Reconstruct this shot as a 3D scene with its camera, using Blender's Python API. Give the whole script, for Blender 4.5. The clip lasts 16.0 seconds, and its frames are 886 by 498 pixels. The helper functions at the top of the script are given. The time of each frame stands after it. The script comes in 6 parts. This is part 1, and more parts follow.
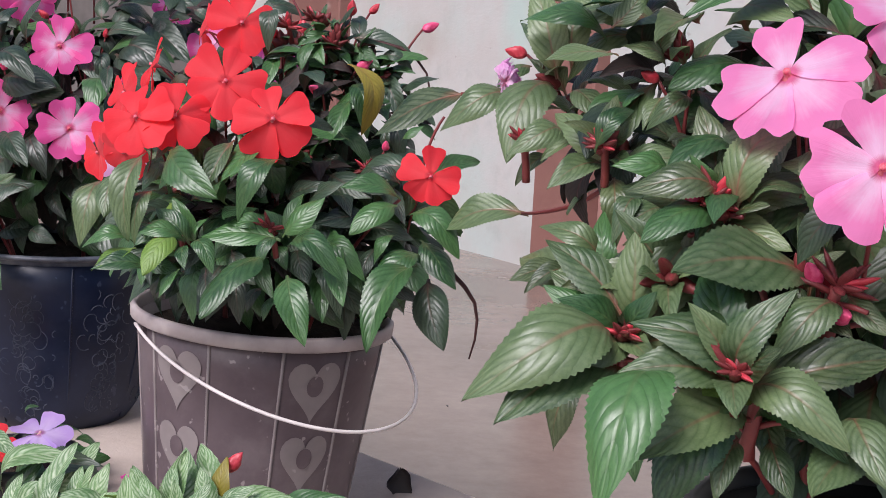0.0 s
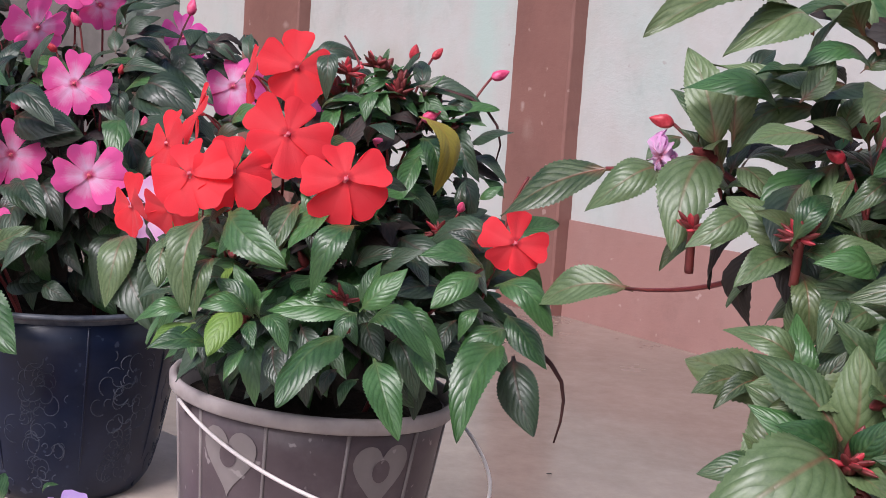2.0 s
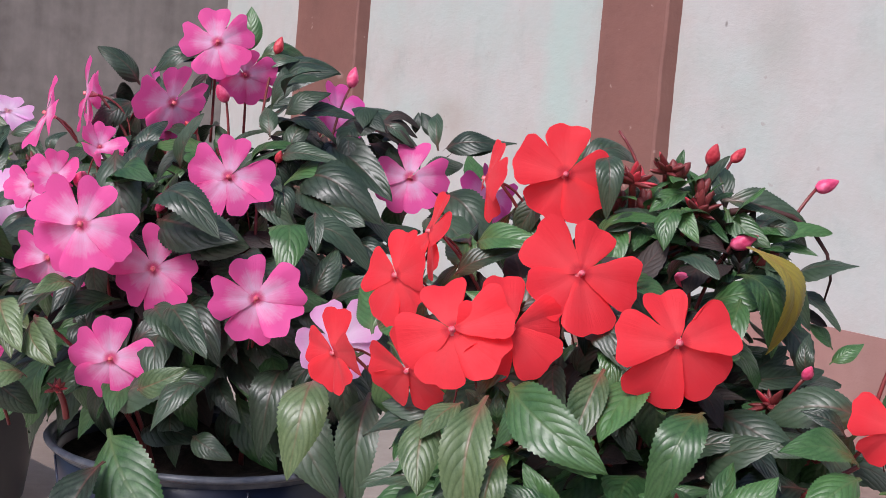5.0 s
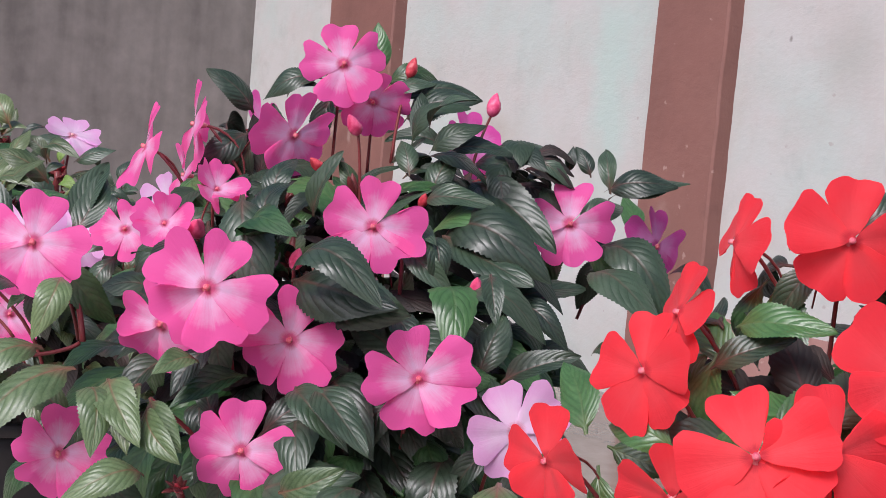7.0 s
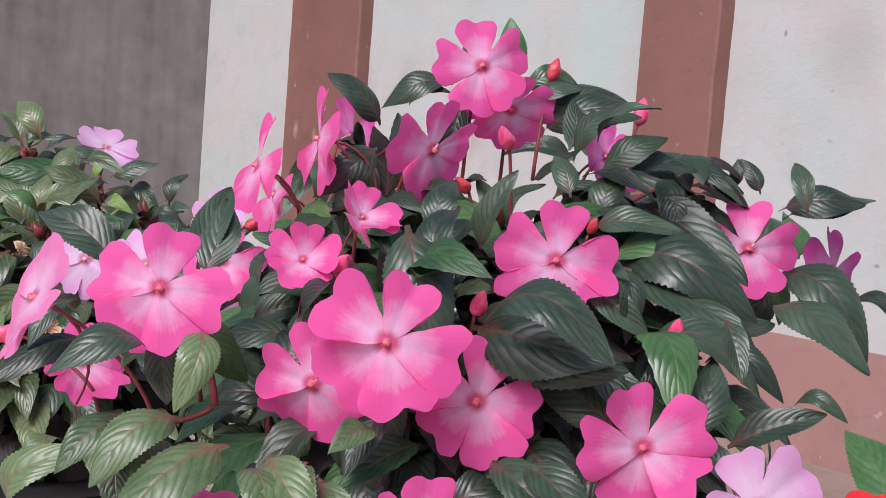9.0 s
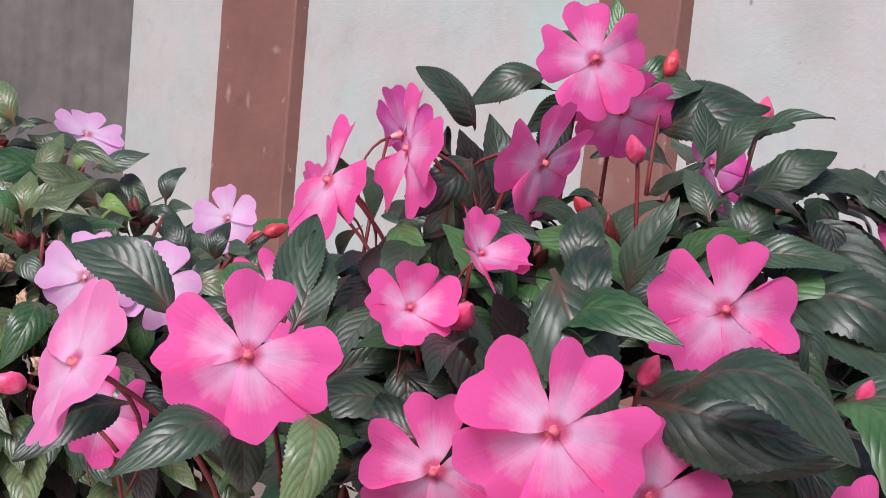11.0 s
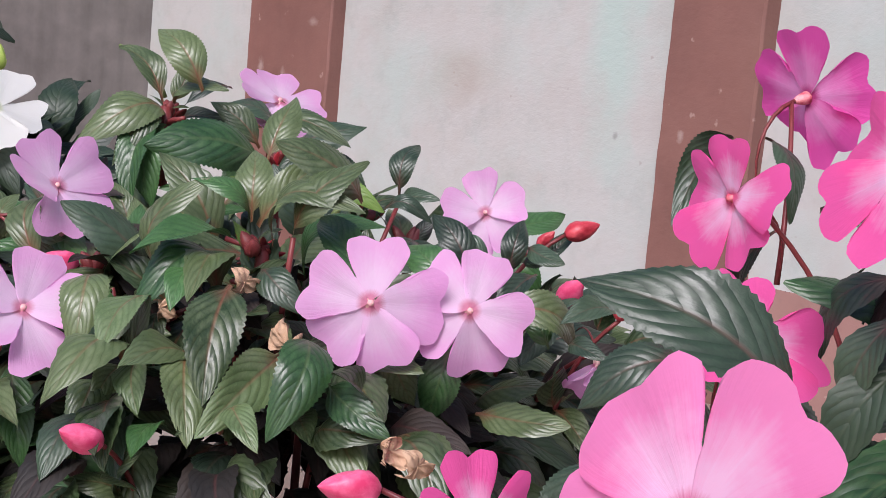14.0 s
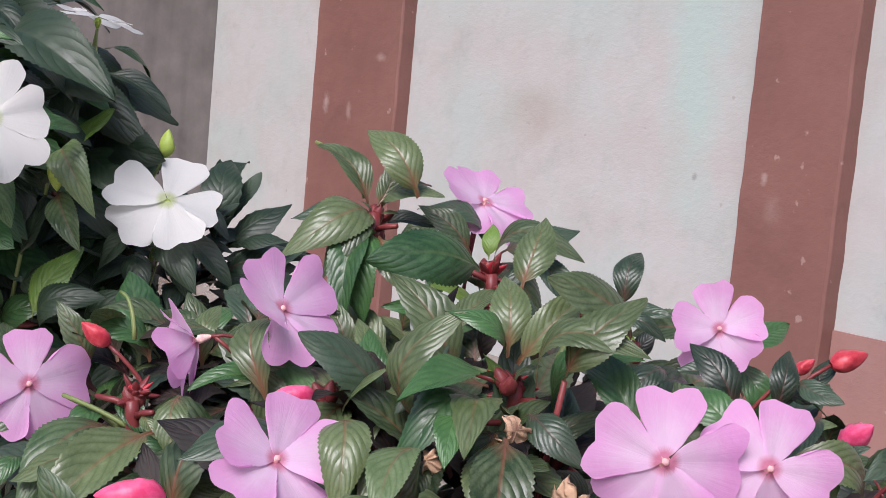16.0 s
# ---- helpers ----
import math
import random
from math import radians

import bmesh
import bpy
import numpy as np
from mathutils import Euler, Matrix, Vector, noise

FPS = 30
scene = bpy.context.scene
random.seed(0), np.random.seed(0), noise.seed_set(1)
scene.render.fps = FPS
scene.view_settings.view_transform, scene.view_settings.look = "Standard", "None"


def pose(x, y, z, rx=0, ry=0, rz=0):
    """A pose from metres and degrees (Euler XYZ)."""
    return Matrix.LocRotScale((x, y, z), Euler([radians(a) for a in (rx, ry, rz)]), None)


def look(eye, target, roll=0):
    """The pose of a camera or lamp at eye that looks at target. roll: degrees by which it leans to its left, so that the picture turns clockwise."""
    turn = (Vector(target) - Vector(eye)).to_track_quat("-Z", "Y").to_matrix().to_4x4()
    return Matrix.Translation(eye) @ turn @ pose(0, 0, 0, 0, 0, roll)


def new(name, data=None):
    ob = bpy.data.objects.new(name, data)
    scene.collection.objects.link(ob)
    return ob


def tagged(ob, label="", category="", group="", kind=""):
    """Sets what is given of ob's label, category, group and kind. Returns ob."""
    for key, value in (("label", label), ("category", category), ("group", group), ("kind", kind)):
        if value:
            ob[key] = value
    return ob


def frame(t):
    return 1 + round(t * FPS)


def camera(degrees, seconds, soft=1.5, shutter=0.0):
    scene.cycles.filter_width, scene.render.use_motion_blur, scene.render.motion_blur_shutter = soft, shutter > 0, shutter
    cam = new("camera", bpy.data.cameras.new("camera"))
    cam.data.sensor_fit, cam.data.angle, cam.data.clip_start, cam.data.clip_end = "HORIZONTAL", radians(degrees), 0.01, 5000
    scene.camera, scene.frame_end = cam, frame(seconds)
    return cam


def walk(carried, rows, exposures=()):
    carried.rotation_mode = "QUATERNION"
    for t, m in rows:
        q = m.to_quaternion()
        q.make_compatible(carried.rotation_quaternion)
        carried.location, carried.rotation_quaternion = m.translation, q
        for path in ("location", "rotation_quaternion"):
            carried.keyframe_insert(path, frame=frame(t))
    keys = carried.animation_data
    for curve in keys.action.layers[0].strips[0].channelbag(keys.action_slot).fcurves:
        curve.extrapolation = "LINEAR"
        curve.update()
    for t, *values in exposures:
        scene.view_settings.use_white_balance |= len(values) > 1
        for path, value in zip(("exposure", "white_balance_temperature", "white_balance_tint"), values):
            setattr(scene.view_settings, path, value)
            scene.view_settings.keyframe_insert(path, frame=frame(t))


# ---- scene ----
cam = camera(36.9, 16.0, 0.8)
# seconds, eye, target and roll of the camera
PATH = [
    (0, (-0.051, 0.017, 0.489), (-0.03, 1.996, 0.2), 3.2),
    (0.5, (-0.086, 0.045, 0.485), (-0.039, 2.024, 0.197), 3.4),
    (1, (-0.121, 0.075, 0.491), (-0.042, 2.053, 0.208), 3.7),
    (1.5, (-0.147, 0.102, 0.504), (-0.042, 2.081, 0.231), 3.8),
    (2, (-0.171, 0.127, 0.511), (-0.047, 2.106, 0.251), 4.1),
    (2.5, (-0.197, 0.169, 0.518), (-0.066, 2.15, 0.271), 4.3),
    (3, (-0.229, 0.212, 0.518), (-0.095, 2.193, 0.287), 4.4),
    (3.5, (-0.262, 0.273, 0.532), (-0.131, 2.256, 0.31), 4.3),
    (4, (-0.296, 0.33, 0.54), (-0.173, 2.314, 0.326), 4.3),
    (4.2, (-0.307, 0.349, 0.541), (-0.186, 2.334, 0.331), 4.5),
    (6.3, (-0.421, 0.553, 0.529), (-0.345, 2.543, 0.342), 4.9),
    (6.5, (-0.434, 0.572, 0.536), (-0.357, 2.562, 0.348), 5.0),
    (7, (-0.463, 0.609, 0.546), (-0.372, 2.599, 0.364), 5.1),
    (7.5, (-0.493, 0.65, 0.551), (-0.39, 2.639, 0.373), 4.9),
    (8, (-0.536, 0.694, 0.55), (-0.404, 2.682, 0.373), 4.8),
    (8.5, (-0.575, 0.737, 0.546), (-0.413, 2.723, 0.371), 4.7),
    (8.7, (-0.589, 0.748, 0.543), (-0.415, 2.733, 0.368), 4.6),
    (10.8, (-0.685, 0.907, 0.56), (-0.37, 2.869, 0.331), 5.2),
    (11, (-0.698, 0.932, 0.56), (-0.37, 2.892, 0.332), 5.2),
    (11.5, (-0.731, 0.996, 0.555), (-0.383, 2.951, 0.322), 5.2),
    (12, (-0.761, 1.051, 0.537), (-0.407, 3.005, 0.296), 5.1),
    (12.5, (-0.786, 1.102, 0.532), (-0.422, 3.053, 0.285), 5.3),
    (13, (-0.812, 1.15, 0.526), (-0.447, 3.1, 0.275), 5.4),
    (13.5, (-0.837, 1.191, 0.524), (-0.477, 3.142, 0.268), 5.3),
    (14, (-0.86, 1.229, 0.526), (-0.512, 3.182, 0.269), 5.2),
    (14.5, (-0.888, 1.257, 0.538), (-0.549, 3.212, 0.286), 5.3),
    (15, (-0.914, 1.267, 0.554), (-0.594, 3.226, 0.315), 5.3),
    (15.5, (-0.941, 1.281, 0.564), (-0.633, 3.243, 0.332), 5.5),
    (16, (-0.964, 1.305, 0.563), (-0.671, 3.27, 0.334), 5.3),
]
walk(cam, [(t, look(eye, target, roll)) for t, eye, target, roll in PATH], [(0.0, 0.55, 6150, 18.0), (16.0, 0.55, 6150, 18.0)])

# ---- world and light ----
world = bpy.data.worlds.new("sky")
scene.world = world
world.use_nodes = True
wn = world.node_tree
sky = wn.nodes.new("ShaderNodeTexSky")
sky.sky_type = "NISHITA"
sky.sun_disc = False
sky.sun_elevation, sky.sun_rotation = radians(46), radians(212)
sky.air_density, sky.dust_density = 1.0, 3.0
wn.links.new(sky.outputs[0], wn.nodes["Background"].inputs[0])
wn.nodes["Background"].inputs[1].default_value = 0.100

sun = new("sun", bpy.data.lights.new("sun", "SUN"))
sun.data.energy, sun.data.angle, sun.data.color = 2.3, radians(28), (1.0, 0.97, 0.94)
sun.matrix_world = look((-3.7, -3.7, 6.8), (-0.4, 1.6, 0.2))


# ---- materials ----
def material(name):
    m = bpy.data.materials.new(name)
    m.use_nodes = True
    return m, m.node_tree, m.node_tree.nodes["Principled BSDF"]


def node(tree, kind, **values):
    n = tree.nodes.new("ShaderNode" + kind)
    for key, value in values.items():
        if key in n.inputs:
            n.inputs[key].default_value = value
        else:
            n.inputs[int(key[1:])].default_value = value
    return n


def maths(tree, op, a, b=None):
    n = tree.nodes.new("ShaderNodeMath")
    n.operation = op
    for i, v in enumerate((a, b)):
        if v is None:
            continue
        if isinstance(v, (int, float)):
            n.inputs[i].default_value = v
        else:
            tree.links.new(v, n.inputs[i])
    return n.outputs[0]


def ramp(tree, fac, *stops):
    n = tree.nodes.new("ShaderNodeValToRGB")
    els = n.color_ramp.elements
    while len(els) < len(stops):
        els.new(0.5)
    for el, (p, c) in zip(els, stops):
        el.position, el.color = p, (*c, 1)
    tree.links.new(fac, n.inputs[0])
    return n.outputs[0]


def blend(tree, fac, a, b, how="MIX"):
    n = tree.nodes.new("ShaderNodeMix")
    n.data_type, n.blend_type = "RGBA", how
    for i, v in ((0, fac), (6, a), (7, b)):
        if isinstance(v, (int, float)):
            n.inputs[i].default_value = v
        elif isinstance(v, tuple):
            n.inputs[i].default_value = (*v, 1)
        else:
            tree.links.new(v, n.inputs[i])
    return n.outputs[2]


def grain(tree, scale, detail=4.0, rough=0.6, coords="Object"):
    tc = tree.nodes.new("ShaderNodeTexCoord")
    n = node(tree, "TexNoise", Scale=scale, Detail=detail, Roughness=rough)
    tree.links.new(tc.outputs[coords], n.inputs["Vector"])
    return n.outputs["Fac"]


def relief(tree, bsdf, height, strength, distance=0.01):
    b = node(tree, "Bump", Strength=strength, Distance=distance)
    tree.links.new(height, b.inputs["Height"])
    tree.links.new(b.outputs[0], bsdf.inputs["Normal"])


def spot(t, c, x, z, rx, rz, colour, amount):
    """One ragged stain or chip, at its place along and up the wall."""
    tc = t.nodes.new("ShaderNodeTexCoord")
    s = t.nodes.new("ShaderNodeSeparateXYZ")
    t.links.new(tc.outputs["Object"], s.inputs[0])
    dx = maths(t, "DIVIDE", maths(t, "SUBTRACT", s.outputs[0], x), rx)
    dz = maths(t, "DIVIDE", maths(t, "SUBTRACT", s.outputs[2], z), rz)
    d = maths(t, "SQRT", maths(t, "ADD", maths(t, "MULTIPLY", dx, dx), maths(t, "MULTIPLY", dz, dz)))
    d = maths(t, "ADD", d, maths(t, "MULTIPLY", maths(t, "SUBTRACT", grain(t, 0.9 / max(rx, 0.02), 5, 0.65), 0.5), 1.5))
    return blend(t, maths(t, "MULTIPLY", ramp(t, d, (0.2, (1, 1, 1)), (1.0, (0, 0, 0))), amount), c, colour)


def plaster(name, clean, stain, marks, chip, rough=0.85, spots=()):
    m, t, p = material(name)
    wide = ramp(t, grain(t, 2.3, 5, 0.6), (0.44, (0, 0, 0)), (0.62, (1, 1, 1)))
    big = ramp(t, grain(t, 3.7, 6, 0.62), (0.45, (0, 0, 0)), (0.72, (1, 1, 1)))
    fine = ramp(t, grain(t, 16, 6, 0.7), (0.50, (0, 0, 0)), (0.72, (1, 1, 1)))
    c = blend(t, maths(t, "MULTIPLY", wide, 0.85), clean, stain)
    c = blend(t, maths(t, "MULTIPLY", big, 0.4), c, marks)
    c = blend(t, maths(t, "MULTIPLY", fine, 0.22), c, marks)
    smudge = ramp(t, grain(t, 5.5, 6, 0.68), (0.55, (0, 0, 0)), (0.72, (1, 1, 1)))
    c = blend(t, maths(t, "MULTIPLY", smudge, 0.32), c, tuple(0.62 * x for x in stain))
    flaw = ramp(t, grain(t, 21, 3, 0.5), (0.70, (0, 0, 0)), (0.74, (1, 1, 1)))
    c = blend(t, maths(t, "MULTIPLY", flaw, 0.6), c, chip)
    for q in spots:
        c = spot(t, c, *q)
    t.links.new(c, p.inputs["Base Color"])
    p.inputs["Roughness"].default_value = rough
    relief(t, p, grain(t, 30, 6, 0.7), 0.35, 0.006)
    return m


BROWN_STAIN, MINT, DIRT = (0.33, 0.27, 0.23), (0.37, 0.47, 0.43), (0.16, 0.14, 0.13)
WHITE_WALL = plaster("white_limewash", (0.445, 0.437, 0.422), (0.395, 0.445, 0.42), (0.37, 0.31, 0.285), (0.31, 0.27, 0.25), spots=(
    (1.13, 0.78, 0.17, 0.13, BROWN_STAIN, 0.5), (0.53, 0.95, 0.12, 0.5, MINT, 0.75), (0.40, 1.5, 0.12, 0.5, MINT, 0.6), (-0.38, 1.08, 0.12, 0.13, (0.31, 0.32, 0.29), 0.5),
    (-0.18, 1.123, 0.008, 0.012, DIRT, 0.8), (-0.532, 0.538, 0.012, 0.007, DIRT, 0.8), (0.494, 0.655, 0.012, 0.014, DIRT, 0.5)))
PINK_PAINT = plaster("pink_skirting_paint", (0.31, 0.165, 0.143), (0.265, 0.145, 0.125), (0.34, 0.205, 0.18), (0.50, 0.37, 0.33), 0.6)
CHIP = (0.36, 0.26, 0.235)
BROWN_PAINT = plaster("brown_wall_paint", (0.205, 0.092, 0.075), (0.17, 0.077, 0.063), (0.235, 0.118, 0.096), (0.40, 0.28, 0.25), 0.7, spots=(
    (0.224, 0.676, 0.014, 0.020, CHIP, 0.9), (0.19, 0.60, 0.03, 0.05, CHIP, 0.25), (2.156, 0.749, 0.022, 0.05, CHIP, 0.8), (2.015, 0.725, 0.018, 0.04, CHIP, 0.6), (1.858, 0.924, 0.03, 0.02, CHIP, 0.6)))


def grey_wall_material():
    m, t, p = material("grey_cement_wall")
    tc = t.nodes.new("ShaderNodeTexCoord")
    mp = node(t, "Mapping")
    mp.inputs["Scale"].default_value = (6, 6, 0.35)
    t.links.new(tc.outputs["Object"], mp.inputs[0])
    n = node(t, "TexNoise", Scale=1.5, Detail=5.0)
    t.links.new(mp.outputs[0], n.inputs["Vector"])
    c = ramp(t, n.outputs["Fac"], (0.3, (0.12, 0.106, 0.098)), (0.5, (0.185, 0.165, 0.154)), (0.75, (0.235, 0.209, 0.193)))
    c = blend(t, 0.35, c, ramp(t, grain(t, 8, 6), (0.35, (0.135, 0.121, 0.114)), (0.7, (0.32, 0.289, 0.271))))
    t.links.new(c, p.inputs["Base Color"])
    p.inputs["Roughness"].default_value = 0.9
    return m


def floor_material():
    m, t, p = material("polished_cement_floor")
    big = grain(t, 1.3, 5)
    c = ramp(t, big, (0.3, (0.15, 0.117, 0.096)), (0.55, (0.23, 0.18, 0.15)), (0.75, (0.29, 0.23, 0.19)))
    c = blend(t, 0.35, c, ramp(t, grain(t, 22, 6, 0.7), (0.3, (0.14, 0.11, 0.09)), (0.7, (0.29, 0.235, 0.20))))
    t.links.new(c, p.inputs["Base Color"])
    r = ramp(t, grain(t, 3.0, 4), (0.3, (0.12, 0.12, 0.12)), (0.7, (0.28, 0.28, 0.28)))
    t.links.new(r, p.inputs["Roughness"])
    relief(t, p, grain(t, 9, 5), 0.08, 0.01)
    return m


def cement_material():
    m, t, p = material("cement_ledge")
    c = ramp(t, grain(t, 7, 6, 0.65), (0.3, (0.34, 0.275, 0.235)), (0.55, (0.47, 0.39, 0.335)), (0.8, (0.56, 0.475, 0.42)))
    t.links.new(c, p.inputs["Base Color"])
    p.inputs["Roughness"].default_value = 0.75
    relief(t, p, grain(t, 60, 6, 0.7), 0.3, 0.004)
    return m


def leaf_material(name, dark, light, rib, pale, gloss=0.42, bands=0.10):
    """A leaf blade: u runs from base to tip, v across; curved side veins leave the midrib and sink between raised,
    paler bands, which paint in the sky's sheen and, on LEAF_STRIPED, true stripes.
    """
    m, t, p = material(name)
    uv = t.nodes.new("ShaderNodeUVMap")
    s = t.nodes.new("ShaderNodeSeparateXYZ")
    t.links.new(uv.outputs[0], s.inputs[0])
    u, v = s.outputs[0], s.outputs[1]
    off = maths(t, "ABSOLUTE", maths(t, "SUBTRACT", v, 0.5))
    wob = maths(t, "MULTIPLY", maths(t, "SUBTRACT", grain(t, 4, 3, 0.5, "UV"), 0.5), 0.05)
    bend = maths(t, "MULTIPLY", maths(t, "POWER", maths(t, "MULTIPLY", off, 2.0), 1.35), 0.34)
    c = maths(t, "ADD", maths(t, "SUBTRACT", u, bend), wob)
    wave = maths(t, "ABSOLUTE", maths(t, "SINE", maths(t, "MULTIPLY", c, math.pi * 8.5)))
    info = t.nodes.new("ShaderNodeObjectInfo")
    geo = t.nodes.new("ShaderNodeNewGeometry")
    luck = maths(t, "FRACT", maths(t, "ADD", info.outputs["Random"], geo.outputs["Random Per Island"]))
    mottle = grain(t, 4, 5, 0.7, "UV")
    patch = grain(t, 45, 3, 0.6)
    tone = ramp(t, maths(t, "ADD", maths(t, "MULTIPLY", maths(t, "ADD", mottle, patch), 0.36), maths(t, "MULTIPLY", luck, 0.4)), (0.3, dark), (0.85, light))
    vein = ramp(t, wave, (0.0, (1, 1, 1)), (0.5, (0, 0, 0)))
    fade = ramp(t, off, (0.34, (1, 1, 1)), (0.5, (0.15, 0.15, 0.15)))
    col = blend(t, maths(t, "MULTIPLY", maths(t, "MULTIPLY", vein, fade), 0.15), tone, tuple(0.55 * x for x in dark))
    # pale tone between veins: painted sky sheen, real pattern only on striped leaves
    sheen_stripes = maths(t, "MULTIPLY", ramp(t, wave, (0.25, (0, 0, 0)), (1.0, (1, 1, 1))), ramp(t, mottle, (0.36, (0, 0, 0)), (0.62, (1, 1, 1))))
    col = blend(t, maths(t, "MULTIPLY", sheen_stripes, bands), col, pale)
    mid = ramp(t, off, (0.010, (1, 1, 1)), (0.045, (0, 0, 0)))
    col = blend(t, maths(t, "MULTIPLY", maths(t, "MULTIPLY", mid, ramp(t, u, (0.25, (1, 1, 1)), (0.8, (0.25, 0.25, 0.25)))), 0.5), col, rib)
    base = ramp(t, maths(t, "ADD", u, maths(t, "MULTIPLY", off, 0.3)), (0.05, (1, 1, 1)), (0.30, (0, 0, 0)))
    col = blend(t, maths(t, "MULTIPLY", base, 0.75), col, rib)
    t.links.new(col, p.inputs["Base Color"])
    t.links.new(ramp(t, mottle, (0.3, (gloss,) * 3), (0.7, (gloss + 0.16,) * 3)), p.inputs["Roughness"])
    p.inputs["Specular IOR Level"].default_value = 0.55
    h = maths(t, "ADD", maths(t, "MULTIPLY", maths(t, "POWER", wave, 0.85), fade), maths(t, "MULTIPLY", grain(t, 9, 4, 0.6, "UV"), 0.8))
    h = maths(t, "SUBTRACT", h, maths(t, "MULTIPLY", mid, 0.8))
    relief(t, p, h, 0.22, 0.0014)
    tr = node(t, "BsdfTranslucent")
    t.links.new(col, tr.inputs[0])
    mx = node(t, "MixShader")
    mx.inputs[0].default_value = 0.08
    t.links.new(p.outputs[0], mx.inputs[1])
    t.links.new(tr.outputs[0], mx.inputs[2])
    t.links.new(mx.outputs[0], t.nodes["Material Output"].inputs[0])
    return m


def petal_material(name, rim, heart, throat, spread=0.55, tint=0.12):
    """Pale in the middle of the flower, stronger towards the rim, with fine veins that fan out along the petal."""
    m, t, p = material(name)
    uv = t.nodes.new("ShaderNodeUVMap")
    s = t.nodes.new("ShaderNodeSeparateXYZ")
    t.links.new(uv.outputs[0], s.inputs[0])
    u, v = s.outputs[0], s.outputs[1]
    off = maths(t, "ABSOLUTE", maths(t, "SUBTRACT", v, 0.5))
    mp = node(t, "Mapping")
    mp.inputs["Scale"].default_value = (1.3, 26, 1)
    t.links.new(uv.outputs[0], mp.inputs[0])
    streak = node(t, "TexNoise", Scale=1.0, Detail=3.0, Roughness=0.6)
    t.links.new(mp.outputs[0], streak.inputs["Vector"])
    vein = maths(t, "SUBTRACT", streak.outputs["Fac"], 0.5)
    fade = maths(t, "ADD", u, maths(t, "MULTIPLY", off, 0.34))
    fade = maths(t, "ADD", fade, maths(t, "MULTIPLY", maths(t, "SUBTRACT", grain(t, 3, 4, 0.6, "Generated"), 0.5), 0.5))
    fade = maths(t, "ADD", fade, maths(t, "MULTIPLY", vein, 0.34))
    col = ramp(t, fade, (0.0, heart), (spread, heart), (min(spread + 0.5, 1), rim))
    mouth = ramp(t, maths(t, "ADD", u, maths(t, "MULTIPLY", vein, 0.12)), (0.09, (1, 1, 1)), (0.19, (0, 0, 0)))
    col = blend(t, maths(t, "MULTIPLY", mouth, 0.85), col, throat)
    info = t.nodes.new("ShaderNodeObjectInfo")
    col = blend(t, maths(t, "MULTIPLY", info.outputs["Random"], tint), col, tuple(0.62 * x for x in rim))
    t.links.new(col, p.inputs["Base Color"])
    p.inputs["Roughness"].default_value = 0.55
    p.inputs["Specular IOR Level"].default_value = 0.25
    p.inputs["Sheen Weight"].default_value = 0.12
    relief(t, p, maths(t, "ADD", streak.outputs["Fac"], grain(t, 5, 3, 0.5, "Generated")), 0.22, 0.002)
    # light passes through the thin petal
    tr = node(t, "BsdfTranslucent")
    t.links.new(col, tr.inputs[0])
    mx = node(t, "MixShader")
    mx.inputs[0].default_value = 0.5
    t.links.new(p.outputs[0], mx.inputs[1])
    t.links.new(tr.outputs[0], mx.inputs[2])
    t.links.new(mx.outputs[0], t.nodes["Material Output"].inputs[0])
    return m


def plain(name, a, b, rough=0.5, scale=30, spec=0.4, bump=0.15):
    m, t, p = material(name)
    t.links.new(ramp(t, grain(t, scale, 5), (0.35, a), (0.68, b)), p.inputs["Base Color"])
    p.inputs["Roughness"].default_value = rough
    p.inputs["Specular IOR Level"].default_value = spec
    relief(t, p, grain(t, scale * 3, 4), bump, 0.002)
    return m


def scuffed(name, a, b, mark, rough):
    """Moulded plastic, slightly clouded, with dust and short pale scuffs."""
    m, t, p = material(name)
    c = ramp(t, grain(t, 16, 5), (0.35, a), (0.68, b))
    dust = ramp(t, grain(t, 9, 6, 0.7), (0.48, (0, 0, 0)), (0.8, (1, 1, 1)))
    c = blend(t, maths(t, "MULTIPLY", dust, 0.35), c, mark)
    nick = ramp(t, grain(t, 95, 2, 0.4), (0.69, (0, 0, 0)), (0.73, (1, 1, 1)))
    c = blend(t, maths(t, "MULTIPLY", nick, 0.7), c, mark)
    t.links.new(c, p.inputs["Base Color"])
    t.links.new(ramp(t, dust, (0.0, (rough - 0.06,) * 3), (1.0, (rough + 0.2,) * 3)), p.inputs["Roughness"])
    p.inputs["Specular IOR Level"].default_value = 0.4
    relief(t, p, grain(t, 70, 4), 0.06, 0.002)
    return m


LEAF_GREEN = leaf_material("leaf_deep_green", (0.009, 0.036, 0.011), (0.062, 0.155, 0.044), (0.09, 0.13, 0.045), (0.24, 0.40, 0.18), 0.28)
LEAF_DUSTY = leaf_material("leaf_dusty_green", (0.024, 0.058, 0.019), (0.128, 0.185, 0.074), (0.22, 0.060, 0.046), (0.37, 0.44, 0.27), 0.32, 0.14)
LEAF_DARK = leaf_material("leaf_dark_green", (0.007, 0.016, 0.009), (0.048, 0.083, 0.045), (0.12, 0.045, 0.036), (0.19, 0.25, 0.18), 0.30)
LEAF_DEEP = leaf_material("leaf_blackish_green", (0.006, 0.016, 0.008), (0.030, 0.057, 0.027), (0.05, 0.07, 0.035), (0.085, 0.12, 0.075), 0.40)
LEAF_OLIVE = leaf_material("leaf_olive_green", (0.010, 0.028, 0.008), (0.118, 0.160, 0.062), (0.22, 0.060, 0.036), (0.37, 0.42, 0.27), 0.27, 0.15)
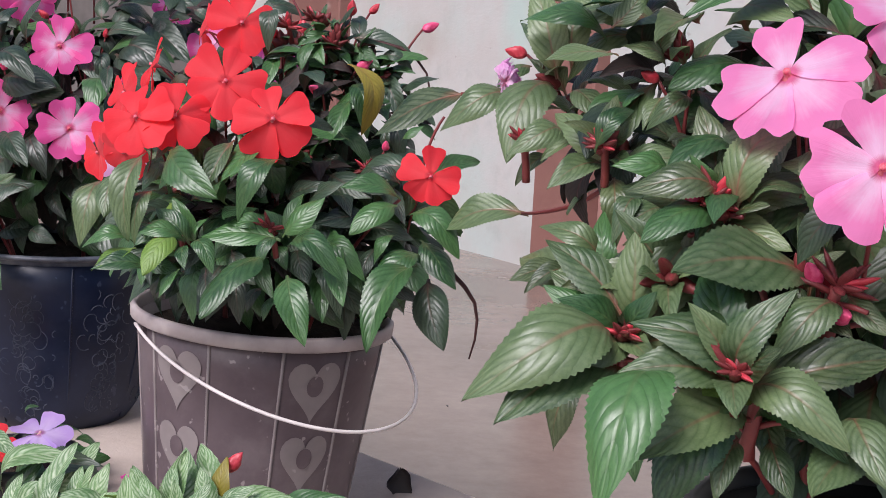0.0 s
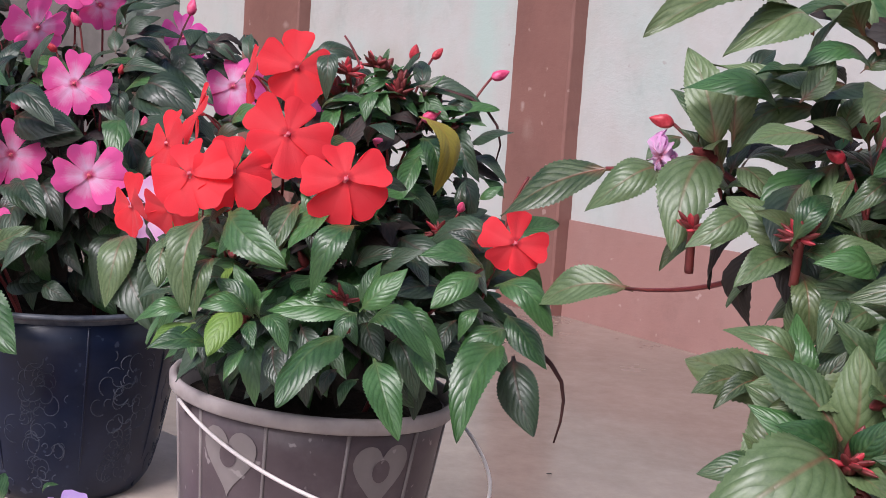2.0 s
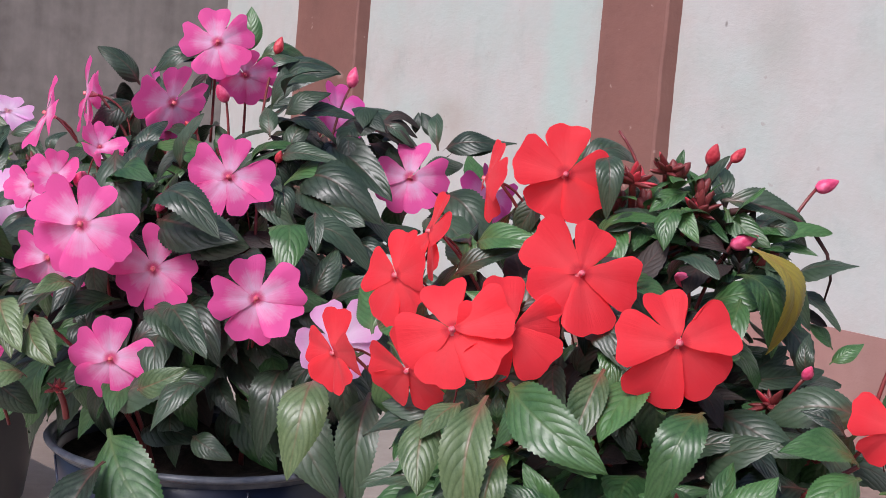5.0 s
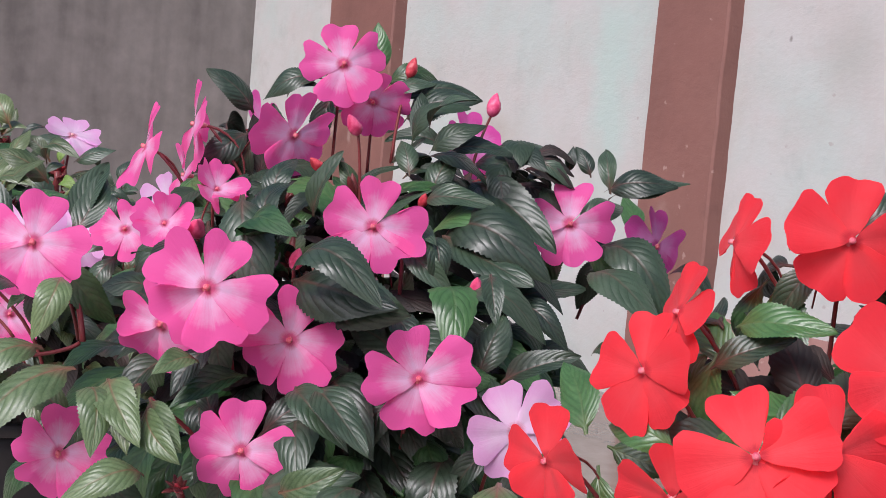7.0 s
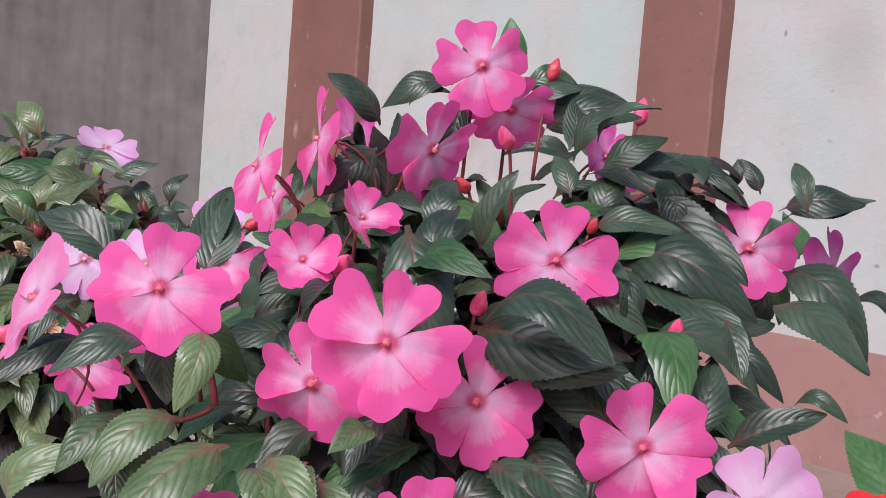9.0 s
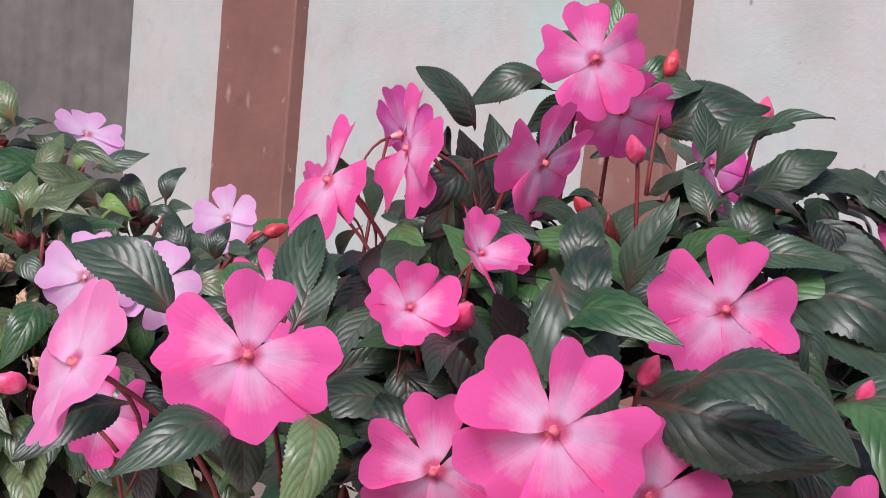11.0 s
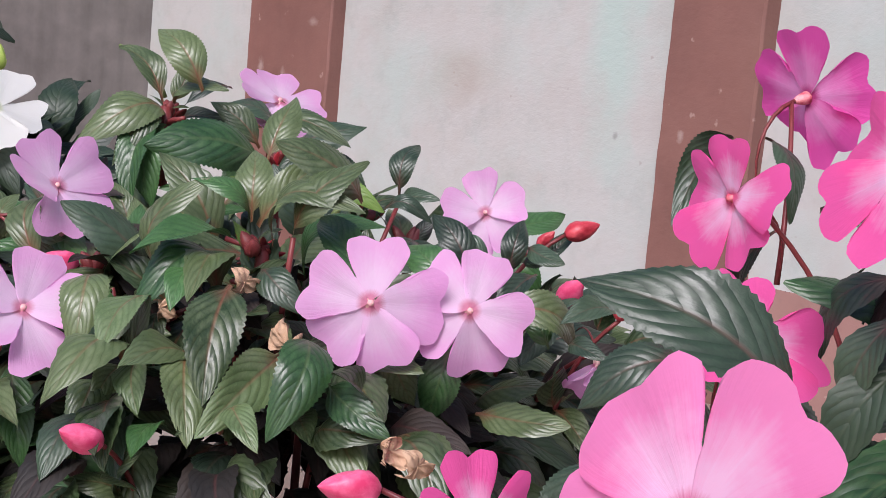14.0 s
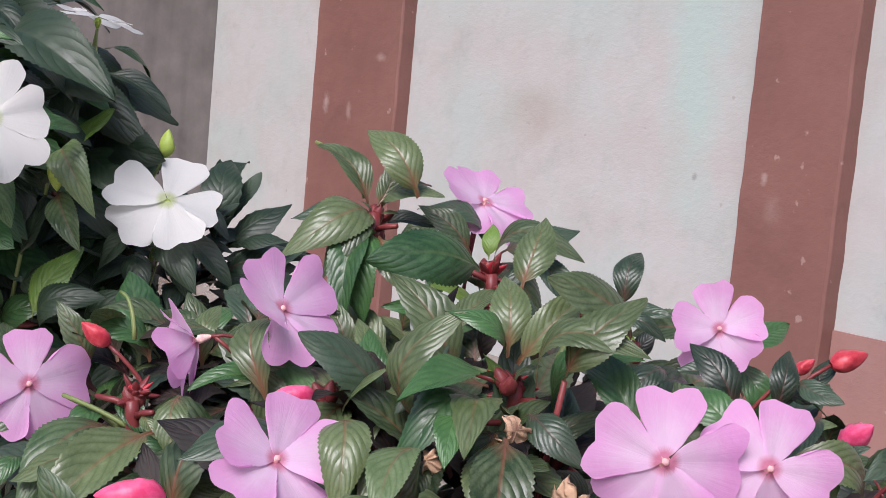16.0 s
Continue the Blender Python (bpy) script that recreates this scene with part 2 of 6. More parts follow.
LEAF_STRIPED = leaf_material("leaf_striped_pale", (0.050, 0.120, 0.040), (0.140, 0.270, 0.085), (0.55, 0.60, 0.40), (0.66, 0.72, 0.56), 0.36, 0.5)
# reddish underside tone, blackened to hold the crowns' inner shade; also rolled-up leaves
LEAF_BRONZE = leaf_material("leaf_inner_shade_and_withered", (0.006, 0.005, 0.004), (0.030, 0.018, 0.013), (0.10, 0.022, 0.022), (0.06, 0.04, 0.03), 0.6, 0.05)
LEAF_FRESH = leaf_material("leaf_bright_green", (0.07, 0.15, 0.02), (0.19, 0.30, 0.05), (0.17, 0.22, 0.08), (0.30, 0.42, 0.13))
LEAF_YELLOW = leaf_material("leaf_yellowed", (0.15, 0.13, 0.012), (0.27, 0.21, 0.025), (0.22, 0.12, 0.02), (0.25, 0.25, 0.04))
PETAL_RED = petal_material("petal_orange_red", (0.98, 0.046, 0.064), (0.98, 0.075, 0.09), (0.6, 0.03, 0.05), 0.3, 0.10)
PETAL_PINK = petal_material("petal_pink", (0.94, 0.125, 0.43), (0.96, 0.56, 0.80), (0.68, 0.05, 0.19), 0.22, 0.06)
PETAL_ROSE = petal_material("petal_pale_rose", (0.94, 0.27, 0.57), (0.96, 0.58, 0.81), (0.68, 0.08, 0.24), 0.30, 0.06)
PETAL_MAGENTA = petal_material("petal_deep_pink", (0.82, 0.10, 0.44), (0.86, 0.32, 0.64), (0.5, 0.03, 0.2), 0.3, 0.2)
PETAL_VIOLET = petal_material("petal_lilac", (0.88, 0.45, 0.78), (0.93, 0.66, 0.88), (0.66, 0.20, 0.32), 0.40, 0.06)
PETAL_WHITE = petal_material("petal_white", (0.90, 0.90, 0.87), (0.90, 0.90, 0.87), (0.55, 0.62, 0.30), 0.5, 0.05)
PETAL_MAUVE = petal_material("petal_blue_mauve", (0.60, 0.40, 0.82), (0.72, 0.55, 0.88), (0.45, 0.15, 0.35), 0.35, 0.08)
STEM_RED = plain("stem_red", (0.13, 0.02, 0.025), (0.22, 0.045, 0.04), 0.4)
STEM_GREEN = plain("stem_green", (0.12, 0.17, 0.05), (0.2, 0.24, 0.08), 0.45)
BUD_RED = plain("bud_red", (0.38, 0.02, 0.035), (0.66, 0.09, 0.11), 0.4, 2.5)
BUD_PINK = plain("bud_pink", (0.60, 0.040, 0.13), (0.80, 0.16, 0.30), 0.4, 2.5)
BUD_GREEN = plain("bud_green", (0.30, 0.42, 0.06), (0.42, 0.52, 0.12), 0.4)
CALYX = plain("calyx_rosy", (0.55, 0.05, 0.10), (0.85, 0.38, 0.38), 0.5, 9)
CALYX_PALE = plain("calyx_pale", (0.72, 0.34, 0.36), (0.90, 0.70, 0.58), 0.5, 9)
DRY = plain("dry_brown", (0.34, 0.19, 0.11), (0.68, 0.48, 0.33), 0.85, 90)
DEAD_LEAF = plain("blackened_dead_leaf", (0.012, 0.009, 0.009), (0.035, 0.027, 0.025), 0.6, 40)
SOIL = plain("dark_soil", (0.012, 0.009, 0.007), (0.045, 0.032, 0.024), 0.95, 90, 0.2, 0.8)
BLACK_POT = plain("black_pot_plastic", (0.012, 0.012, 0.014), (0.03, 0.03, 0.033), 0.45, 8)
BUCKET = scuffed("grey_bucket_plastic", (0.080, 0.058, 0.066), (0.122, 0.092, 0.100), (0.32, 0.28, 0.28), 0.46)
BUCKET_RIM = plain("grey_bucket_rim", (0.30, 0.255, 0.25), (0.43, 0.375, 0.365), 0.5, 25, 0.4, 0.08)
BUCKET_HEART = scuffed("pale_bucket_relief", (0.185, 0.158, 0.156), (0.245, 0.21, 0.207), (0.33, 0.29, 0.285), 0.65)
BLUE_POT = scuffed("dark_blue_pot_plastic", (0.004, 0.008, 0.024), (0.009, 0.016, 0.042), (0.05, 0.062, 0.10), 0.36)
BLUE_RIM = plain("scuffed_blue_rim", (0.03, 0.038, 0.06), (0.12, 0.13, 0.15), 0.4, 40)
BLUE_SCROLL = plain("dusty_blue_relief", (0.010, 0.015, 0.034), (0.085, 0.098, 0.135), 0.45, 30, 0.4, 0.05)
WIRE = plain("white_plastic_coated_wire", (0.55, 0.50, 0.48), (0.68, 0.62, 0.60), 0.4, 40)


# ---- building helpers ----
def mesh_of(name, verts, faces, mat, uvs=None, smooth=True):
    me = bpy.data.meshes.new(name)
    me.from_pydata([tuple(v) for v in verts], [], faces)
    me.materials.append(mat)
    if uvs:
        layer = me.uv_layers.new(name="UVMap")
        for loop in me.loops:
            layer.data[loop.index].uv = uvs[loop.vertex_index]
    if smooth:
        me.polygons.foreach_set("use_smooth", [True] * len(me.polygons))
    me.update()
    return me


def thing(name, at, label, category, group=""):
    ob = new(name)
    ob.location = at
    ob.empty_display_size = 0.05
    return tagged(ob, label, category, group)


def part(name, data, parent, m=None, label=""):
    """Links a mesh as one part; m is its pose in the world for a part of a thing, and in the part's frame below that."""
    if isinstance(data, bmesh.types.BMesh):
        me = bpy.data.meshes.new(name)
        data.to_mesh(me)
        data.free()
        data = me
    ob = new(name, data)
    ob.parent = parent
    m = m if m is not None else Matrix.Identity(4)
    ob.matrix_basis = (Matrix.Translation(-parent.location) @ m) if parent.type == "EMPTY" else m
    return tagged(ob, label)


def frame_of(at, forward, up, size=1.0):
    """A pose whose y runs along forward and whose z leans to up."""
    y = Vector(forward).normalized()
    x = y.cross(Vector(up))
    if x.length < 1e-4:
        x = y.cross(Vector((0.3, 0.9, 0.1)))
    x.normalize()
    z = x.cross(y)
    m = Matrix((x, y, z)).transposed().to_4x4()
    return Matrix.Translation(at) @ m @ Matrix.Scale(size, 4)


def tube(points, r0, r1, mat, sides=7, name="stem"):
    verts, faces = [], []
    pts = [Vector(p) for p in points]
    for i, p in enumerate(pts):
        t = (pts[min(i + 1, len(pts) - 1)] - pts[max(i - 1, 0)]).normalized()
        a = t.cross(Vector((0.31, 0.87, 0.38))).normalized()
        b = t.cross(a)
        r = r0 + (r1 - r0) * i / (len(pts) - 1)
        for k in range(sides):
            w = 2 * math.pi * k / sides
            verts.append(p + r * (math.cos(w) * a + math.sin(w) * b))
    for i in range(len(pts) - 1):
        for k in range(sides):
            j = (k + 1) % sides
            faces.append((i * sides + k, i * sides + j, (i + 1) * sides + j, (i + 1) * sides + k))
    faces += [tuple(range(sides))[::-1], tuple((len(pts) - 1) * sides + k for k in range(sides))]
    return mesh_of(name, verts, faces, mat)


def bow(a, b, lift=0.3, n=7, side=0.0):
    """A bent line from a to b that first rises, then leans over."""
    a, b = Vector(a), Vector(b)
    d = b - a
    c = a + Vector((d.x * (0.25 + side), d.y * (0.25 - side), d.z * (0.5 + lift)))
    return [(1 - t) ** 2 * a + 2 * t * (1 - t) * c + t * t * b for t in (i / (n - 1) for i in range(n))]


# ---- leaves, petals and buds, shared by all plants ----
def leaf_mesh(mat, width, arch, fold, curl, seed, teeth=24, nv=8):
    """A finely toothed, pointed blade one long from base to tip, arched upward and folded at the midrib, quilted between its side veins."""
    rnd = random.Random(seed)
    verts, uvs, faces = [], [], []
    ph = rnd.uniform(0, 6)
    sway = rnd.uniform(-0.07, 0.07)
    twist = rnd.uniform(-0.5, 0.5)
    rows = teeth * 2
    for i in range(rows + 1):
        u = i / rows
        if u < 0.09:
            w = 0.02 + 0.1 * u
        else:
            q = (u - 0.09) / 0.91
            w = width * math.sin(math.pi * q ** 0.84) ** 0.76 * (1.10 - 0.26 * q) * (1 - 0.35 * max(0.0, q - 0.8)) + 0.022 * (1 - q) + 0.0012
        z = arch * 4 * u * (1 - u) * (1.25 - 0.5 * u)
        x = sway * math.sin(math.pi * u)
        tooth = (0.05 if i % 2 else -0.03) * (u > 0.12) * (0.5 + 0.5 * math.sin(math.pi * u))
        for k in range(nv + 1):
            v = k / nv * 2 - 1
            side = v * w * (1 + tooth) if abs(v) == 1 else v * w
            rise = abs(v) * w * math.tan(fold) - curl * (v * v) * w
            chev = u - 0.34 * abs(v) ** 1.35
            quilt = 0.0022 * abs(math.sin(chev * math.pi * 8.5)) * abs(v) ** 0.7 * (1.05 - abs(v)) * 2
            wave = 0.024 * math.sin(u * 9 + ph + 2 * v) * abs(v) ** 1.5 + twist * v * w * (u - 0.4) * 0.5
            verts.append((x + side, u, z + rise + quilt + wave))
            uvs.append((u, k / nv))
    for i in range(rows):
        for k in range(nv):
            a = i * (nv + 1) + k
            faces.append((a, a + 1, a + nv + 2, a + nv + 1))
    return mesh_of("leaf", verts, faces, mat, uvs)


SHAPES = [(0.185, 0.16, 0.30, 0.15, 1), (0.215, 0.24, 0.20, 0.35, 2), (0.165, 0.11, 0.42, 0.0, 3), (0.20, 0.32, 0.26, 0.4, 4), (0.16, 0.20, 0.48, 0.1, 5), (0.22, 0.14, 0.16, 0.45, 6), (0.175, 0.38, 0.36, 0.3, 7), (0.195, 0.05, 0.24, 0.25, 8)]
LEAVES = {m: [leaf_mesh(m, *s) for s in SHAPES] for m in (LEAF_GREEN, LEAF_DUSTY, LEAF_OLIVE, LEAF_DARK, LEAF_DEEP, LEAF_BRONZE, LEAF_STRIPED, LEAF_FRESH, LEAF_YELLOW)}


PLAIN_LEAVES = [leaf_mesh(LEAF_DARK, *q, teeth=9, nv=4) for q in SHAPES]
PLAIN = [(np.array([v.co[:] for v in me.vertices]), np.array([p.vertices[:] for p in me.polygons]), np.array([d.uv[:] for d in me.uv_layers[0].data])) for me in PLAIN_LEAVES]


def petal_mesh(mat, fan, notch, cup, ruffle, lean, seed):
    """A two-lobed petal one long: it fans out from a narrow claw at the origin to two rounded lobes on both sides of a notch; lean makes one lobe longer."""
    rnd = random.Random(seed)
    nu, nv = 14, 22
    ph, ph2 = rnd.uniform(0, 6), rnd.uniform(0, 6)
    verts, uvs, faces = [], [], []
    for i in range(nu + 1):
        s = i / nu
        for k in range(nv + 1):
            v = k / nv * 2 - 1
            a = radians(fan) * math.sin(v * math.pi / 2 * 0.96) * (1.5 - 0.5 * min(1.0, s / 0.5) + 0.10 * math.sin(math.pi * s))
            lobe = math.sqrt(max(0.0, 1 - abs(v) ** 2.9))
            dip = notch * max(0.0, 1 - abs(v - 0.2 * lean) / 0.34) ** 1.3
            edge = 0.50 + 0.50 * lobe - dip + lean * 0.09 * v + 0.018 * math.sin(7 * v + ph) + 0.008 * math.sin(19 * v + ph2)
            q = s * (1 + (edge - 1) * s ** 0.9)
            x, y = q * math.sin(a), q * math.cos(a)
            z = cup * y * y * 0.5 - 0.16 * max(0.0, y - 0.62) ** 1.5 + ruffle * math.sin(2.6 * v + ph) * s * s
            z += 0.12 * x * x - 0.05 * math.exp(-(v / 0.2) ** 2) * s * (1.15 - 0.75 * s) + 0.05 * (1 - s) ** 2
            z += 0.012 * math.sin(8 * v + ph2) * s * s + 0.03 * math.sin(5 * v + ph) * max(0.0, s - 0.6)
            verts.append((x, y, z))
            uvs.append((s, k / nv))
    for i in range(nu):
        for k in range(nv):
            a = i * (nv + 1) + k
            faces.append((a, a + 1, a + nv + 2, a + nv + 1))
    return mesh_of("petal", verts, faces, mat, uvs)


def lathe(profile, sides, mat, name, cap=False):
    verts, faces = [], []
    for r, z in profile:
        for k in range(sides):
            w = 2 * math.pi * k / sides
            verts.append((r * math.cos(w), r * math.sin(w), z))
    for i in range(len(profile) - 1):
        for k in range(sides):
            j = (k + 1) % sides
            faces.append((i * sides + k, i * sides + j, (i + 1) * sides + j, (i + 1) * sides + k))
    if cap:
        faces.append(tuple(range(sides))[::-1])
    return mesh_of(name, verts, faces, mat)


PETALS = {}
for mat in (PETAL_RED, PETAL_PINK, PETAL_ROSE, PETAL_MAGENTA):
    deep = 0.55 if mat is PETAL_RED else 1.0
    PETALS[mat] = {
        "top": [petal_mesh(mat, 31, 0.15 * deep, 0.10, 0.04, 0, 11), petal_mesh(mat, 34, 0.12 * deep, -0.10, 0.05, 0.3, 12), petal_mesh(mat, 32, 0.18 * deep, -0.2, 0.05, -0.2, 19)],
        "wing": [petal_mesh(mat, 35, 0.20 * deep, 0.04, 0.06, 0.7, 13), petal_mesh(mat, 37, 0.16 * deep, -0.16, 0.07, 1.0, 14), petal_mesh(mat, 34, 0.22 * deep, -0.06, 0.06, -0.7, 17), petal_mesh(mat, 36, 0.15 * deep, 0.12, 0.06, 0.4, 20)],
        "low": [petal_mesh(mat, 36, 0.20 * deep, -0.12, 0.06, 0.7, 15), petal_mesh(mat, 38, 0.23 * deep, -0.22, 0.07, -0.6, 16), petal_mesh(mat, 36, 0.17 * deep, -0.08, 0.06, 0.1, 18), petal_mesh(mat, 37, 0.21 * deep, 0.06, 0.06, -0.8, 21)],
    }
# the lilac and white kinds have rounder petals, hardly notched
for mat in (PETAL_VIOLET, PETAL_WHITE, PETAL_MAUVE):
    PETALS[mat] = {
        "top": [petal_mesh(mat, 35, 0.14, 0.24, 0.05, 0, 31), petal_mesh(mat, 32, 0.11, 0.00, 0.06, 0.3, 32)],
        "wing": [petal_mesh(mat, 39, 0.14, 0.06, 0.07, 0.6, 33), petal_mesh(mat, 41, 0.12, -0.21, 0.08, 0.8, 34), petal_mesh(mat, 38, 0.16, 0.15, 0.07, -0.5, 35)],
        "low": [petal_mesh(mat, 37, 0.14, -0.21, 0.08, 0.5, 36), petal_mesh(mat, 39, 0.19, -0.33, 0.08, -0.4, 37), petal_mesh(mat, 36, 0.12, 0.03, 0.07, 0.1, 38)],
    }
HEART = lathe([(0.004, -0.25), (0.05, -0.16), (0.09, -0.03), (0.10, 0.045), (0.06, 0.06), (0.048, 0.11), (0.055, 0.15), (0.035, 0.175), (0.0, 0.18)], 12, CALYX, "flower_heart")
HEART_PALE = lathe([(0.004, -0.25), (0.05, -0.16), (0.085, -0.03), (0.085, 0.035), (0.05, 0.05), (0.042, 0.09), (0.048, 0.13), (0.03, 0.15), (0.0, 0.155)], 12, CALYX_PALE, "flower_heart")
HEART_WHITE = lathe([(0.004, -0.25), (0.05, -0.16), (0.085, -0.05), (0.075, 0.03), (0.045, 0.05), (0.0, 0.055)], 10, BUD_GREEN, "flower_heart")
BUD_SHAPE = [(0.0, 0.0), (0.15, 0.04), (0.30, 0.18), (0.37, 0.40), (0.33, 0.64), (0.21, 0.86), (0.08, 0.99), (0.0, 1.04)]
def furled(mat):
    """A bud of petals wrapped round each other, ending in a twisted point."""
    verts, faces, n, m = [], [], 18, 14
    for i in range(m + 1):
        z = i / m
        r = 0.36 * math.sin(math.pi * min(1.0, 0.06 + 0.94 * z ** 0.85)) ** 0.75 * (1.06 - 0.25 * z)
        for k in range(n):
            a = 2 * math.pi * k / n
            ridge = ((a * 3 / (2 * math.pi) + 0.75 * z) % 1.0) - 0.5
            q = r * (1 + 0.34 * ridge * (0.3 + z))
            verts.append((q * math.cos(a) + 0.05 * z * z, q * math.sin(a), 1.08 * z))
    for i in range(m):
        for k in range(n):
            j = (k + 1) % n
            faces.append((i * n + k, i * n + j, (i + 1) * n + j, (i + 1) * n + k))
    return mesh_of("flower_bud", verts, faces, mat)


BUDS = {m: furled(m) for m in (BUD_RED, BUD_PINK, BUD_GREEN)}

LEAF_BUD = lathe(BUD_SHAPE, 7, STEM_RED, "leaf_bud")
RED_BUD = lathe(BUD_SHAPE, 7, BUD_RED, "leaf_bud")


class Plant:
    """A potted plant: an empty at the pot's foot, with pot, soil, stems, leaves and flowers below it."""

    def __init__(self, at, top, crown, leaf, label, stem=STEM_RED, seed=1):
        self.base = Vector(at)
        self.top = top                      # the soil's height
        self.crown = Vector(crown)          # the crown's middle
        self.tone, self.stem = leaf, stem
        self.rnd = random.Random(seed)
        self.faces = []                     # open flowers: place, facing, radius
        self.ob = thing("potted_impatiens", at, label, "potted plant", "potted impatiens in a row")

    def root(self, p, spread=0.05):
        d = Vector((p.x - self.base.x, p.y - self.base.y))
        d = d * min(1, spread / max(d.length, 1e-3))
        return Vector((self.base.x + d.x, self.base.y + d.y, self.top - 0.01))

    def stalk(self, a, b, r0=0.003, r1=0.0018, lift=0.25, mat=None):
        part("stem", tube(bow(a, b, lift, 8, self.rnd.uniform(-0.1, 0.1)), r0, r1, mat or self.stem), self.ob)

    def hides(self, at, forward, size, slack=1.05):
        """Whether a leaf would lie right before an open flower."""
        step = Vector(forward).normalized() * size
        open_side = Vector((0, -1, 0.12))
        for k in (0.1, 0.3, 0.5, 0.7, 0.85, 1.0):
            for p, f, r in self.faces:
                d = Vector(at) + step * k - p
                for way, wide in ((f, 1.0 if slack else 0.75), (open_side, slack)):
                    q = d.dot(way)
                    if -0.004 < q < 0.14 and (d - q * way).length < r * wide:
                        return True
        return False

    def blade(self, at, forward, up, size, mat=None, shape=None, slack=1.05):
        if self.hides(at, forward, size, slack):
            return
        ms = LEAVES[mat or self.tone]
        me = ms[self.rnd.randrange(len(ms)) if shape is None else shape]
        part("leaf", me, self.ob, frame_of(at, forward, up, size))

    def collars(self, mats=(), edge=-9.0):
        """Leaves that spread close behind each open flower, but for those beyond the crown's edge."""
        rnd = self.rnd
        for p, f, r in list(self.faces):
            if p.x < edge:
                continue
            side = f.cross(Vector((0, 0, 1))).normalized()
            lift = side.cross(f)
            turn = rnd.uniform(0, 6)
            for i in range(4):
                w = turn + i * 1.57 + rnd.uniform(-0.4, 0.4)
                out = math.cos(w) * side + (math.sin(w) - 0.5) * lift
                size = rnd.uniform(0.042, 0.06)
                at = p - f * rnd.uniform(0.018, 0.04) + out * r * 0.3
                self.blade(at, out - f * 0.35 + Vector((0, 0, -0.1)), f * 0.6 + Vector((-0.2, -0.5, 0.7)), size, rnd.choice((self.tone, self.tone, *mats)))

    def leaf(self, base, tip, mat=None, shape=None, up=(-0.25, -0.75, 0.8)):
        """One leaf from its base to its tip, its upper face turned up and to the open side."""
        base, tip = Vector(base), Vector(tip)
        d = tip - base
        u = Vector(up) + 0.35 * Vector((self.rnd.uniform(-1, 1), self.rnd.uniform(-1, 1), self.rnd.uniform(-1, 1)))
        self.blade(base - d * 0.06, d, u, d.length * 1.06, mat, shape, 0.0)
        if self.rnd.random() < 0.04:
            self.stalk(self.root(base), base - d * 0.05, 0.0024, 0.0014, 0.1)

    def whorl(self, x, y, z, n=8, size=0.07, axis=None, stem=True, mats=(), heart=True):
        """Leaves round the tip of a shoot, small and steep inside, large and spread outside."""
        rnd = self.rnd
        p = Vector((x, y, z))
        ax = Vector(axis) if axis else (p - self.crown) * 1.0 + Vector((0, 0, 0.16))
        ax += Vector((-0.06, -0.12, 0))
        ax.normalize()
        if stem and rnd.random() < 0.08:
            self.stalk(self.root(p), p - ax * 0.012, 0.003, 0.0018)
        side = ax.cross(Vector((0.2, 0.9, 0.3))).normalized()
        other = ax.cross(side)
        turn = rnd.uniform(0, 6)
        for i in range(n):
            w = turn + i * 2.4
            q = (i + 0.6) / n
            el = radians(68 - 78 * q + rnd.uniform(-10, 10))
            out = math.cos(w) * side + math.sin(w) * other
            f = math.cos(el) * out + math.sin(el) * ax
            s = size * (0.45 + 0.6 * q) * rnd.uniform(0.85, 1.12)
            mat = self.tone
            if mats and rnd.random() < 0.35:
                mat = rnd.choice(mats)
            self.blade(p - ax * (0.03 * q) + out * 0.004, f, ax, s, mat)
        if heart:
            for k in range(4):
                f = ax + 0.9 * Vector((rnd.uniform(-1, 1), rnd.uniform(-1, 1), rnd.uniform(-1, 1)))
                part("leaf_bud", LEAF_BUD, self.ob, frame_of(p - ax * 0.004, f, side, 1) @ pose(0, 0, 0, -90) @ Matrix.Diagonal((0.011, 0.011, size * rnd.uniform(0.25, 0.42), 1)))

    def shoot(self, x, y, z, axis, long=0.04, r=0.0042):
        """The thick red, slightly knotted end of a shoot, with short leaf stalks."""
        rnd = self.rnd
        p, ax = Vector((x, y, z)), Vector(axis).normalized()
        pts = [p - ax * long * (1 - k / 5) + 0.0012 * Vector((rnd.uniform(-1, 1), rnd.uniform(-1, 1), 0)) for k in range(6)]
        part("stem", tube(pts, r, r * 0.75, STEM_RED, 9), self.ob)
        side = ax.cross(Vector((0.2, 0.9, 0.3))).normalized()
        for k in range(6):
            w = k * 2.4
            out = math.cos(w) * side + math.sin(w) * ax.cross(side)
            a = p - ax * long * (0.1 + 0.12 * k)
            part("stem", tube([a, a + out * 0.010 + ax * 0.004, a + out * 0.020 + ax * 0.006], r * 0.45, r * 0.3, STEM_RED), self.ob)

    def heart(self, x, y, z, n=9, size=0.02):
        """A tight cluster of young dark red leaf buds at the tip of a shoot."""
        rnd = self.rnd
        p = Vector((x, y, z))
        for k in range(n + 6):
            f = Vector((rnd.uniform(-1, 1), rnd.uniform(-1.2, 0.3), rnd.uniform(-0.2, 1.1)))
            m = frame_of(p, f, (0.3, 0.2, 1), 1) @ pose(0, 0, 0, -90) @ Matrix.Diagonal((0.35 * size + 0.002, 0.22 * size + 0.001, size * rnd.uniform(0.45, 1.05), 1))
            part("leaf_bud", RED_BUD if k % 5 == 0 else LEAF_BUD, self.ob, m)
        self.stalk(p + Vector((0.004, 0.015, -0.025)), p, 0.0026, 0.0024, 0.1)

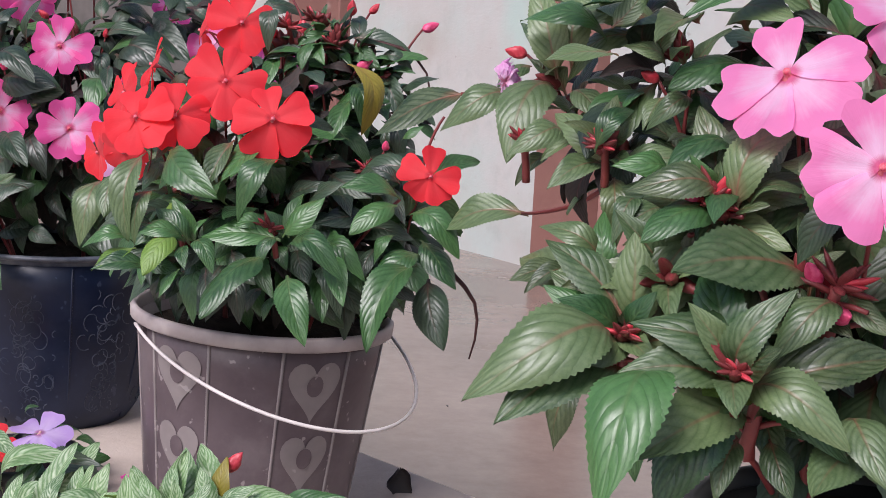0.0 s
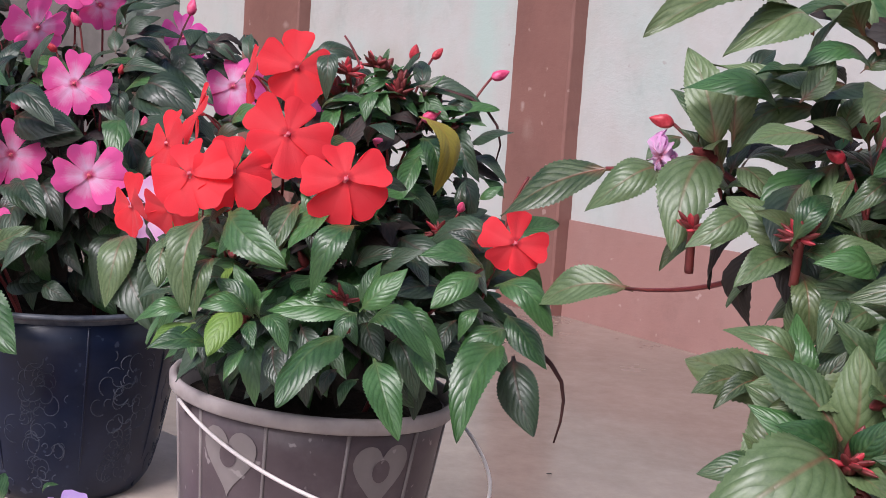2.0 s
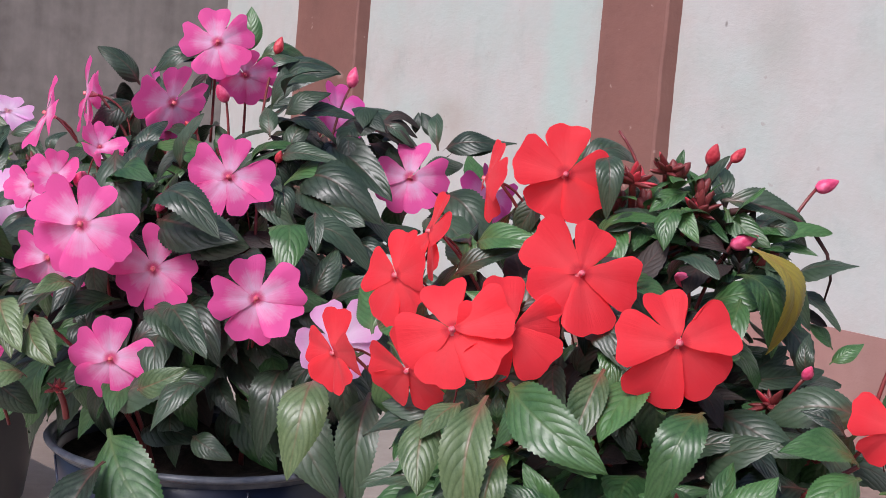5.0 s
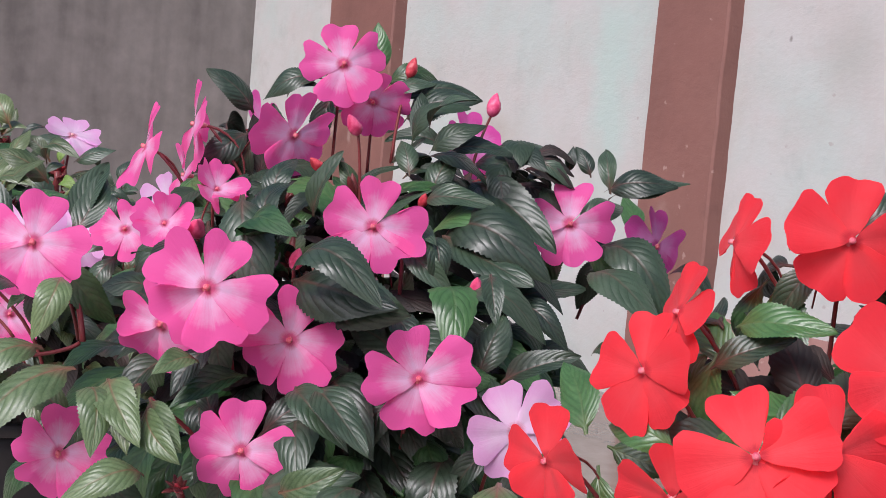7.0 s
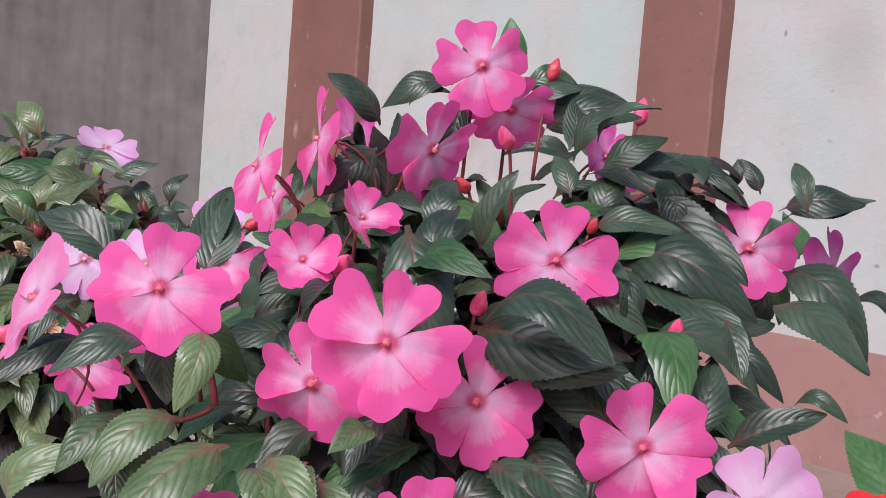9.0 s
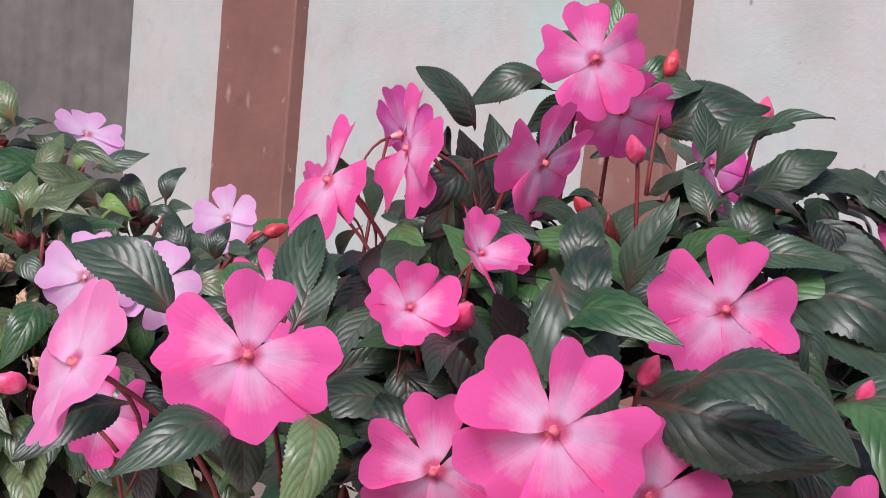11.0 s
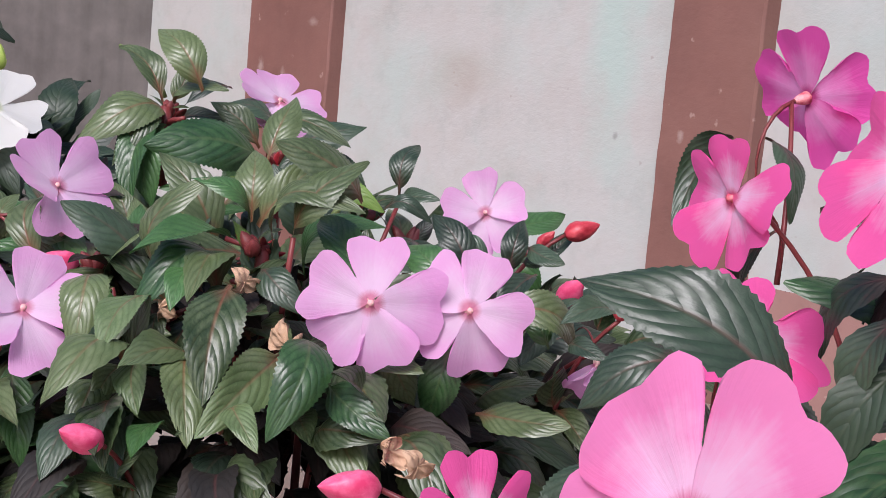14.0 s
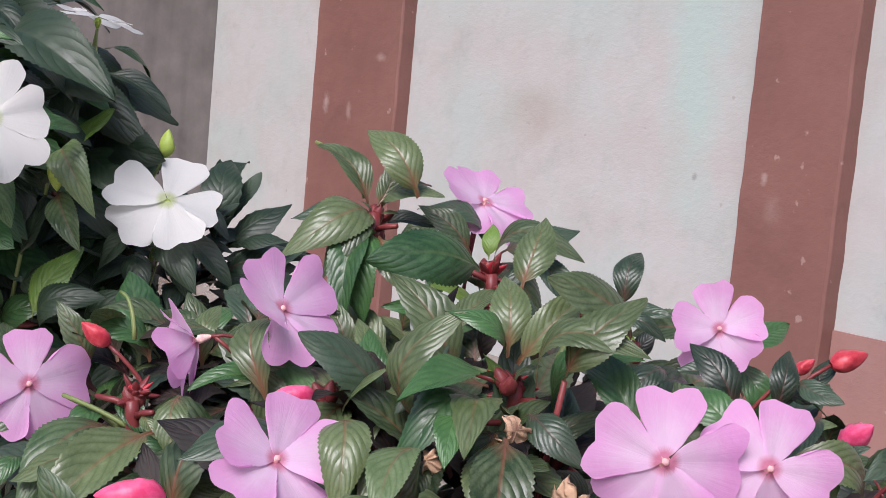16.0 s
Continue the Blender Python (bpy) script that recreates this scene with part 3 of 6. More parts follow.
    def fill(self, n, middle, radii, size=0.065, mats=(), low=0.22):
        """The uncounted inner leaves of a rounded crown, hanging outward, in one mesh: those deep inside in the first
        of mats, mostly a near-black tone that puts the crown's inner shade into colour.
        """
        rnd = self.rnd
        mid = Vector(middle)
        tones = (self.tone, *mats)
        verts, faces, uvs, slots, count = [], [], [], [], 0
        for i in range(n):
            w = i * 2.39996 + rnd.uniform(-0.3, 0.3)
            h = rnd.uniform(-0.75, 1.0)
            c = math.sqrt(max(0.0, 1 - h * h))
            out = Vector((c * math.cos(w), c * math.sin(w), h))
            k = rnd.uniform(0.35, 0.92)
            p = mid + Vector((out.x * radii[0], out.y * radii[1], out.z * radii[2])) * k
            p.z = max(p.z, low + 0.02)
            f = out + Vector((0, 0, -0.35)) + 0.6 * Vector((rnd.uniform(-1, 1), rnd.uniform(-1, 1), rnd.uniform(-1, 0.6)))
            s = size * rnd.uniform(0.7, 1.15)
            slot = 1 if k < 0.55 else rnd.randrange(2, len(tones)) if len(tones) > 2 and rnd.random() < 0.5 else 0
            shape = rnd.randrange(len(PLAIN))
            if self.hides(p, f, s):
                continue
            m = np.array(Matrix.Translation(-self.ob.location) @ frame_of(p, f, 0.7 * out + Vector((-0.3, -0.6, 0.75)), s))
            v, q, uv = PLAIN[shape]
            verts.append(v @ m[:3, :3].T + m[:3, 3])
            faces.append(q + count)
            uvs.append(uv)
            slots.append(np.full(len(q), slot))
            count += len(v)
        me = bpy.data.meshes.new("foliage")
        me.from_pydata(np.concatenate(verts).tolist(), [], np.concatenate(faces).tolist())
        for mat in tones:
            me.materials.append(mat)
        layer = me.uv_layers.new(name="UVMap")
        layer.data.foreach_set("uv", np.concatenate(uvs).ravel())
        me.polygons.foreach_set("material_index", np.concatenate(slots))
        me.polygons.foreach_set("use_smooth", [True] * len(me.polygons))
        me.update()
        ob = new("foliage", me)
        ob.parent = self.ob
        tagged(ob, "dense inner leaves of the plant", kind="stuff")

    def withered(self, x, y, z, size, mat, seed=1, n=5):
        """A withered flower: its thin petals crumpled and rolled into each other."""
        rnd = random.Random(seed)
        verts, faces, uvs = [], [], []
        for j in range(n):
            m = pose(0, 0, 0, rnd.uniform(-50, 50), rnd.uniform(-60, 60), j * 360 / n + rnd.uniform(-25, 25))
            roll, ph, long = rnd.uniform(1.2, 3.4), rnd.uniform(0, 6), rnd.uniform(0.8, 1.5)
            start = len(verts)
            for i in range(9):
                u = i / 8
                w = 0.15 + 0.55 * math.sin(math.pi * u ** 0.8)
                for k in range(9):
                    v = k / 4 - 1
                    bend = roll * u
                    fold = 0.16 * math.sin(7 * v + ph + 2 * u) + 0.1 * math.sin(11 * u + 5 * v)
                    p = Vector((v * w * (0.75 + 0.25 * math.cos(3 * u + ph)), long * math.sin(bend) / roll * 1.2, long * (1 - math.cos(bend)) / roll + fold * (0.3 + u)))
                    verts.append(m @ p)
                    uvs.append((u, k / 8))
            for i in range(8):
                for k in range(8):
                    a = start + i * 9 + k
                    faces.append((a, a + 1, a + 10, a + 9))
        part("withered_flower", mesh_of("withered_flower", verts, faces, mat, uvs), self.ob, pose(x, y, z, 20 * seed, 35 * seed, 50 * seed) @ Matrix.Scale(size, 4), "withered crumpled flower")

    def flower(self, x, y, z, r, mat, yaw=-95, elev=12, roll=0, stalk=True, fold=0.0):
        """An open flower: a broad upper petal, two wings and two lower petals round a pale heart. roll turns it clockwise for one who faces it."""
        rnd = self.rnd
        p = Vector((x, y, z))
        f = Vector((math.cos(radians(yaw)) * math.cos(radians(elev)), math.sin(radians(yaw)) * math.cos(radians(elev)), math.sin(radians(elev))))
        r *= 0.93 if mat in (PETAL_PINK, PETAL_VIOLET, PETAL_WHITE) else 0.97
        self.faces.append((p, f, r))
        # z of the flower looks along f, y is the upper petal
        up = Vector((0, 0, 1))
        xx = up.cross(f).normalized()
        yy = f.cross(xx)
        m = Matrix.Translation(p) @ Matrix((xx, yy, f)).transposed().to_4x4() @ pose(0, 0, 0, 0, 0, -roll) @ Matrix.Scale(r, 4)
        white = mat is PETAL_WHITE
        h = part("flower", HEART_WHITE if white else HEART_PALE if mat in (PETAL_VIOLET, PETAL_MAUVE) else HEART, self.ob, m)
        kit = PETALS[mat]
        for kind, turn, size, lift in (("low", 145, 1.04, 0.0), ("low", -145, 1.04, 0.02), ("wing", 81, 1.04, 0.045), ("wing", -81, 1.04, 0.055), ("top", 0, 0.98, 0.03)):
            q = pose(0, 0, lift, 0, 0, turn + rnd.uniform(-6, 6)) @ pose(0, 0.02, 0, fold + rnd.uniform(-15, 15), rnd.uniform(-13, 13), 0) @ Matrix.Scale(size * rnd.uniform(0.92, 1.08), 4)
            part("petal", rnd.choice(kit[kind]), h, q)
        if stalk:
            back = p - f * r * 0.25
            foot = back - f * 0.03 + Vector((0, 0, -0.05)) + (self.crown - p) * 0.12
            self.stalk(foot, back, 0.0014, 0.0011, 0.1, STEM_GREEN if white else None)
        sway = rnd.uniform(-0.4, 0.4)
        pts = []
        for k in range(8):
            a = k / 7 * 1.7
            pts.append(Vector((sway * r * k / 7, -r * 1.0 * (1 - math.cos(a)), -r * 0.2 - r * 0.95 * math.sin(a))) / r)
        part("spur", tube(pts, 0.036, 0.016, STEM_GREEN if white else STEM_RED, 6, "spur"), h, pose(0, 0, 0, 0, 0, roll))

    def bud(self, x, y, z, size, mat=BUD_RED, axis=(0, 0, 1), stalk=True, leafy=True):
        p = Vector((x, y, z))
        ax = Vector(axis).normalized()
        part("flower_bud", BUDS[mat], self.ob, frame_of(p, ax, (0.3, 0.5, 0.2), 1) @ pose(0, 0, 0, -90) @ Matrix.Diagonal((size * 0.74, size * 0.74, size * 0.86, 1)))
        if stalk:
            foot = p - ax * 0.014 + Vector((0, 0, -0.025)) + (self.crown - p) * 0.12
            self.stalk(foot, p, 0.0014, 0.0011, 0.1)
            for k in range(3 if leafy else 0):
                f = Vector((self.rnd.uniform(-1, 1), self.rnd.uniform(-1, 0.6), self.rnd.uniform(-0.1, 0.9)))
                self.blade(foot, f, Vector((-0.2, -0.5, 0.8)), self.rnd.uniform(0.035, 0.05))


# ---- the setting ----
WALL_ANGLE = 123.1
WALL = Matrix.Translation((0.512, 4.421, -0.25)) @ pose(0, 0, 0, 0, 0, WALL_ANGLE)   # x along the wall, y away from the camera's side


def slab(name, x0, x1, y0, y1, z0, z1, mat, m=None, bevel=0.0, cuts=0):
    bm = bmesh.new()
    bmesh.ops.create_cube(bm, size=1)
    for v in bm.verts:
        v.co = Vector(((x0 + x1) / 2 + v.co.x * (x1 - x0), (y0 + y1) / 2 + v.co.y * (y1 - y0), (z0 + z1) / 2 + v.co.z * (z1 - z0)))
    if bevel:
        bmesh.ops.bevel(bm, geom=bm.edges[:], offset=bevel, segments=3, affect="EDGES", profile=0.5)
    me = bpy.data.meshes.new(name)
    bm.to_mesh(me)
    bm.free()
    me.materials.append(mat)
    ob = new(name, me)
    ob.matrix_world = m if m is not None else Matrix.Identity(4)
    return ob


GREY_WALL = grey_wall_material()
FLOOR = floor_material()
CEMENT = cement_material()
# white wall in line with its brown pilasters; its face looks to the wall's +y side
tagged(slab("wall_white", -4.5, 3.07, -0.2, 0.0, -0.02, 3.2, WHITE_WALL, WALL), "off-white limewashed plaster wall with faint stains", "wall", kind="structure")
tagged(slab("skirting_band", -4.5, 0.004, 0.0, 0.007, -0.02, 0.32, PINK_PAINT, WALL), "dusty pink painted band along the wall foot", "wall", kind="structure")


def pilaster(name, a, b, y, z0, z1, mat, seed):
    """A plastered upright whose edges run a little uneven."""
    n = int((z1 - z0) / 0.012)
    verts, faces = [], []
    for i in range(n + 1):
        z = z0 + (z1 - z0) * i / n
        q = [0.0035 * noise.noise(Vector((seed + k * 7.3, z * 9, 0))) + 0.0007 * noise.noise(Vector((seed, k * 3.1, z * 40))) for k in range(4)]
        for x, d in ((a + q[0], -0.004), (a + 0.002 + q[1], y - 0.007), (a + 0.008 + q[1], y), (b - 0.008 + q[3], y), (b - 0.002 + q[3], y - 0.007), (b + q[3], -0.004)):
            verts.append((x, d, z))
    for i in range(n):
        for k in range(5):
            c = i * 6 + k
            faces.append((c, c + 1, c + 7, c + 6))
    faces += [tuple(range(6)), tuple(n * 6 + k for k in range(6))[::-1]]
    ob = new(name, mesh_of(name, verts, faces, mat, None, False))
    ob.matrix_world = WALL
    return ob


for i, (a, b) in enumerate(((0.004, 0.299), (1.755, 2.25))):
    tagged(pilaster("pilaster_%d" % (i + 1), a, b, 0.060, -0.02, 3.2, BROWN_PAINT, 3 + 5 * i), "brown painted plaster pilaster standing proud of the wall", "pilaster", kind="structure")
tagged(slab("wall_grey", 3.05, 3.25, 0.0, 4.5, -0.02, 3.2, GREY_WALL, WALL), "grey unpainted cement wall with vertical streaks", "wall", kind="structure")
tagged(slab("floor", -9, 9, -9, 9, -0.45, -0.25, FLOOR), "worn glossy tan cement floor reflecting the wall", "floor", kind="structure")
LEDGE = Matrix.Translation((-0.03, 1.36, 0.05)) @ pose(0, 0, 0, 0, 0, 133)
tagged(slab("ledge", -3.0, 4.5, -0.0, 3.0, -0.31, 0.0, CEMENT, LEDGE, 0.012), "low raised cement ledge that the pots stand on", "ledge", kind="structure")


def pot(plant, r, top, taper=0.78, mat=BLACK_POT, lip=0.008, name="pot", label="", sides=64, rim=None, belly=1.0, brim=0.0135, tilt=0.0):
    """A tapered open tub with a rolled rim, filled with soil."""
    z0 = plant.base.z
    h = top - z0
    wall = [(r * (taper + (0.97 - taper) * k ** belly), 0.006 + k * (h - 0.018)) for k in (0, 0.05, 0.12, 0.22, 0.36, 0.52, 0.7, 0.85, 1)]
    body = [(r * taper * 0.94, 0.0)] + wall + [(q - 0.003, z + 0.001) for q, z in wall[::-1]]
    tub = part(name, lathe(body, sides, mat, name, True), plant.ob, Matrix.Translation(plant.base) @ pose(-0.0032 * tilt, 0, -abs(tilt) * 0.001, 0, tilt, 0), label)
    roll = [(r * 0.965, h - brim + 0.001), (r + lip * 0.5, h - brim), (r + lip * 0.85, h - brim + 0.0015), (r + lip, h - 0.003), (r + lip * 0.7, h - 0.001), (r + lip * 0.2, h), (r - 0.002, h - 0.002), (r * 0.962, h - 0.014)]
    part("rim", lathe(roll, sides, rim or mat, "rim"), tub)
    soil = [(0.0, 0.012)] + [(r * k / 6 - 0.004 - (k == 6) * 0.003, 0.006 * math.sin(k * 2.1)) for k in range(1, 7)]
    part("soil", lathe(soil, 30, SOIL, "soil"), plant.ob, Matrix.Translation((plant.base.x, plant.base.y, top - 0.020)), "dark moist potting soil")
    return tub


def wall_point(r, taper, h, w, z, out, belly=1.0):
    """A place on a tub's outer face, in the tub's own frame."""
    k = r * (taper + (0.97 - taper) * max(0.0, (z - 0.006) / (h - 0.018)) ** belly) + out
    return Vector((k * math.cos(w), k * math.sin(w), z))


def bucket(plant, r, top, taper):
    """The dress of the bucket: ribs, heart reliefs with a round eye, handle ears and a wire handle."""
    h = top - plant.base.z
    tub = pot(plant, r, top, taper, BUCKET, 0.0046, "bucket", "grey-brown plastic bucket with embossed hearts", 72, BUCKET_RIM, tilt=3.2)
    turn = radians(-106)
    step = radians(32.7)
    for i in range(11):
        w = turn + i * step
        pts = [wall_point(r, taper, h, w, 0.008 + (h - 0.022) * k / 4, 0.0002) for k in range(5)]
        part("rib", tube(pts, 0.0013, 0.0017, BUCKET_HEART, 6, "rib"), tub)
    for i in range(5):
        for zc, big in ((0.1535, 1.0), (0.0855, 0.97)):
            wc = turn + (2 * i - 0.5) * step
            n = 36
            verts = [wall_point(r, taper, h, wc, zc, 0.0009)]
            for ring in (0.5, 1.0):
                for k in range(n):
                    a = 2 * math.pi * k / n
                    y = 0.0019 * (13 * math.cos(a) - 5 * math.cos(2 * a) - 2 * math.cos(3 * a) - math.cos(4 * a))
                    y = y * (1.1 if y < 0 else 0.95) * ring
                    x = 0.027 * math.sin(a) ** 3 * ring
                    verts.append(wall_point(r, taper, h, wc + x * big / r, zc + y * big, 0.0009))
            faces = [(0, 1 + k, 1 + (k + 1) % n) for k in range(n)]
            faces += [(1 + k, 1 + n + k, 1 + n + (k + 1) % n, 1 + (k + 1) % n) for k in range(n)]
            heart = part("heart_relief", mesh_of("heart_relief", verts, faces, BUCKET_HEART), tub, None, "paler matt heart with a round eye")
            verts = [wall_point(r, taper, h, wc, zc, 0.0016)]
            for k in range(24):
                a = 2 * math.pi * k / 24
                verts.append(wall_point(r, taper, h, wc + 0.0085 * math.sin(a) / r, zc + 0.0098 * math.cos(a), 0.0016))
            part("heart_eye", mesh_of("heart_eye", verts, [(0, 1 + k, 1 + (k + 1) % 24) for k in range(24)], BUCKET), heart)
    ends = (radians(-150), radians(30))
    for w in ends:
        bm = bmesh.new()
        bmesh.ops.create_cube(bm, size=1, matrix=pose(*wall_point(r, taper, h, w, h - 0.020, 0.002), 0, 0, math.degrees(w)) @ Matrix.Diagonal((0.006, 0.013, 0.010, 1)))
        bmesh.ops.bevel(bm, geom=bm.edges[:], offset=0.001, segments=2, affect="EDGES")
        ear = bpy.data.meshes.new("handle_ear")
        bm.to_mesh(ear)
        bm.free()
        ear.materials.append(BUCKET)
        part("handle_ear", ear, tub)
    # a stiff wire bow that leans out and down from its two ears
    along, out = Vector((math.cos(ends[0]), math.sin(ends[0]), 0)), Vector((-math.sin(ends[0]), math.cos(ends[0]), 0))
    fall = out * math.cos(0.225) - Vector((0, 0, math.sin(0.225)))
    pts = []
    for k in range(49):
        a = math.pi * k / 48
        pts.append(Vector((0, 0, h - 0.014)) + along * 0.1225 * math.cos(a) + fall * math.sin(a) * (0.2037 - 0.018 * math.cos(a)))
    part("handle", tube(pts, 0.0016, 0.0016, WIRE, 8, "handle"), tub, None, "off-white plastic coated wire handle")


def scrolled_pot(plant, r, top, taper):
    """A dark blue pot with upright seams and faint raised scrolls between them."""
    h = top - plant.base.z
    belly = 0.62
    tub = pot(plant, r, top, taper, BLUE_POT, 0.005, "pot", "dark blue plastic pot with scrolled relief", 72, BLUE_RIM, belly, 0.006)
    rnd = random.Random(4)
    for i in range(8):
        w = radians(-158) + i * math.pi / 4
        pts = [wall_point(r, taper, h, w, 0.008 + (h - 0.022) * k / 4, 0.0002, belly) for k in range(5)]
        part("seam", tube(pts, 0.0011, 0.0013, BLUE_POT, 6, "seam"), tub)
        for j in range(56 if i < 4 else 0):
            wc = w + math.pi / 8 + rnd.gauss(0, 0.12)
            zc = h * (0.12 + 0.0115 * j) + rnd.uniform(-0.006, 0.006)
            a0, way, big = rnd.uniform(0, 6), rnd.choice((-1, 1)), rnd.uniform(0.004, 0.014)
            pts = []
            for k in range(rnd.randrange(7, 18)):
                a = a0 + way * k * 0.3
                q = big * (1 - k / 24)
                pts.append(wall_point(r, taper, h, wc + q * math.cos(a) / r, max(0.008, zc + q * math.sin(a)), 0.0, belly))
            part("scroll", tube(pts, 0.0006, 0.0003, BLUE_SCROLL, 5, "scroll"), tub)


def fallen_petal(at, size, turn, mat, label):
    bits = PETALS[mat]["wing"][0]
    ob = new("fallen_petal", bits)
    ob.matrix_world = pose(*at, 8, -5, turn) @ Matrix.Scale(size, 4)
    tagged(ob, label, "petal")


def dried_leaf(at, size, turn, label):
    """A dead leaf that has dried into an upright, rolled cone."""
    verts, faces = [], []
    for i in range(10):
        u = i / 9
        for k in range(11):
            a = (k / 10 - 0.5) * (2.2 + 1.6 * u)
            w = 0.42 * math.sin(math.pi * (0.12 + 0.86 * u)) ** 0.8 + 0.02
            verts.append((w * math.sin(a) + 0.06 * math.sin(9 * u), w * math.cos(a) * 0.6 + 0.25 * u * u, u + 0.05 * math.sin(4 * a)))
    for i in range(9):
        for k in range(10):
            a = i * 11 + k
            faces.append((a, a + 1, a + 12, a + 11))
    ob = new("dried_leaf", mesh_of("dried_leaf", verts, faces, DEAD_LEAF))
    ob.matrix_world = pose(*at, 0, 0, turn) @ Matrix.Scale(size, 4)
    tagged(ob, label, "leaf")


fallen_petal((-0.335, 1.296, 0.0535), 0.012, 70, PETAL_MAGENTA, "small pink petal fallen on the cement ledge")
dried_leaf((-0.066, 1.300, 0.045), 0.030, 20, "blackened dried leaf standing curled on the ledge")
for at, turn in (((0.224, 2.628, -0.247), 20), ((0.006, 2.759, -0.247), 100)):
    crumb = new("floor_crumb", lathe([(0.0, 0.0), (0.5, 0.02), (0.42, 0.16), (0.12, 0.22), (0.0, 0.2)], 7, DEAD_LEAF, "floor_crumb"))
    crumb.matrix_world = pose(*at, 0, 0, turn) @ Matrix.Diagonal((0.014, 0.005, 0.006, 1))
    tagged(crumb, "tiny dark crumb lying on the glossy floor", "debris", "crumbs on the floor")

# ---- the red impatiens in a grey bucket ----
R, K, G, V, W = PETAL_RED, PETAL_PINK, PETAL_MAGENTA, PETAL_VIOLET, PETAL_WHITE
red = Plant((-0.203, 1.240, 0.050), 0.212, (-0.190, 1.231, 0.298), LEAF_GREEN, "orange-red impatiens in a grey plastic bucket with a wire handle", seed=3)
bucket(red, 0.118, 0.249, 0.80)
red.flower(-0.271, 1.142, 0.426, 0.0311, R, -80, 5, -8)
red.flower(-0.233, 1.163, 0.456, 0.0338, R, -75, 15, 25)
red.flower(-0.185, 1.114, 0.429, 0.0346, R, -85, 8, -10)
red.flower(-0.053, 1.134, 0.387, 0.0266, R, -85, 5, 10)
red.flower(-0.302, 1.141, 0.422, 0.0338, R, -110, 20, -25)
red.flower(-0.233, 1.255, 0.508, 0.0328, R, -95, 5, 0)
red.flower(-0.332, 1.231, 0.439, 0.0311, R, -150, 5, -10)
red.flower(-0.368, 1.281, 0.380, 0.0302, R, -140, -10, 0)
red.flower(-0.277, 1.299, 0.499, 0.0302, R, -178, 10, 0)
red.flower(-0.313, 1.254, 0.465, 0.0293, R, -165, 15, 0)
red.flower(-0.323, 1.190, 0.390, 0.0285, R, -120, -25, 0)
red.bud(-0.068, 1.271, 0.511, 0.018, BUD_PINK, (0.9, 0.1, 0.35))
red.bud(-0.136, 1.283, 0.521, 0.018, BUD_RED, (0.1, -0.4, 0.6))
red.bud(-0.119, 1.293, 0.524, 0.014, BUD_RED, (0.5, 0.0, 0.5))
red.bud(-0.181, 1.284, 0.499, 0.020, BUD_RED, (0.05, 0.0, 1))
red.bud(-0.201, 1.265, 0.496, 0.018, BUD_RED, (-0.8, -0.2, 0.7))
red.bud(-0.155, 1.226, 0.449, 0.018, BUD_PINK, (-0.6, -0.6, 0.3))
red.bud(-0.094, 1.176, 0.404, 0.013, BUD_PINK, (0.1, -0.6, 0.6))
red.bud(-0.126, 1.247, 0.472, 0.020, BUD_PINK, (0.6, -0.3, 0.3))
red.bud(-0.090, 1.265, 0.488, 0.012, BUD_RED, (0.6, -0.3, 0.5))
red.stalk((-0.175, 1.279, 0.488), (-0.196, 1.289, 0.538), 0.0014, 0.001, 0.1)
red.stalk((-0.061, 1.152, 0.385), (-0.044, 1.153, 0.437), 0.0014, 0.0012, 0.1)
red.collars((LEAF_DARK,))
red.leaf((-0.268, 1.125, 0.396), (-0.222, 1.078, 0.365))
red.leaf((-0.194, 1.131, 0.406), (-0.224, 1.099, 0.375))
red.leaf((-0.175, 1.088, 0.395), (-0.204, 1.065, 0.348))
red.leaf((-0.285, 1.095, 0.393), (-0.292, 1.069, 0.328), LEAF_DUSTY)
red.leaf((-0.275, 1.091, 0.365), (-0.286, 1.068, 0.325), LEAF_DUSTY)
red.leaf((-0.312, 1.126, 0.375), (-0.317, 1.092, 0.343), LEAF_DUSTY)
red.leaf((-0.296, 1.126, 0.385), (-0.317, 1.105, 0.369), LEAF_DUSTY)
red.leaf((-0.291, 1.078, 0.325), (-0.329, 1.070, 0.320))
red.leaf((-0.287, 1.068, 0.322), (-0.315, 1.047, 0.306), LEAF_FRESH)
red.leaf((-0.274, 1.065, 0.306), (-0.316, 1.047, 0.307))
red.leaf((-0.254, 1.067, 0.334), (-0.272, 1.034, 0.307), LEAF_FRESH)
red.leaf((-0.247, 1.086, 0.327), (-0.275, 1.090, 0.353))
red.leaf((-0.250, 1.076, 0.329), (-0.290, 1.069, 0.335))
red.leaf((-0.243, 1.096, 0.326), (-0.263, 1.100, 0.362))
red.leaf((-0.241, 1.095, 0.326), (-0.233, 1.097, 0.346))
red.leaf((-0.237, 1.055, 0.330), (-0.217, 1.031, 0.312))
red.leaf((-0.246, 1.066, 0.326), (-0.241, 1.043, 0.312))
red.leaf((-0.275, 1.076, 0.308), (-0.247, 1.064, 0.305))
red.leaf((-0.248, 1.054, 0.309), (-0.261, 1.042, 0.287))
red.leaf((-0.174, 1.072, 0.335), (-0.236, 1.076, 0.333))
red.leaf((-0.180, 1.092, 0.332), (-0.224, 1.095, 0.337))
red.leaf((-0.171, 1.052, 0.339), (-0.183, 1.039, 0.318))
red.leaf((-0.179, 1.040, 0.323), (-0.221, 0.998, 0.283))
red.leaf((-0.167, 1.072, 0.339), (-0.136, 1.073, 0.371))
red.leaf((-0.164, 1.081, 0.338), (-0.154, 1.094, 0.372))
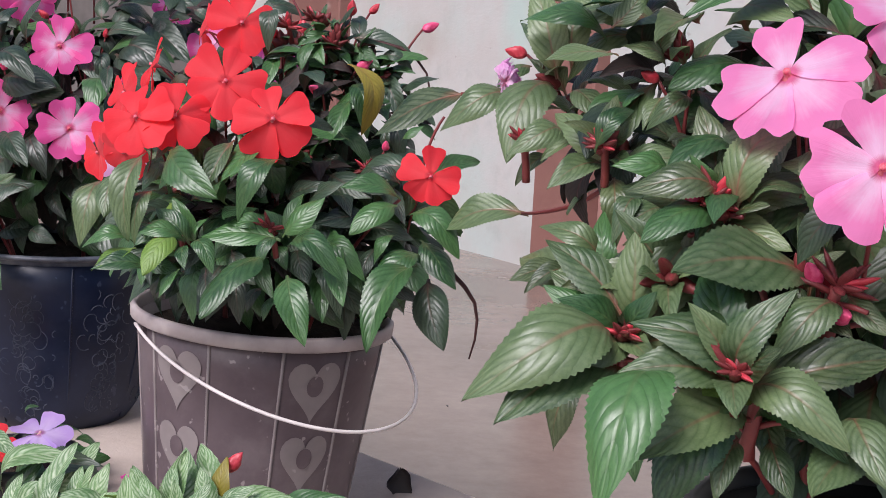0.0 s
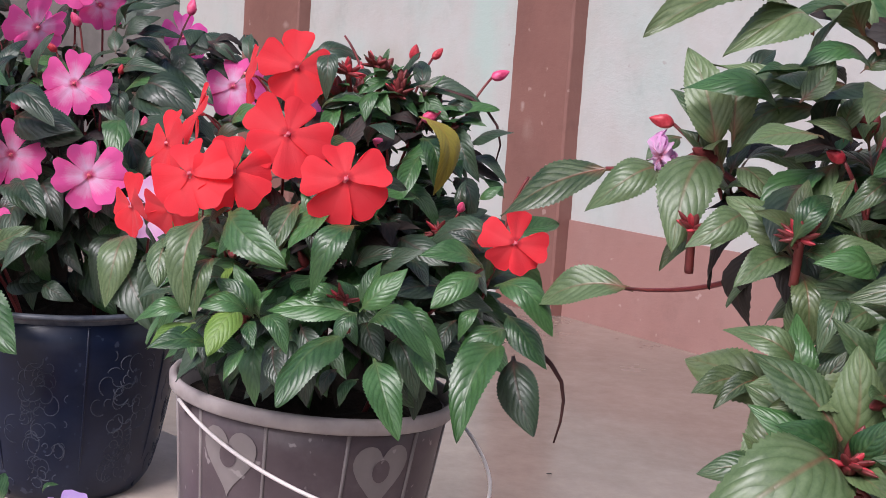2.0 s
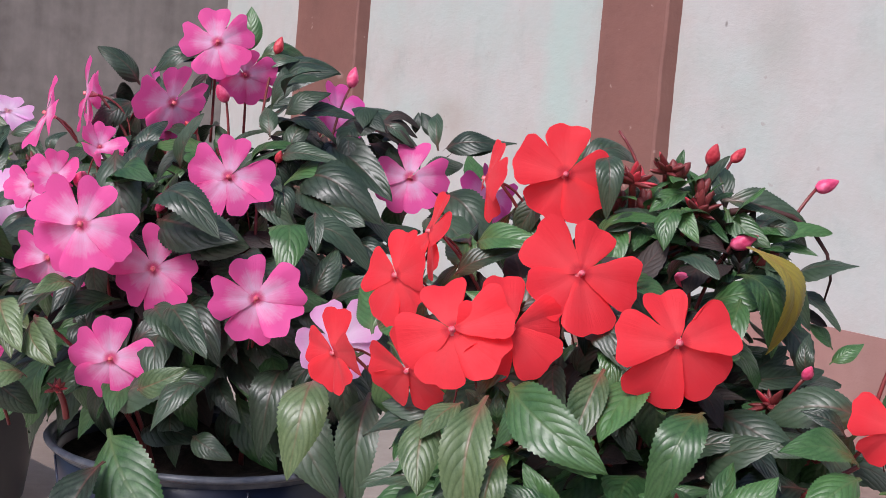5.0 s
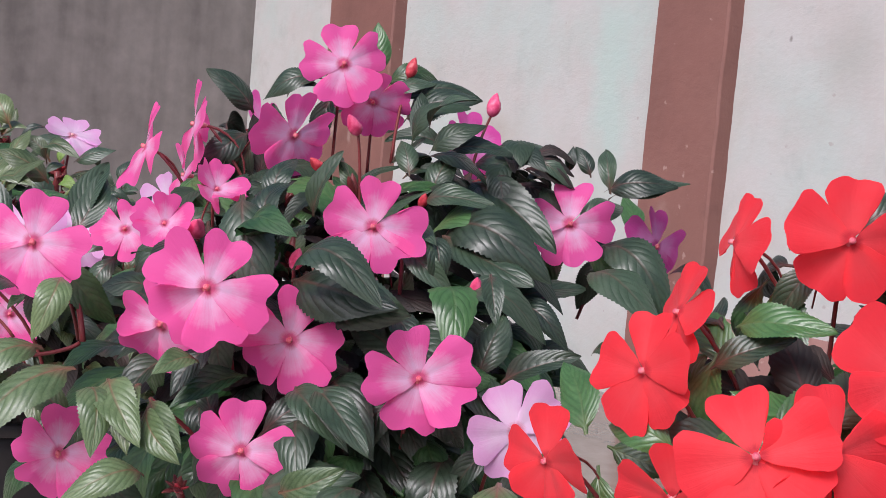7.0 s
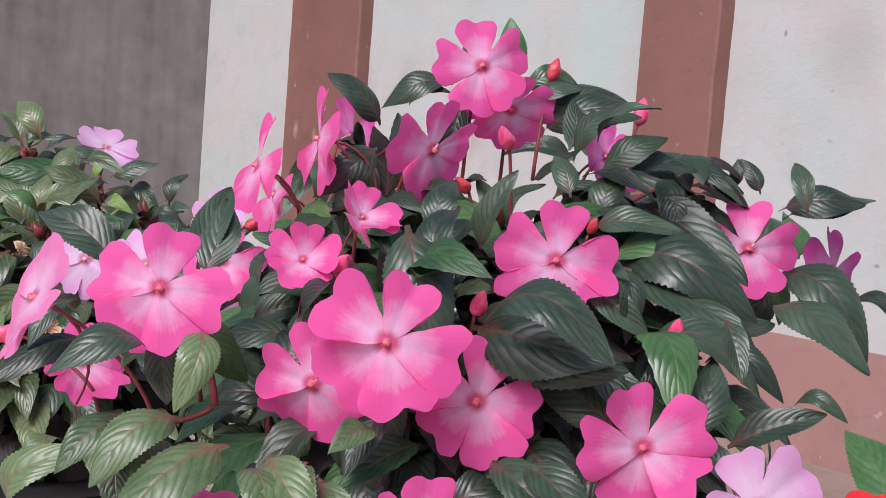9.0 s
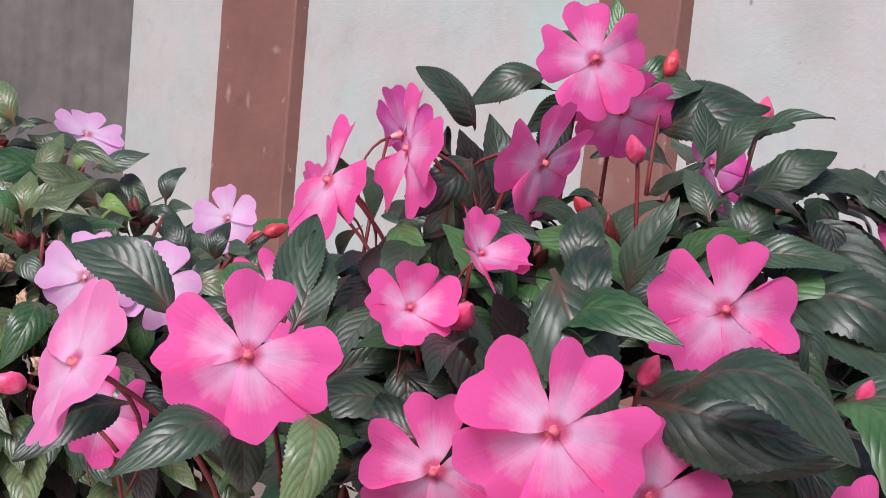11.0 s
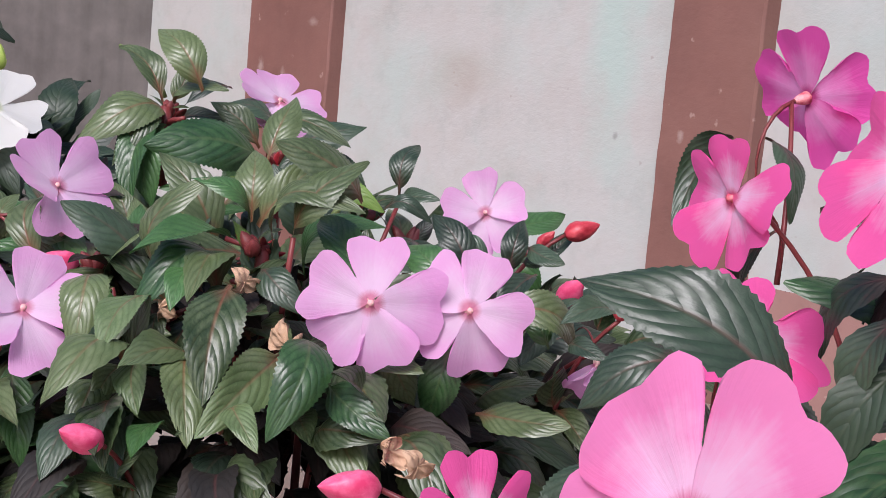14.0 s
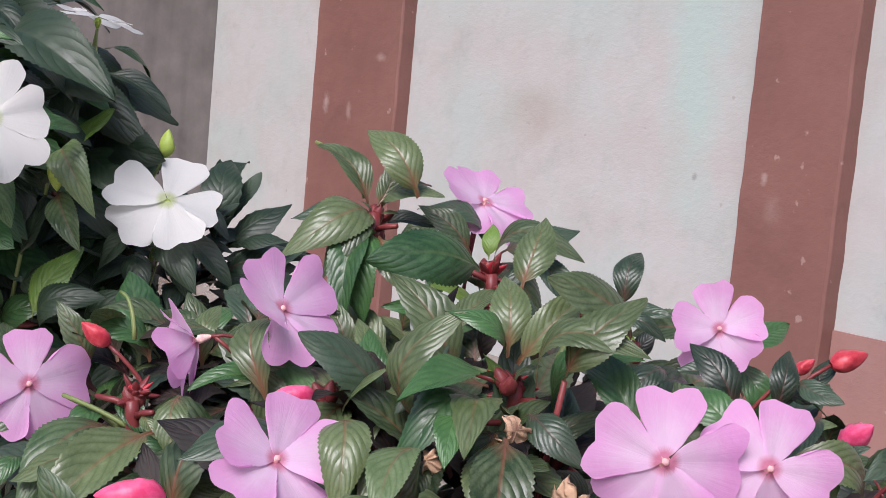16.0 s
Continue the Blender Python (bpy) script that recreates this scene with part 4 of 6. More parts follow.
red.leaf((-0.170, 1.092, 0.337), (-0.187, 1.095, 0.356))
red.leaf((-0.161, 1.060, 0.327), (-0.116, 1.024, 0.312))
red.leaf((-0.156, 1.007, 0.315), (-0.138, 0.971, 0.272), LEAF_GREEN)
red.leaf((-0.129, 1.068, 0.323), (-0.115, 1.032, 0.291))
red.leaf((-0.059, 1.104, 0.322), (-0.100, 1.083, 0.293))
red.leaf((-0.063, 1.083, 0.314), (-0.096, 1.028, 0.257))
red.leaf((-0.066, 1.108, 0.355), (-0.026, 1.081, 0.326))
red.leaf((-0.057, 1.115, 0.333), (-0.027, 1.090, 0.299))
red.leaf((-0.080, 1.097, 0.339), (-0.095, 1.085, 0.317))
red.leaf((-0.081, 1.110, 0.362), (-0.117, 1.089, 0.340))
red.leaf((-0.080, 1.120, 0.368), (-0.128, 1.104, 0.376))
red.leaf((-0.080, 1.141, 0.379), (-0.105, 1.144, 0.391), LEAF_DARK)
red.leaf((-0.079, 1.176, 0.414), (-0.061, 1.176, 0.427))
red.leaf((-0.087, 1.185, 0.403), (-0.090, 1.188, 0.429), LEAF_DARK)
red.leaf((-0.129, 1.195, 0.473), (-0.116, 1.183, 0.415), LEAF_YELLOW, 6, (0.5, -1, 0.2))
red.leaf((-0.098, 1.255, 0.466), (-0.076, 1.228, 0.424), LEAF_DARK)
red.leaf((-0.128, 1.260, 0.499), (-0.076, 1.255, 0.487), LEAF_DARK)
red.leaf((-0.105, 1.257, 0.482), (-0.075, 1.254, 0.473), LEAF_DARK)
red.leaf((-0.198, 1.241, 0.478), (-0.207, 1.219, 0.447))
red.leaf((-0.129, 1.189, 0.411), (-0.166, 1.172, 0.417))
red.leaf((-0.127, 1.214, 0.455), (-0.111, 1.188, 0.412))
red.leaf((-0.129, 1.203, 0.442), (-0.143, 1.179, 0.406))
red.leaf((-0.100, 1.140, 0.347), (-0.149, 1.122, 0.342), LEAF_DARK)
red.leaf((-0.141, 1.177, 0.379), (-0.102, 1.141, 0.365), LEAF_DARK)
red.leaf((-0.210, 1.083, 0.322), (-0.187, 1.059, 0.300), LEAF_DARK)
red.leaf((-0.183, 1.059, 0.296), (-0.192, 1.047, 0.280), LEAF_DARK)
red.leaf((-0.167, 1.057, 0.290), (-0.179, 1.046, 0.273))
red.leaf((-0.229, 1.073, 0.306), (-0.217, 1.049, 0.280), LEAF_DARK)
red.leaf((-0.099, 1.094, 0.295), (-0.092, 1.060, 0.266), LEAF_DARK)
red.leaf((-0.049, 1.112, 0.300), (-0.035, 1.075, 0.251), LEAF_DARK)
red.leaf((-0.207, 1.267, 0.518), (-0.207, 1.242, 0.482), LEAF_DARK)
red.leaf((-0.162, 1.240, 0.491), (-0.174, 1.219, 0.468))
red.leaf((-0.160, 1.240, 0.493), (-0.153, 1.218, 0.474))
red.leaf((-0.156, 1.251, 0.503), (-0.181, 1.241, 0.489))
red.leaf((-0.148, 1.262, 0.504), (-0.135, 1.262, 0.517), LEAF_DARK)
red.leaf((-0.128, 1.259, 0.494), (-0.104, 1.235, 0.474))
red.leaf((-0.185, 1.241, 0.484), (-0.210, 1.232, 0.475), LEAF_DARK)
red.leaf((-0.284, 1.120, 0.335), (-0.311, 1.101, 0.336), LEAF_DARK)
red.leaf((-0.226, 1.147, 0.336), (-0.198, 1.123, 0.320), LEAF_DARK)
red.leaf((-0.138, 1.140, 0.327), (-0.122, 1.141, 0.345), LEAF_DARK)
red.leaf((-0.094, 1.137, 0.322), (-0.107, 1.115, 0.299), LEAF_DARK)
red.leaf((-0.052, 1.255, 0.411), (-0.070, 1.257, 0.426))
red.leaf((-0.105, 1.205, 0.382), (-0.127, 1.184, 0.364))
red.leaf((-0.083, 1.183, 0.383), (-0.113, 1.161, 0.331))
red.leaf((-0.142, 1.141, 0.330), (-0.119, 1.097, 0.313))
red.leaf((-0.254, 1.132, 0.388), (-0.277, 1.111, 0.365))
red.leaf((-0.220, 1.132, 0.406), (-0.239, 1.108, 0.365), LEAF_DUSTY)
def withered_leaf(plant, points, r):
    """A thin, dark, drooping strap: a leaf that has rolled up along its length."""
    part("leaf", tube([Vector(q) for q in points], r, r * 0.25, LEAF_BRONZE, 6, "rolled_leaf"), plant.ob, None, "dark rolled-up drooping leaf")


withered_leaf(red, ((-0.047, 1.133, 0.314), (-0.032, 1.128, 0.308), (-0.019, 1.123, 0.296), (-0.010, 1.123, 0.283), (-0.007, 1.123, 0.268), (-0.008, 1.123, 0.251), (-0.012, 1.123, 0.234)), 0.0028)
withered_leaf(red, ((-0.127, 1.253, 0.493), (-0.106, 1.253, 0.497), (-0.087, 1.253, 0.493), (-0.072, 1.253, 0.484), (-0.062, 1.253, 0.471), (-0.058, 1.253, 0.455), (-0.061, 1.253, 0.440)), 0.0024)
red.heart(-0.181, 1.087, 0.341, 8, 0.016)
red.heart(-0.257, 1.091, 0.335, 6, 0.013)
red.heart(-0.109, 1.187, 0.384, 8, 0.016)
red.heart(-0.191, 1.251, 0.506, 9, 0.018)
red.heart(-0.168, 1.261, 0.514, 9, 0.018)
red.heart(-0.149, 1.248, 0.491, 9, 0.018)
red.whorl(-0.166, 1.274, 0.464, 8, 0.042, (0.1, -0.3, 1), mats=(LEAF_DARK,))
red.whorl(-0.128, 1.285, 0.478, 9, 0.038, (0.3, -0.2, 1), mats=(LEAF_DARK,))
red.whorl(-0.104, 1.254, 0.464, 8, 0.040, (0.6, -0.2, 0.8), mats=(LEAF_DARK,))
red.whorl(-0.081, 1.172, 0.356, 7, 0.055, (0.4, -0.6, 0.6), mats=(LEAF_DARK,))
red.whorl(-0.181, 1.130, 0.334, 6, 0.045, (0, -0.7, 0.7))
red.whorl(-0.252, 1.119, 0.325, 6, 0.045, (-0.1, -0.7, 0.7))
red.whorl(-0.271, 1.149, 0.367, 7, 0.045, (-0.3, -0.5, 0.8), mats=(LEAF_FRESH, LEAF_DUSTY))
for p in ((-0.179, 1.260, 0.494), (-0.145, 1.259, 0.504), (-0.162, 1.261, 0.514), (-0.197, 1.261, 0.493), (-0.118, 1.255, 0.482), (-0.159, 1.257, 0.476)):
    red.whorl(*p, 9, 0.036, (0.1, -0.2, 1), mats=(LEAF_GREEN, LEAF_DARK))
for i in range(12):
    w = i * 2.4
    r = 0.10 * math.sqrt((i + 0.5) / 12)
    red.whorl(-0.175 + r * math.cos(w), 1.248 + r * math.sin(w), 0.41 - 0.10 * i / 12, 7, 0.058, mats=(LEAF_DARK,))
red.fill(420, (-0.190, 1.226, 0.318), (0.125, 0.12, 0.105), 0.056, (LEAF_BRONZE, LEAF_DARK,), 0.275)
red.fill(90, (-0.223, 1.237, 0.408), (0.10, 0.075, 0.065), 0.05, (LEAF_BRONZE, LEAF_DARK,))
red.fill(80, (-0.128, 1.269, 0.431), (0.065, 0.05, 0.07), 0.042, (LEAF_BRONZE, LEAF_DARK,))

# ---- the pink impatiens in a dark blue pot ----
pink = Plant((-0.477, 1.535, 0.05), 0.228, (-0.486, 1.574, 0.329), LEAF_DARK, "pink impatiens in a dark blue plastic pot", seed=5)
scrolled_pot(pink, 0.129, 0.255, 0.66)
pink.flower(-0.470, 1.504, 0.475, 0.0372, K, -95, 8, 3)
pink.flower(-0.516, 1.448, 0.404, 0.0381, K, -100, -5, 10)
pink.flower(-0.434, 1.416, 0.391, 0.0372, K, -90, 10, -20)
pink.flower(-0.322, 1.616, 0.481, 0.0372, K, -95, 8, 5)
pink.flower(-0.567, 1.421, 0.436, 0.0418, K, -95, 8, 18)
pink.flower(-0.685, 1.463, 0.450, 0.0389, K, -85, 8, 12)
pink.flower(-0.612, 1.521, 0.463, 0.0263, K, -95, 25, 10, fold=25)
pink.flower(-0.581, 1.531, 0.488, 0.0263, K, -60, 40, 20, fold=35)
pink.flower(-0.505, 1.646, 0.587, 0.0363, K, -80, 15, -15)
pink.flower(-0.372, 1.412, 0.364, 0.0350, V, -90, 12, -25)
pink.flower(-0.538, 1.612, 0.531, 0.0390, K, -38, -12, -12, fold=10)
pink.flower(-0.606, 1.600, 0.532, 0.0360, K, -172, 4, 0, fold=4)
pink.flower(-0.248, 1.657, 0.467, 0.0355, G, -52, 0, 10)
pink.flower(-0.398, 1.741, 0.532, 0.0331, G, -60, 20, 0, fold=20)
pink.flower(-0.480, 1.666, 0.562, 0.0336, K, -90, -30, 0)
pink.flower(-0.602, 1.476, 0.402, 0.0372, K, -105, 0, 0)
pink.flower(-0.752, 1.492, 0.435, 0.0400, PETAL_ROSE, -158, 24, 24, fold=12)
pink.flower(-0.758, 1.681, 0.365, 0.0330, K, -60, 25, 0, fold=15)
pink.flower(-0.668, 1.671, 0.442, 0.0310, K, -85, 30, 10, False, 8)
pink.flower(-0.644, 1.615, 0.511, 0.0370, K, -160, 20, 15, fold=6)
pink.flower(-0.585, 1.830, 0.531, 0.0350, G, 22, 15, 0, fold=14)
pink.flower(-0.539, 1.418, 0.337, 0.0354, K, -90, 8, 0)
pink.flower(-0.648, 1.412, 0.328, 0.0336, K, -95, 15, 0)
pink.flower(-0.637, 1.771, 0.485, 0.0336, K, -165, 5, 0, fold=12)
pink.bud(-0.397, 1.505, 0.432, 0.020, BUD_PINK, (0, -0.5, 0.8))
pink.bud(-0.454, 1.671, 0.583, 0.018, BUD_RED, (0.3, 0, 0.9))
pink.bud(-0.488, 1.600, 0.535, 0.020, BUD_PINK, (-0.3, -0.4, 0.6))
pink.bud(-0.384, 1.696, 0.558, 0.022, BUD_PINK, (0.2, 0.1, 0.9))
pink.bud(-0.512, 1.599, 0.506, 0.016, BUD_RED, (-0.4, -0.3, 0.4))
pink.bud(-0.438, 1.573, 0.487, 0.014, BUD_RED, (0.2, -0.4, 0.6))
pink.bud(-0.519, 1.463, 0.447, 0.018, BUD_PINK, (0.2, -0.4, 0.7))
pink.bud(-0.591, 1.520, 0.458, 0.024, BUD_PINK, (0.1, -0.5, 0.3))
pink.collars((LEAF_GREEN,), -0.74)
pink.bud(-0.797, 1.663, 0.385, 0.024, BUD_PINK, (-0.9, -0.2, 0.1), True, False)
pink.withered(-0.788, 1.645, 0.399, 0.0058, DRY, 3)
pink.leaf((-0.669, 1.504, 0.459), (-0.656, 1.537, 0.501))
pink.leaf((-0.666, 1.494, 0.456), (-0.657, 1.526, 0.495))
pink.leaf((-0.666, 1.472, 0.430), (-0.624, 1.502, 0.475))
pink.leaf((-0.717, 1.527, 0.451), (-0.768, 1.553, 0.478))
pink.leaf((-0.692, 1.453, 0.419), (-0.734, 1.423, 0.408))
pink.leaf((-0.668, 1.452, 0.435), (-0.662, 1.418, 0.392), LEAF_DUSTY)
pink.leaf((-0.669, 1.428, 0.387), (-0.706, 1.398, 0.360), LEAF_DUSTY)
pink.leaf((-0.698, 1.460, 0.380), (-0.730, 1.439, 0.354), LEAF_DUSTY)
pink.leaf((-0.644, 1.405, 0.380), (-0.691, 1.366, 0.343), LEAF_DUSTY)
pink.leaf((-0.629, 1.414, 0.374), (-0.630, 1.371, 0.341), LEAF_DUSTY)
pink.leaf((-0.621, 1.413, 0.374), (-0.593, 1.369, 0.347), LEAF_DUSTY)
pink.leaf((-0.595, 1.411, 0.365), (-0.570, 1.378, 0.343), LEAF_DUSTY)
pink.leaf((-0.600, 1.433, 0.385), (-0.630, 1.414, 0.371))
pink.leaf((-0.564, 1.432, 0.398), (-0.584, 1.411, 0.368))
pink.leaf((-0.561, 1.449, 0.347), (-0.571, 1.471, 0.371))
pink.leaf((-0.516, 1.462, 0.439), (-0.450, 1.416, 0.433))
pink.leaf((-0.538, 1.464, 0.446), (-0.523, 1.442, 0.423))
pink.leaf((-0.533, 1.485, 0.455), (-0.525, 1.518, 0.501))
pink.leaf((-0.540, 1.495, 0.457), (-0.567, 1.531, 0.487))
pink.leaf((-0.533, 1.475, 0.457), (-0.512, 1.485, 0.474))
pink.leaf((-0.508, 1.416, 0.376), (-0.473, 1.372, 0.352))
pink.leaf((-0.433, 1.530, 0.467), (-0.425, 1.506, 0.429))
pink.leaf((-0.417, 1.549, 0.468), (-0.358, 1.502, 0.444))
pink.leaf((-0.434, 1.572, 0.491), (-0.385, 1.549, 0.493))
pink.leaf((-0.430, 1.592, 0.491), (-0.415, 1.615, 0.528))
pink.leaf((-0.397, 1.612, 0.503), (-0.337, 1.564, 0.462))
pink.leaf((-0.386, 1.652, 0.515), (-0.331, 1.617, 0.497))
pink.leaf((-0.303, 1.611, 0.441), (-0.256, 1.555, 0.413))
pink.leaf((-0.286, 1.645, 0.502), (-0.227, 1.642, 0.519))
pink.leaf((-0.304, 1.657, 0.518), (-0.316, 1.669, 0.540))
pink.leaf((-0.377, 1.693, 0.529), (-0.333, 1.670, 0.534))
pink.leaf((-0.374, 1.714, 0.532), (-0.352, 1.724, 0.551))
pink.leaf((-0.386, 1.694, 0.532), (-0.396, 1.697, 0.569))
pink.leaf((-0.376, 1.692, 0.525), (-0.348, 1.670, 0.522))
pink.leaf((-0.451, 1.679, 0.548), (-0.395, 1.657, 0.570))
pink.leaf((-0.490, 1.622, 0.552), (-0.464, 1.597, 0.526))
pink.leaf((-0.473, 1.651, 0.558), (-0.431, 1.638, 0.556))
pink.leaf((-0.463, 1.671, 0.568), (-0.431, 1.670, 0.579))
pink.leaf((-0.547, 1.676, 0.559), (-0.518, 1.665, 0.568))
pink.leaf((-0.503, 1.599, 0.512), (-0.524, 1.623, 0.541))
pink.leaf((-0.448, 1.595, 0.509), (-0.456, 1.618, 0.533))
pink.leaf((-0.459, 1.575, 0.511), (-0.499, 1.558, 0.507))
pink.leaf((-0.485, 1.618, 0.513), (-0.487, 1.640, 0.527))
pink.leaf((-0.394, 1.461, 0.386), (-0.378, 1.483, 0.427))
pink.leaf((-0.366, 1.532, 0.417), (-0.331, 1.498, 0.402))
pink.leaf((-0.378, 1.440, 0.389), (-0.333, 1.428, 0.411))
pink.leaf((-0.307, 1.537, 0.394), (-0.284, 1.515, 0.389))
pink.leaf((-0.574, 1.542, 0.499), (-0.556, 1.562, 0.514))
pink.leaf((-0.379, 1.416, 0.359), (-0.427, 1.400, 0.365), LEAF_GREEN)
pink.leaf((-0.611, 1.586, 0.516), (-0.587, 1.584, 0.506))
pink.leaf((-0.504, 1.578, 0.510), (-0.519, 1.558, 0.494))
pink.leaf((-0.581, 1.494, 0.403), (-0.552, 1.471, 0.388))
pink.leaf((-0.431, 1.547, 0.420), (-0.460, 1.527, 0.392))
pink.leaf((-0.394, 1.545, 0.423), (-0.413, 1.524, 0.395))
pink.leaf((-0.475, 1.506, 0.380), (-0.450, 1.482, 0.358))
pink.leaf((-0.367, 1.585, 0.450), (-0.391, 1.564, 0.420))
pink.leaf((-0.533, 1.511, 0.403), (-0.555, 1.514, 0.416))
pink.leaf((-0.531, 1.394, 0.285), (-0.475, 1.326, 0.233), LEAF_GREEN)
pink.leaf((-0.408, 1.472, 0.326), (-0.424, 1.427, 0.263))
pink.leaf((-0.404, 1.490, 0.298), (-0.362, 1.422, 0.238))
pink.leaf((-0.531, 1.363, 0.269), (-0.550, 1.308, 0.216))
pink.leaf((-0.509, 1.487, 0.441), (-0.442, 1.421, 0.429))
pink.leaf((-0.388, 1.465, 0.389), (-0.379, 1.488, 0.428))
pink.leaf((-0.486, 1.470, 0.370), (-0.457, 1.415, 0.337))
pink.leaf((-0.527, 1.436, 0.297), (-0.465, 1.394, 0.333))
pink.leaf((-0.519, 1.474, 0.270), (-0.467, 1.431, 0.273))
pink.leaf((-0.456, 1.490, 0.257), (-0.455, 1.493, 0.298))
pink.leaf((-0.301, 1.572, 0.510), (-0.304, 1.595, 0.540))
pink.leaf((-0.416, 1.574, 0.462), (-0.344, 1.519, 0.445))
pink.leaf((-0.447, 1.526, 0.461), (-0.411, 1.501, 0.432))
pink.leaf((-0.537, 1.512, 0.478), (-0.527, 1.535, 0.515))
pink.leaf((-0.556, 1.483, 0.487), (-0.534, 1.447, 0.426))
pink.leaf((-0.469, 1.636, 0.556), (-0.404, 1.614, 0.572))
pink.leaf((-0.384, 1.365, 0.339), (-0.396, 1.317, 0.281), LEAF_DUSTY)
pink.leaf((-0.464, 1.365, 0.329), (-0.493, 1.331, 0.305))
pink.leaf((-0.395, 1.419, 0.457), (-0.391, 1.396, 0.430))
pink.leaf((-0.431, 1.390, 0.371), (-0.456, 1.356, 0.348))
pink.leaf((-0.344, 1.324, 0.341), (-0.348, 1.295, 0.269))
pink.leaf((-0.473, 1.420, 0.281), (-0.442, 1.398, 0.271))
pink.leaf((-0.748, 1.570, 0.424), (-0.769, 1.550, 0.397))
pink.leaf((-0.704, 1.559, 0.400), (-0.681, 1.532, 0.379))
pink.leaf((-0.739, 1.566, 0.400), (-0.785, 1.540, 0.379))
pink.leaf((-0.714, 1.582, 0.404), (-0.691, 1.600, 0.423))
pink.leaf((-0.641, 1.570, 0.418), (-0.597, 1.584, 0.434))
pink.leaf((-0.505, 1.527, 0.439), (-0.466, 1.497, 0.427))
pink.leaf((-0.652, 1.677, 0.435), (-0.676, 1.703, 0.448))
pink.leaf((-0.593, 1.667, 0.443), (-0.572, 1.666, 0.469))
pink.leaf((-0.651, 1.420, 0.364), (-0.670, 1.360, 0.331), LEAF_DUSTY, 0, (-0.15, -0.9, 0.45))
pink.leaf((-0.634, 1.410, 0.367), (-0.621, 1.370, 0.338), LEAF_DUSTY, 3, (-0.15, -0.9, 0.45))
pink.leaf((-0.603, 1.410, 0.373), (-0.600, 1.370, 0.341), LEAF_OLIVE, 0, (-0.15, -0.9, 0.45))
pink.leaf((-0.594, 1.400, 0.362), (-0.569, 1.370, 0.338), LEAF_DUSTY, 0, (-0.15, -0.9, 0.45))
pink.leaf((-0.661, 1.440, 0.430), (-0.669, 1.410, 0.396), LEAF_DUSTY, 3, (-0.15, -0.9, 0.45))
pink.leaf((-0.495, 1.400, 0.381), (-0.461, 1.360, 0.354), LEAF_DARK, 0, (-0.15, -0.9, 0.45))
pink.leaf((-0.510, 1.380, 0.324), (-0.473, 1.360, 0.346), LEAF_DUSTY, 0, (-0.15, -0.9, 0.45))
pink.leaf((-0.594, 1.380, 0.326), (-0.634, 1.350, 0.316), LEAF_DUSTY, 3, (-0.15, -0.9, 0.45))
pink.leaf((-0.677, 1.440, 0.373), (-0.686, 1.400, 0.362), LEAF_OLIVE, 0, (-0.15, -0.9, 0.45))
pink.leaf((-0.650, 1.400, 0.337), (-0.665, 1.360, 0.318), LEAF_DUSTY, 0, (-0.15, -0.9, 0.45))
pink.leaf((-0.571, 1.420, 0.389), (-0.593, 1.390, 0.385), LEAF_DUSTY, 0, (-0.15, -0.9, 0.45))
pink.stalk((-0.654, 1.481, 0.385), (-0.673, 1.507, 0.435), 0.0022, 0.0016, 0.1, STEM_RED)
pink.stalk((-0.656, 1.481, 0.384), (-0.696, 1.464, 0.374), 0.0016, 0.0012, 0.1, STEM_RED)
pink.leaf((-0.699, 1.507, 0.408), (-0.706, 1.487, 0.401), LEAF_DUSTY)
pink.leaf((-0.750, 1.474, 0.323), (-0.712, 1.454, 0.366), LEAF_DUSTY)
pink.leaf((-0.735, 1.476, 0.362), (-0.753, 1.456, 0.344), LEAF_DUSTY)
pink.leaf((-0.655, 1.458, 0.334), (-0.693, 1.473, 0.359), LEAF_DUSTY)
pink.leaf((-0.392, 1.712, 0.516), (-0.328, 1.688, 0.536), LEAF_DARK)
pink.leaf((-0.392, 1.712, 0.516), (-0.354, 1.711, 0.548), LEAF_DARK)
pink.leaf((-0.388, 1.721, 0.518), (-0.385, 1.725, 0.563), LEAF_DARK)
pink.leaf((-0.399, 1.722, 0.517), (-0.429, 1.707, 0.544), LEAF_DARK)
pink.leaf((-0.466, 1.681, 0.561), (-0.426, 1.678, 0.571), LEAF_DARK)
pink.leaf((-0.449, 1.679, 0.552), (-0.393, 1.675, 0.569), LEAF_DARK)
pink.leaf((-0.483, 1.651, 0.551), (-0.457, 1.627, 0.527), LEAF_GREEN)
pink.leaf((-0.319, 1.666, 0.520), (-0.318, 1.667, 0.540), LEAF_DARK)
pink.leaf((-0.291, 1.642, 0.507), (-0.239, 1.629, 0.516), LEAF_DARK)
pink.leaf((-0.292, 1.639, 0.460), (-0.243, 1.591, 0.413), LEAF_DARK)
pink.leaf((-0.232, 1.653, 0.444), (-0.202, 1.629, 0.428), LEAF_DARK)
pink.stalk((-0.335, 1.629, 0.420), (-0.321, 1.641, 0.451), 0.0025, 0.0019, 0.1, STEM_RED)
pink.stalk((-0.407, 1.641, 0.497), (-0.373, 1.670, 0.514), 0.0018, 0.0014, 0.1, STEM_RED)
pink.heart(-0.575, 1.407, 0.313, 9, 0.012)
pink.leaf((-0.514, 1.425, 0.449), (-0.460, 1.379, 0.438), LEAF_DARK)
for i in range(16):
    w = i * 2.4 + 1
    k = (i + 0.5) / 16
    r = 0.135 * math.sqrt(k)
    pink.whorl(-0.500 + r * math.cos(w), 1.615 + r * math.sin(w), 0.49 - 0.17 * k, 7, 0.066, mats=(LEAF_DUSTY,))
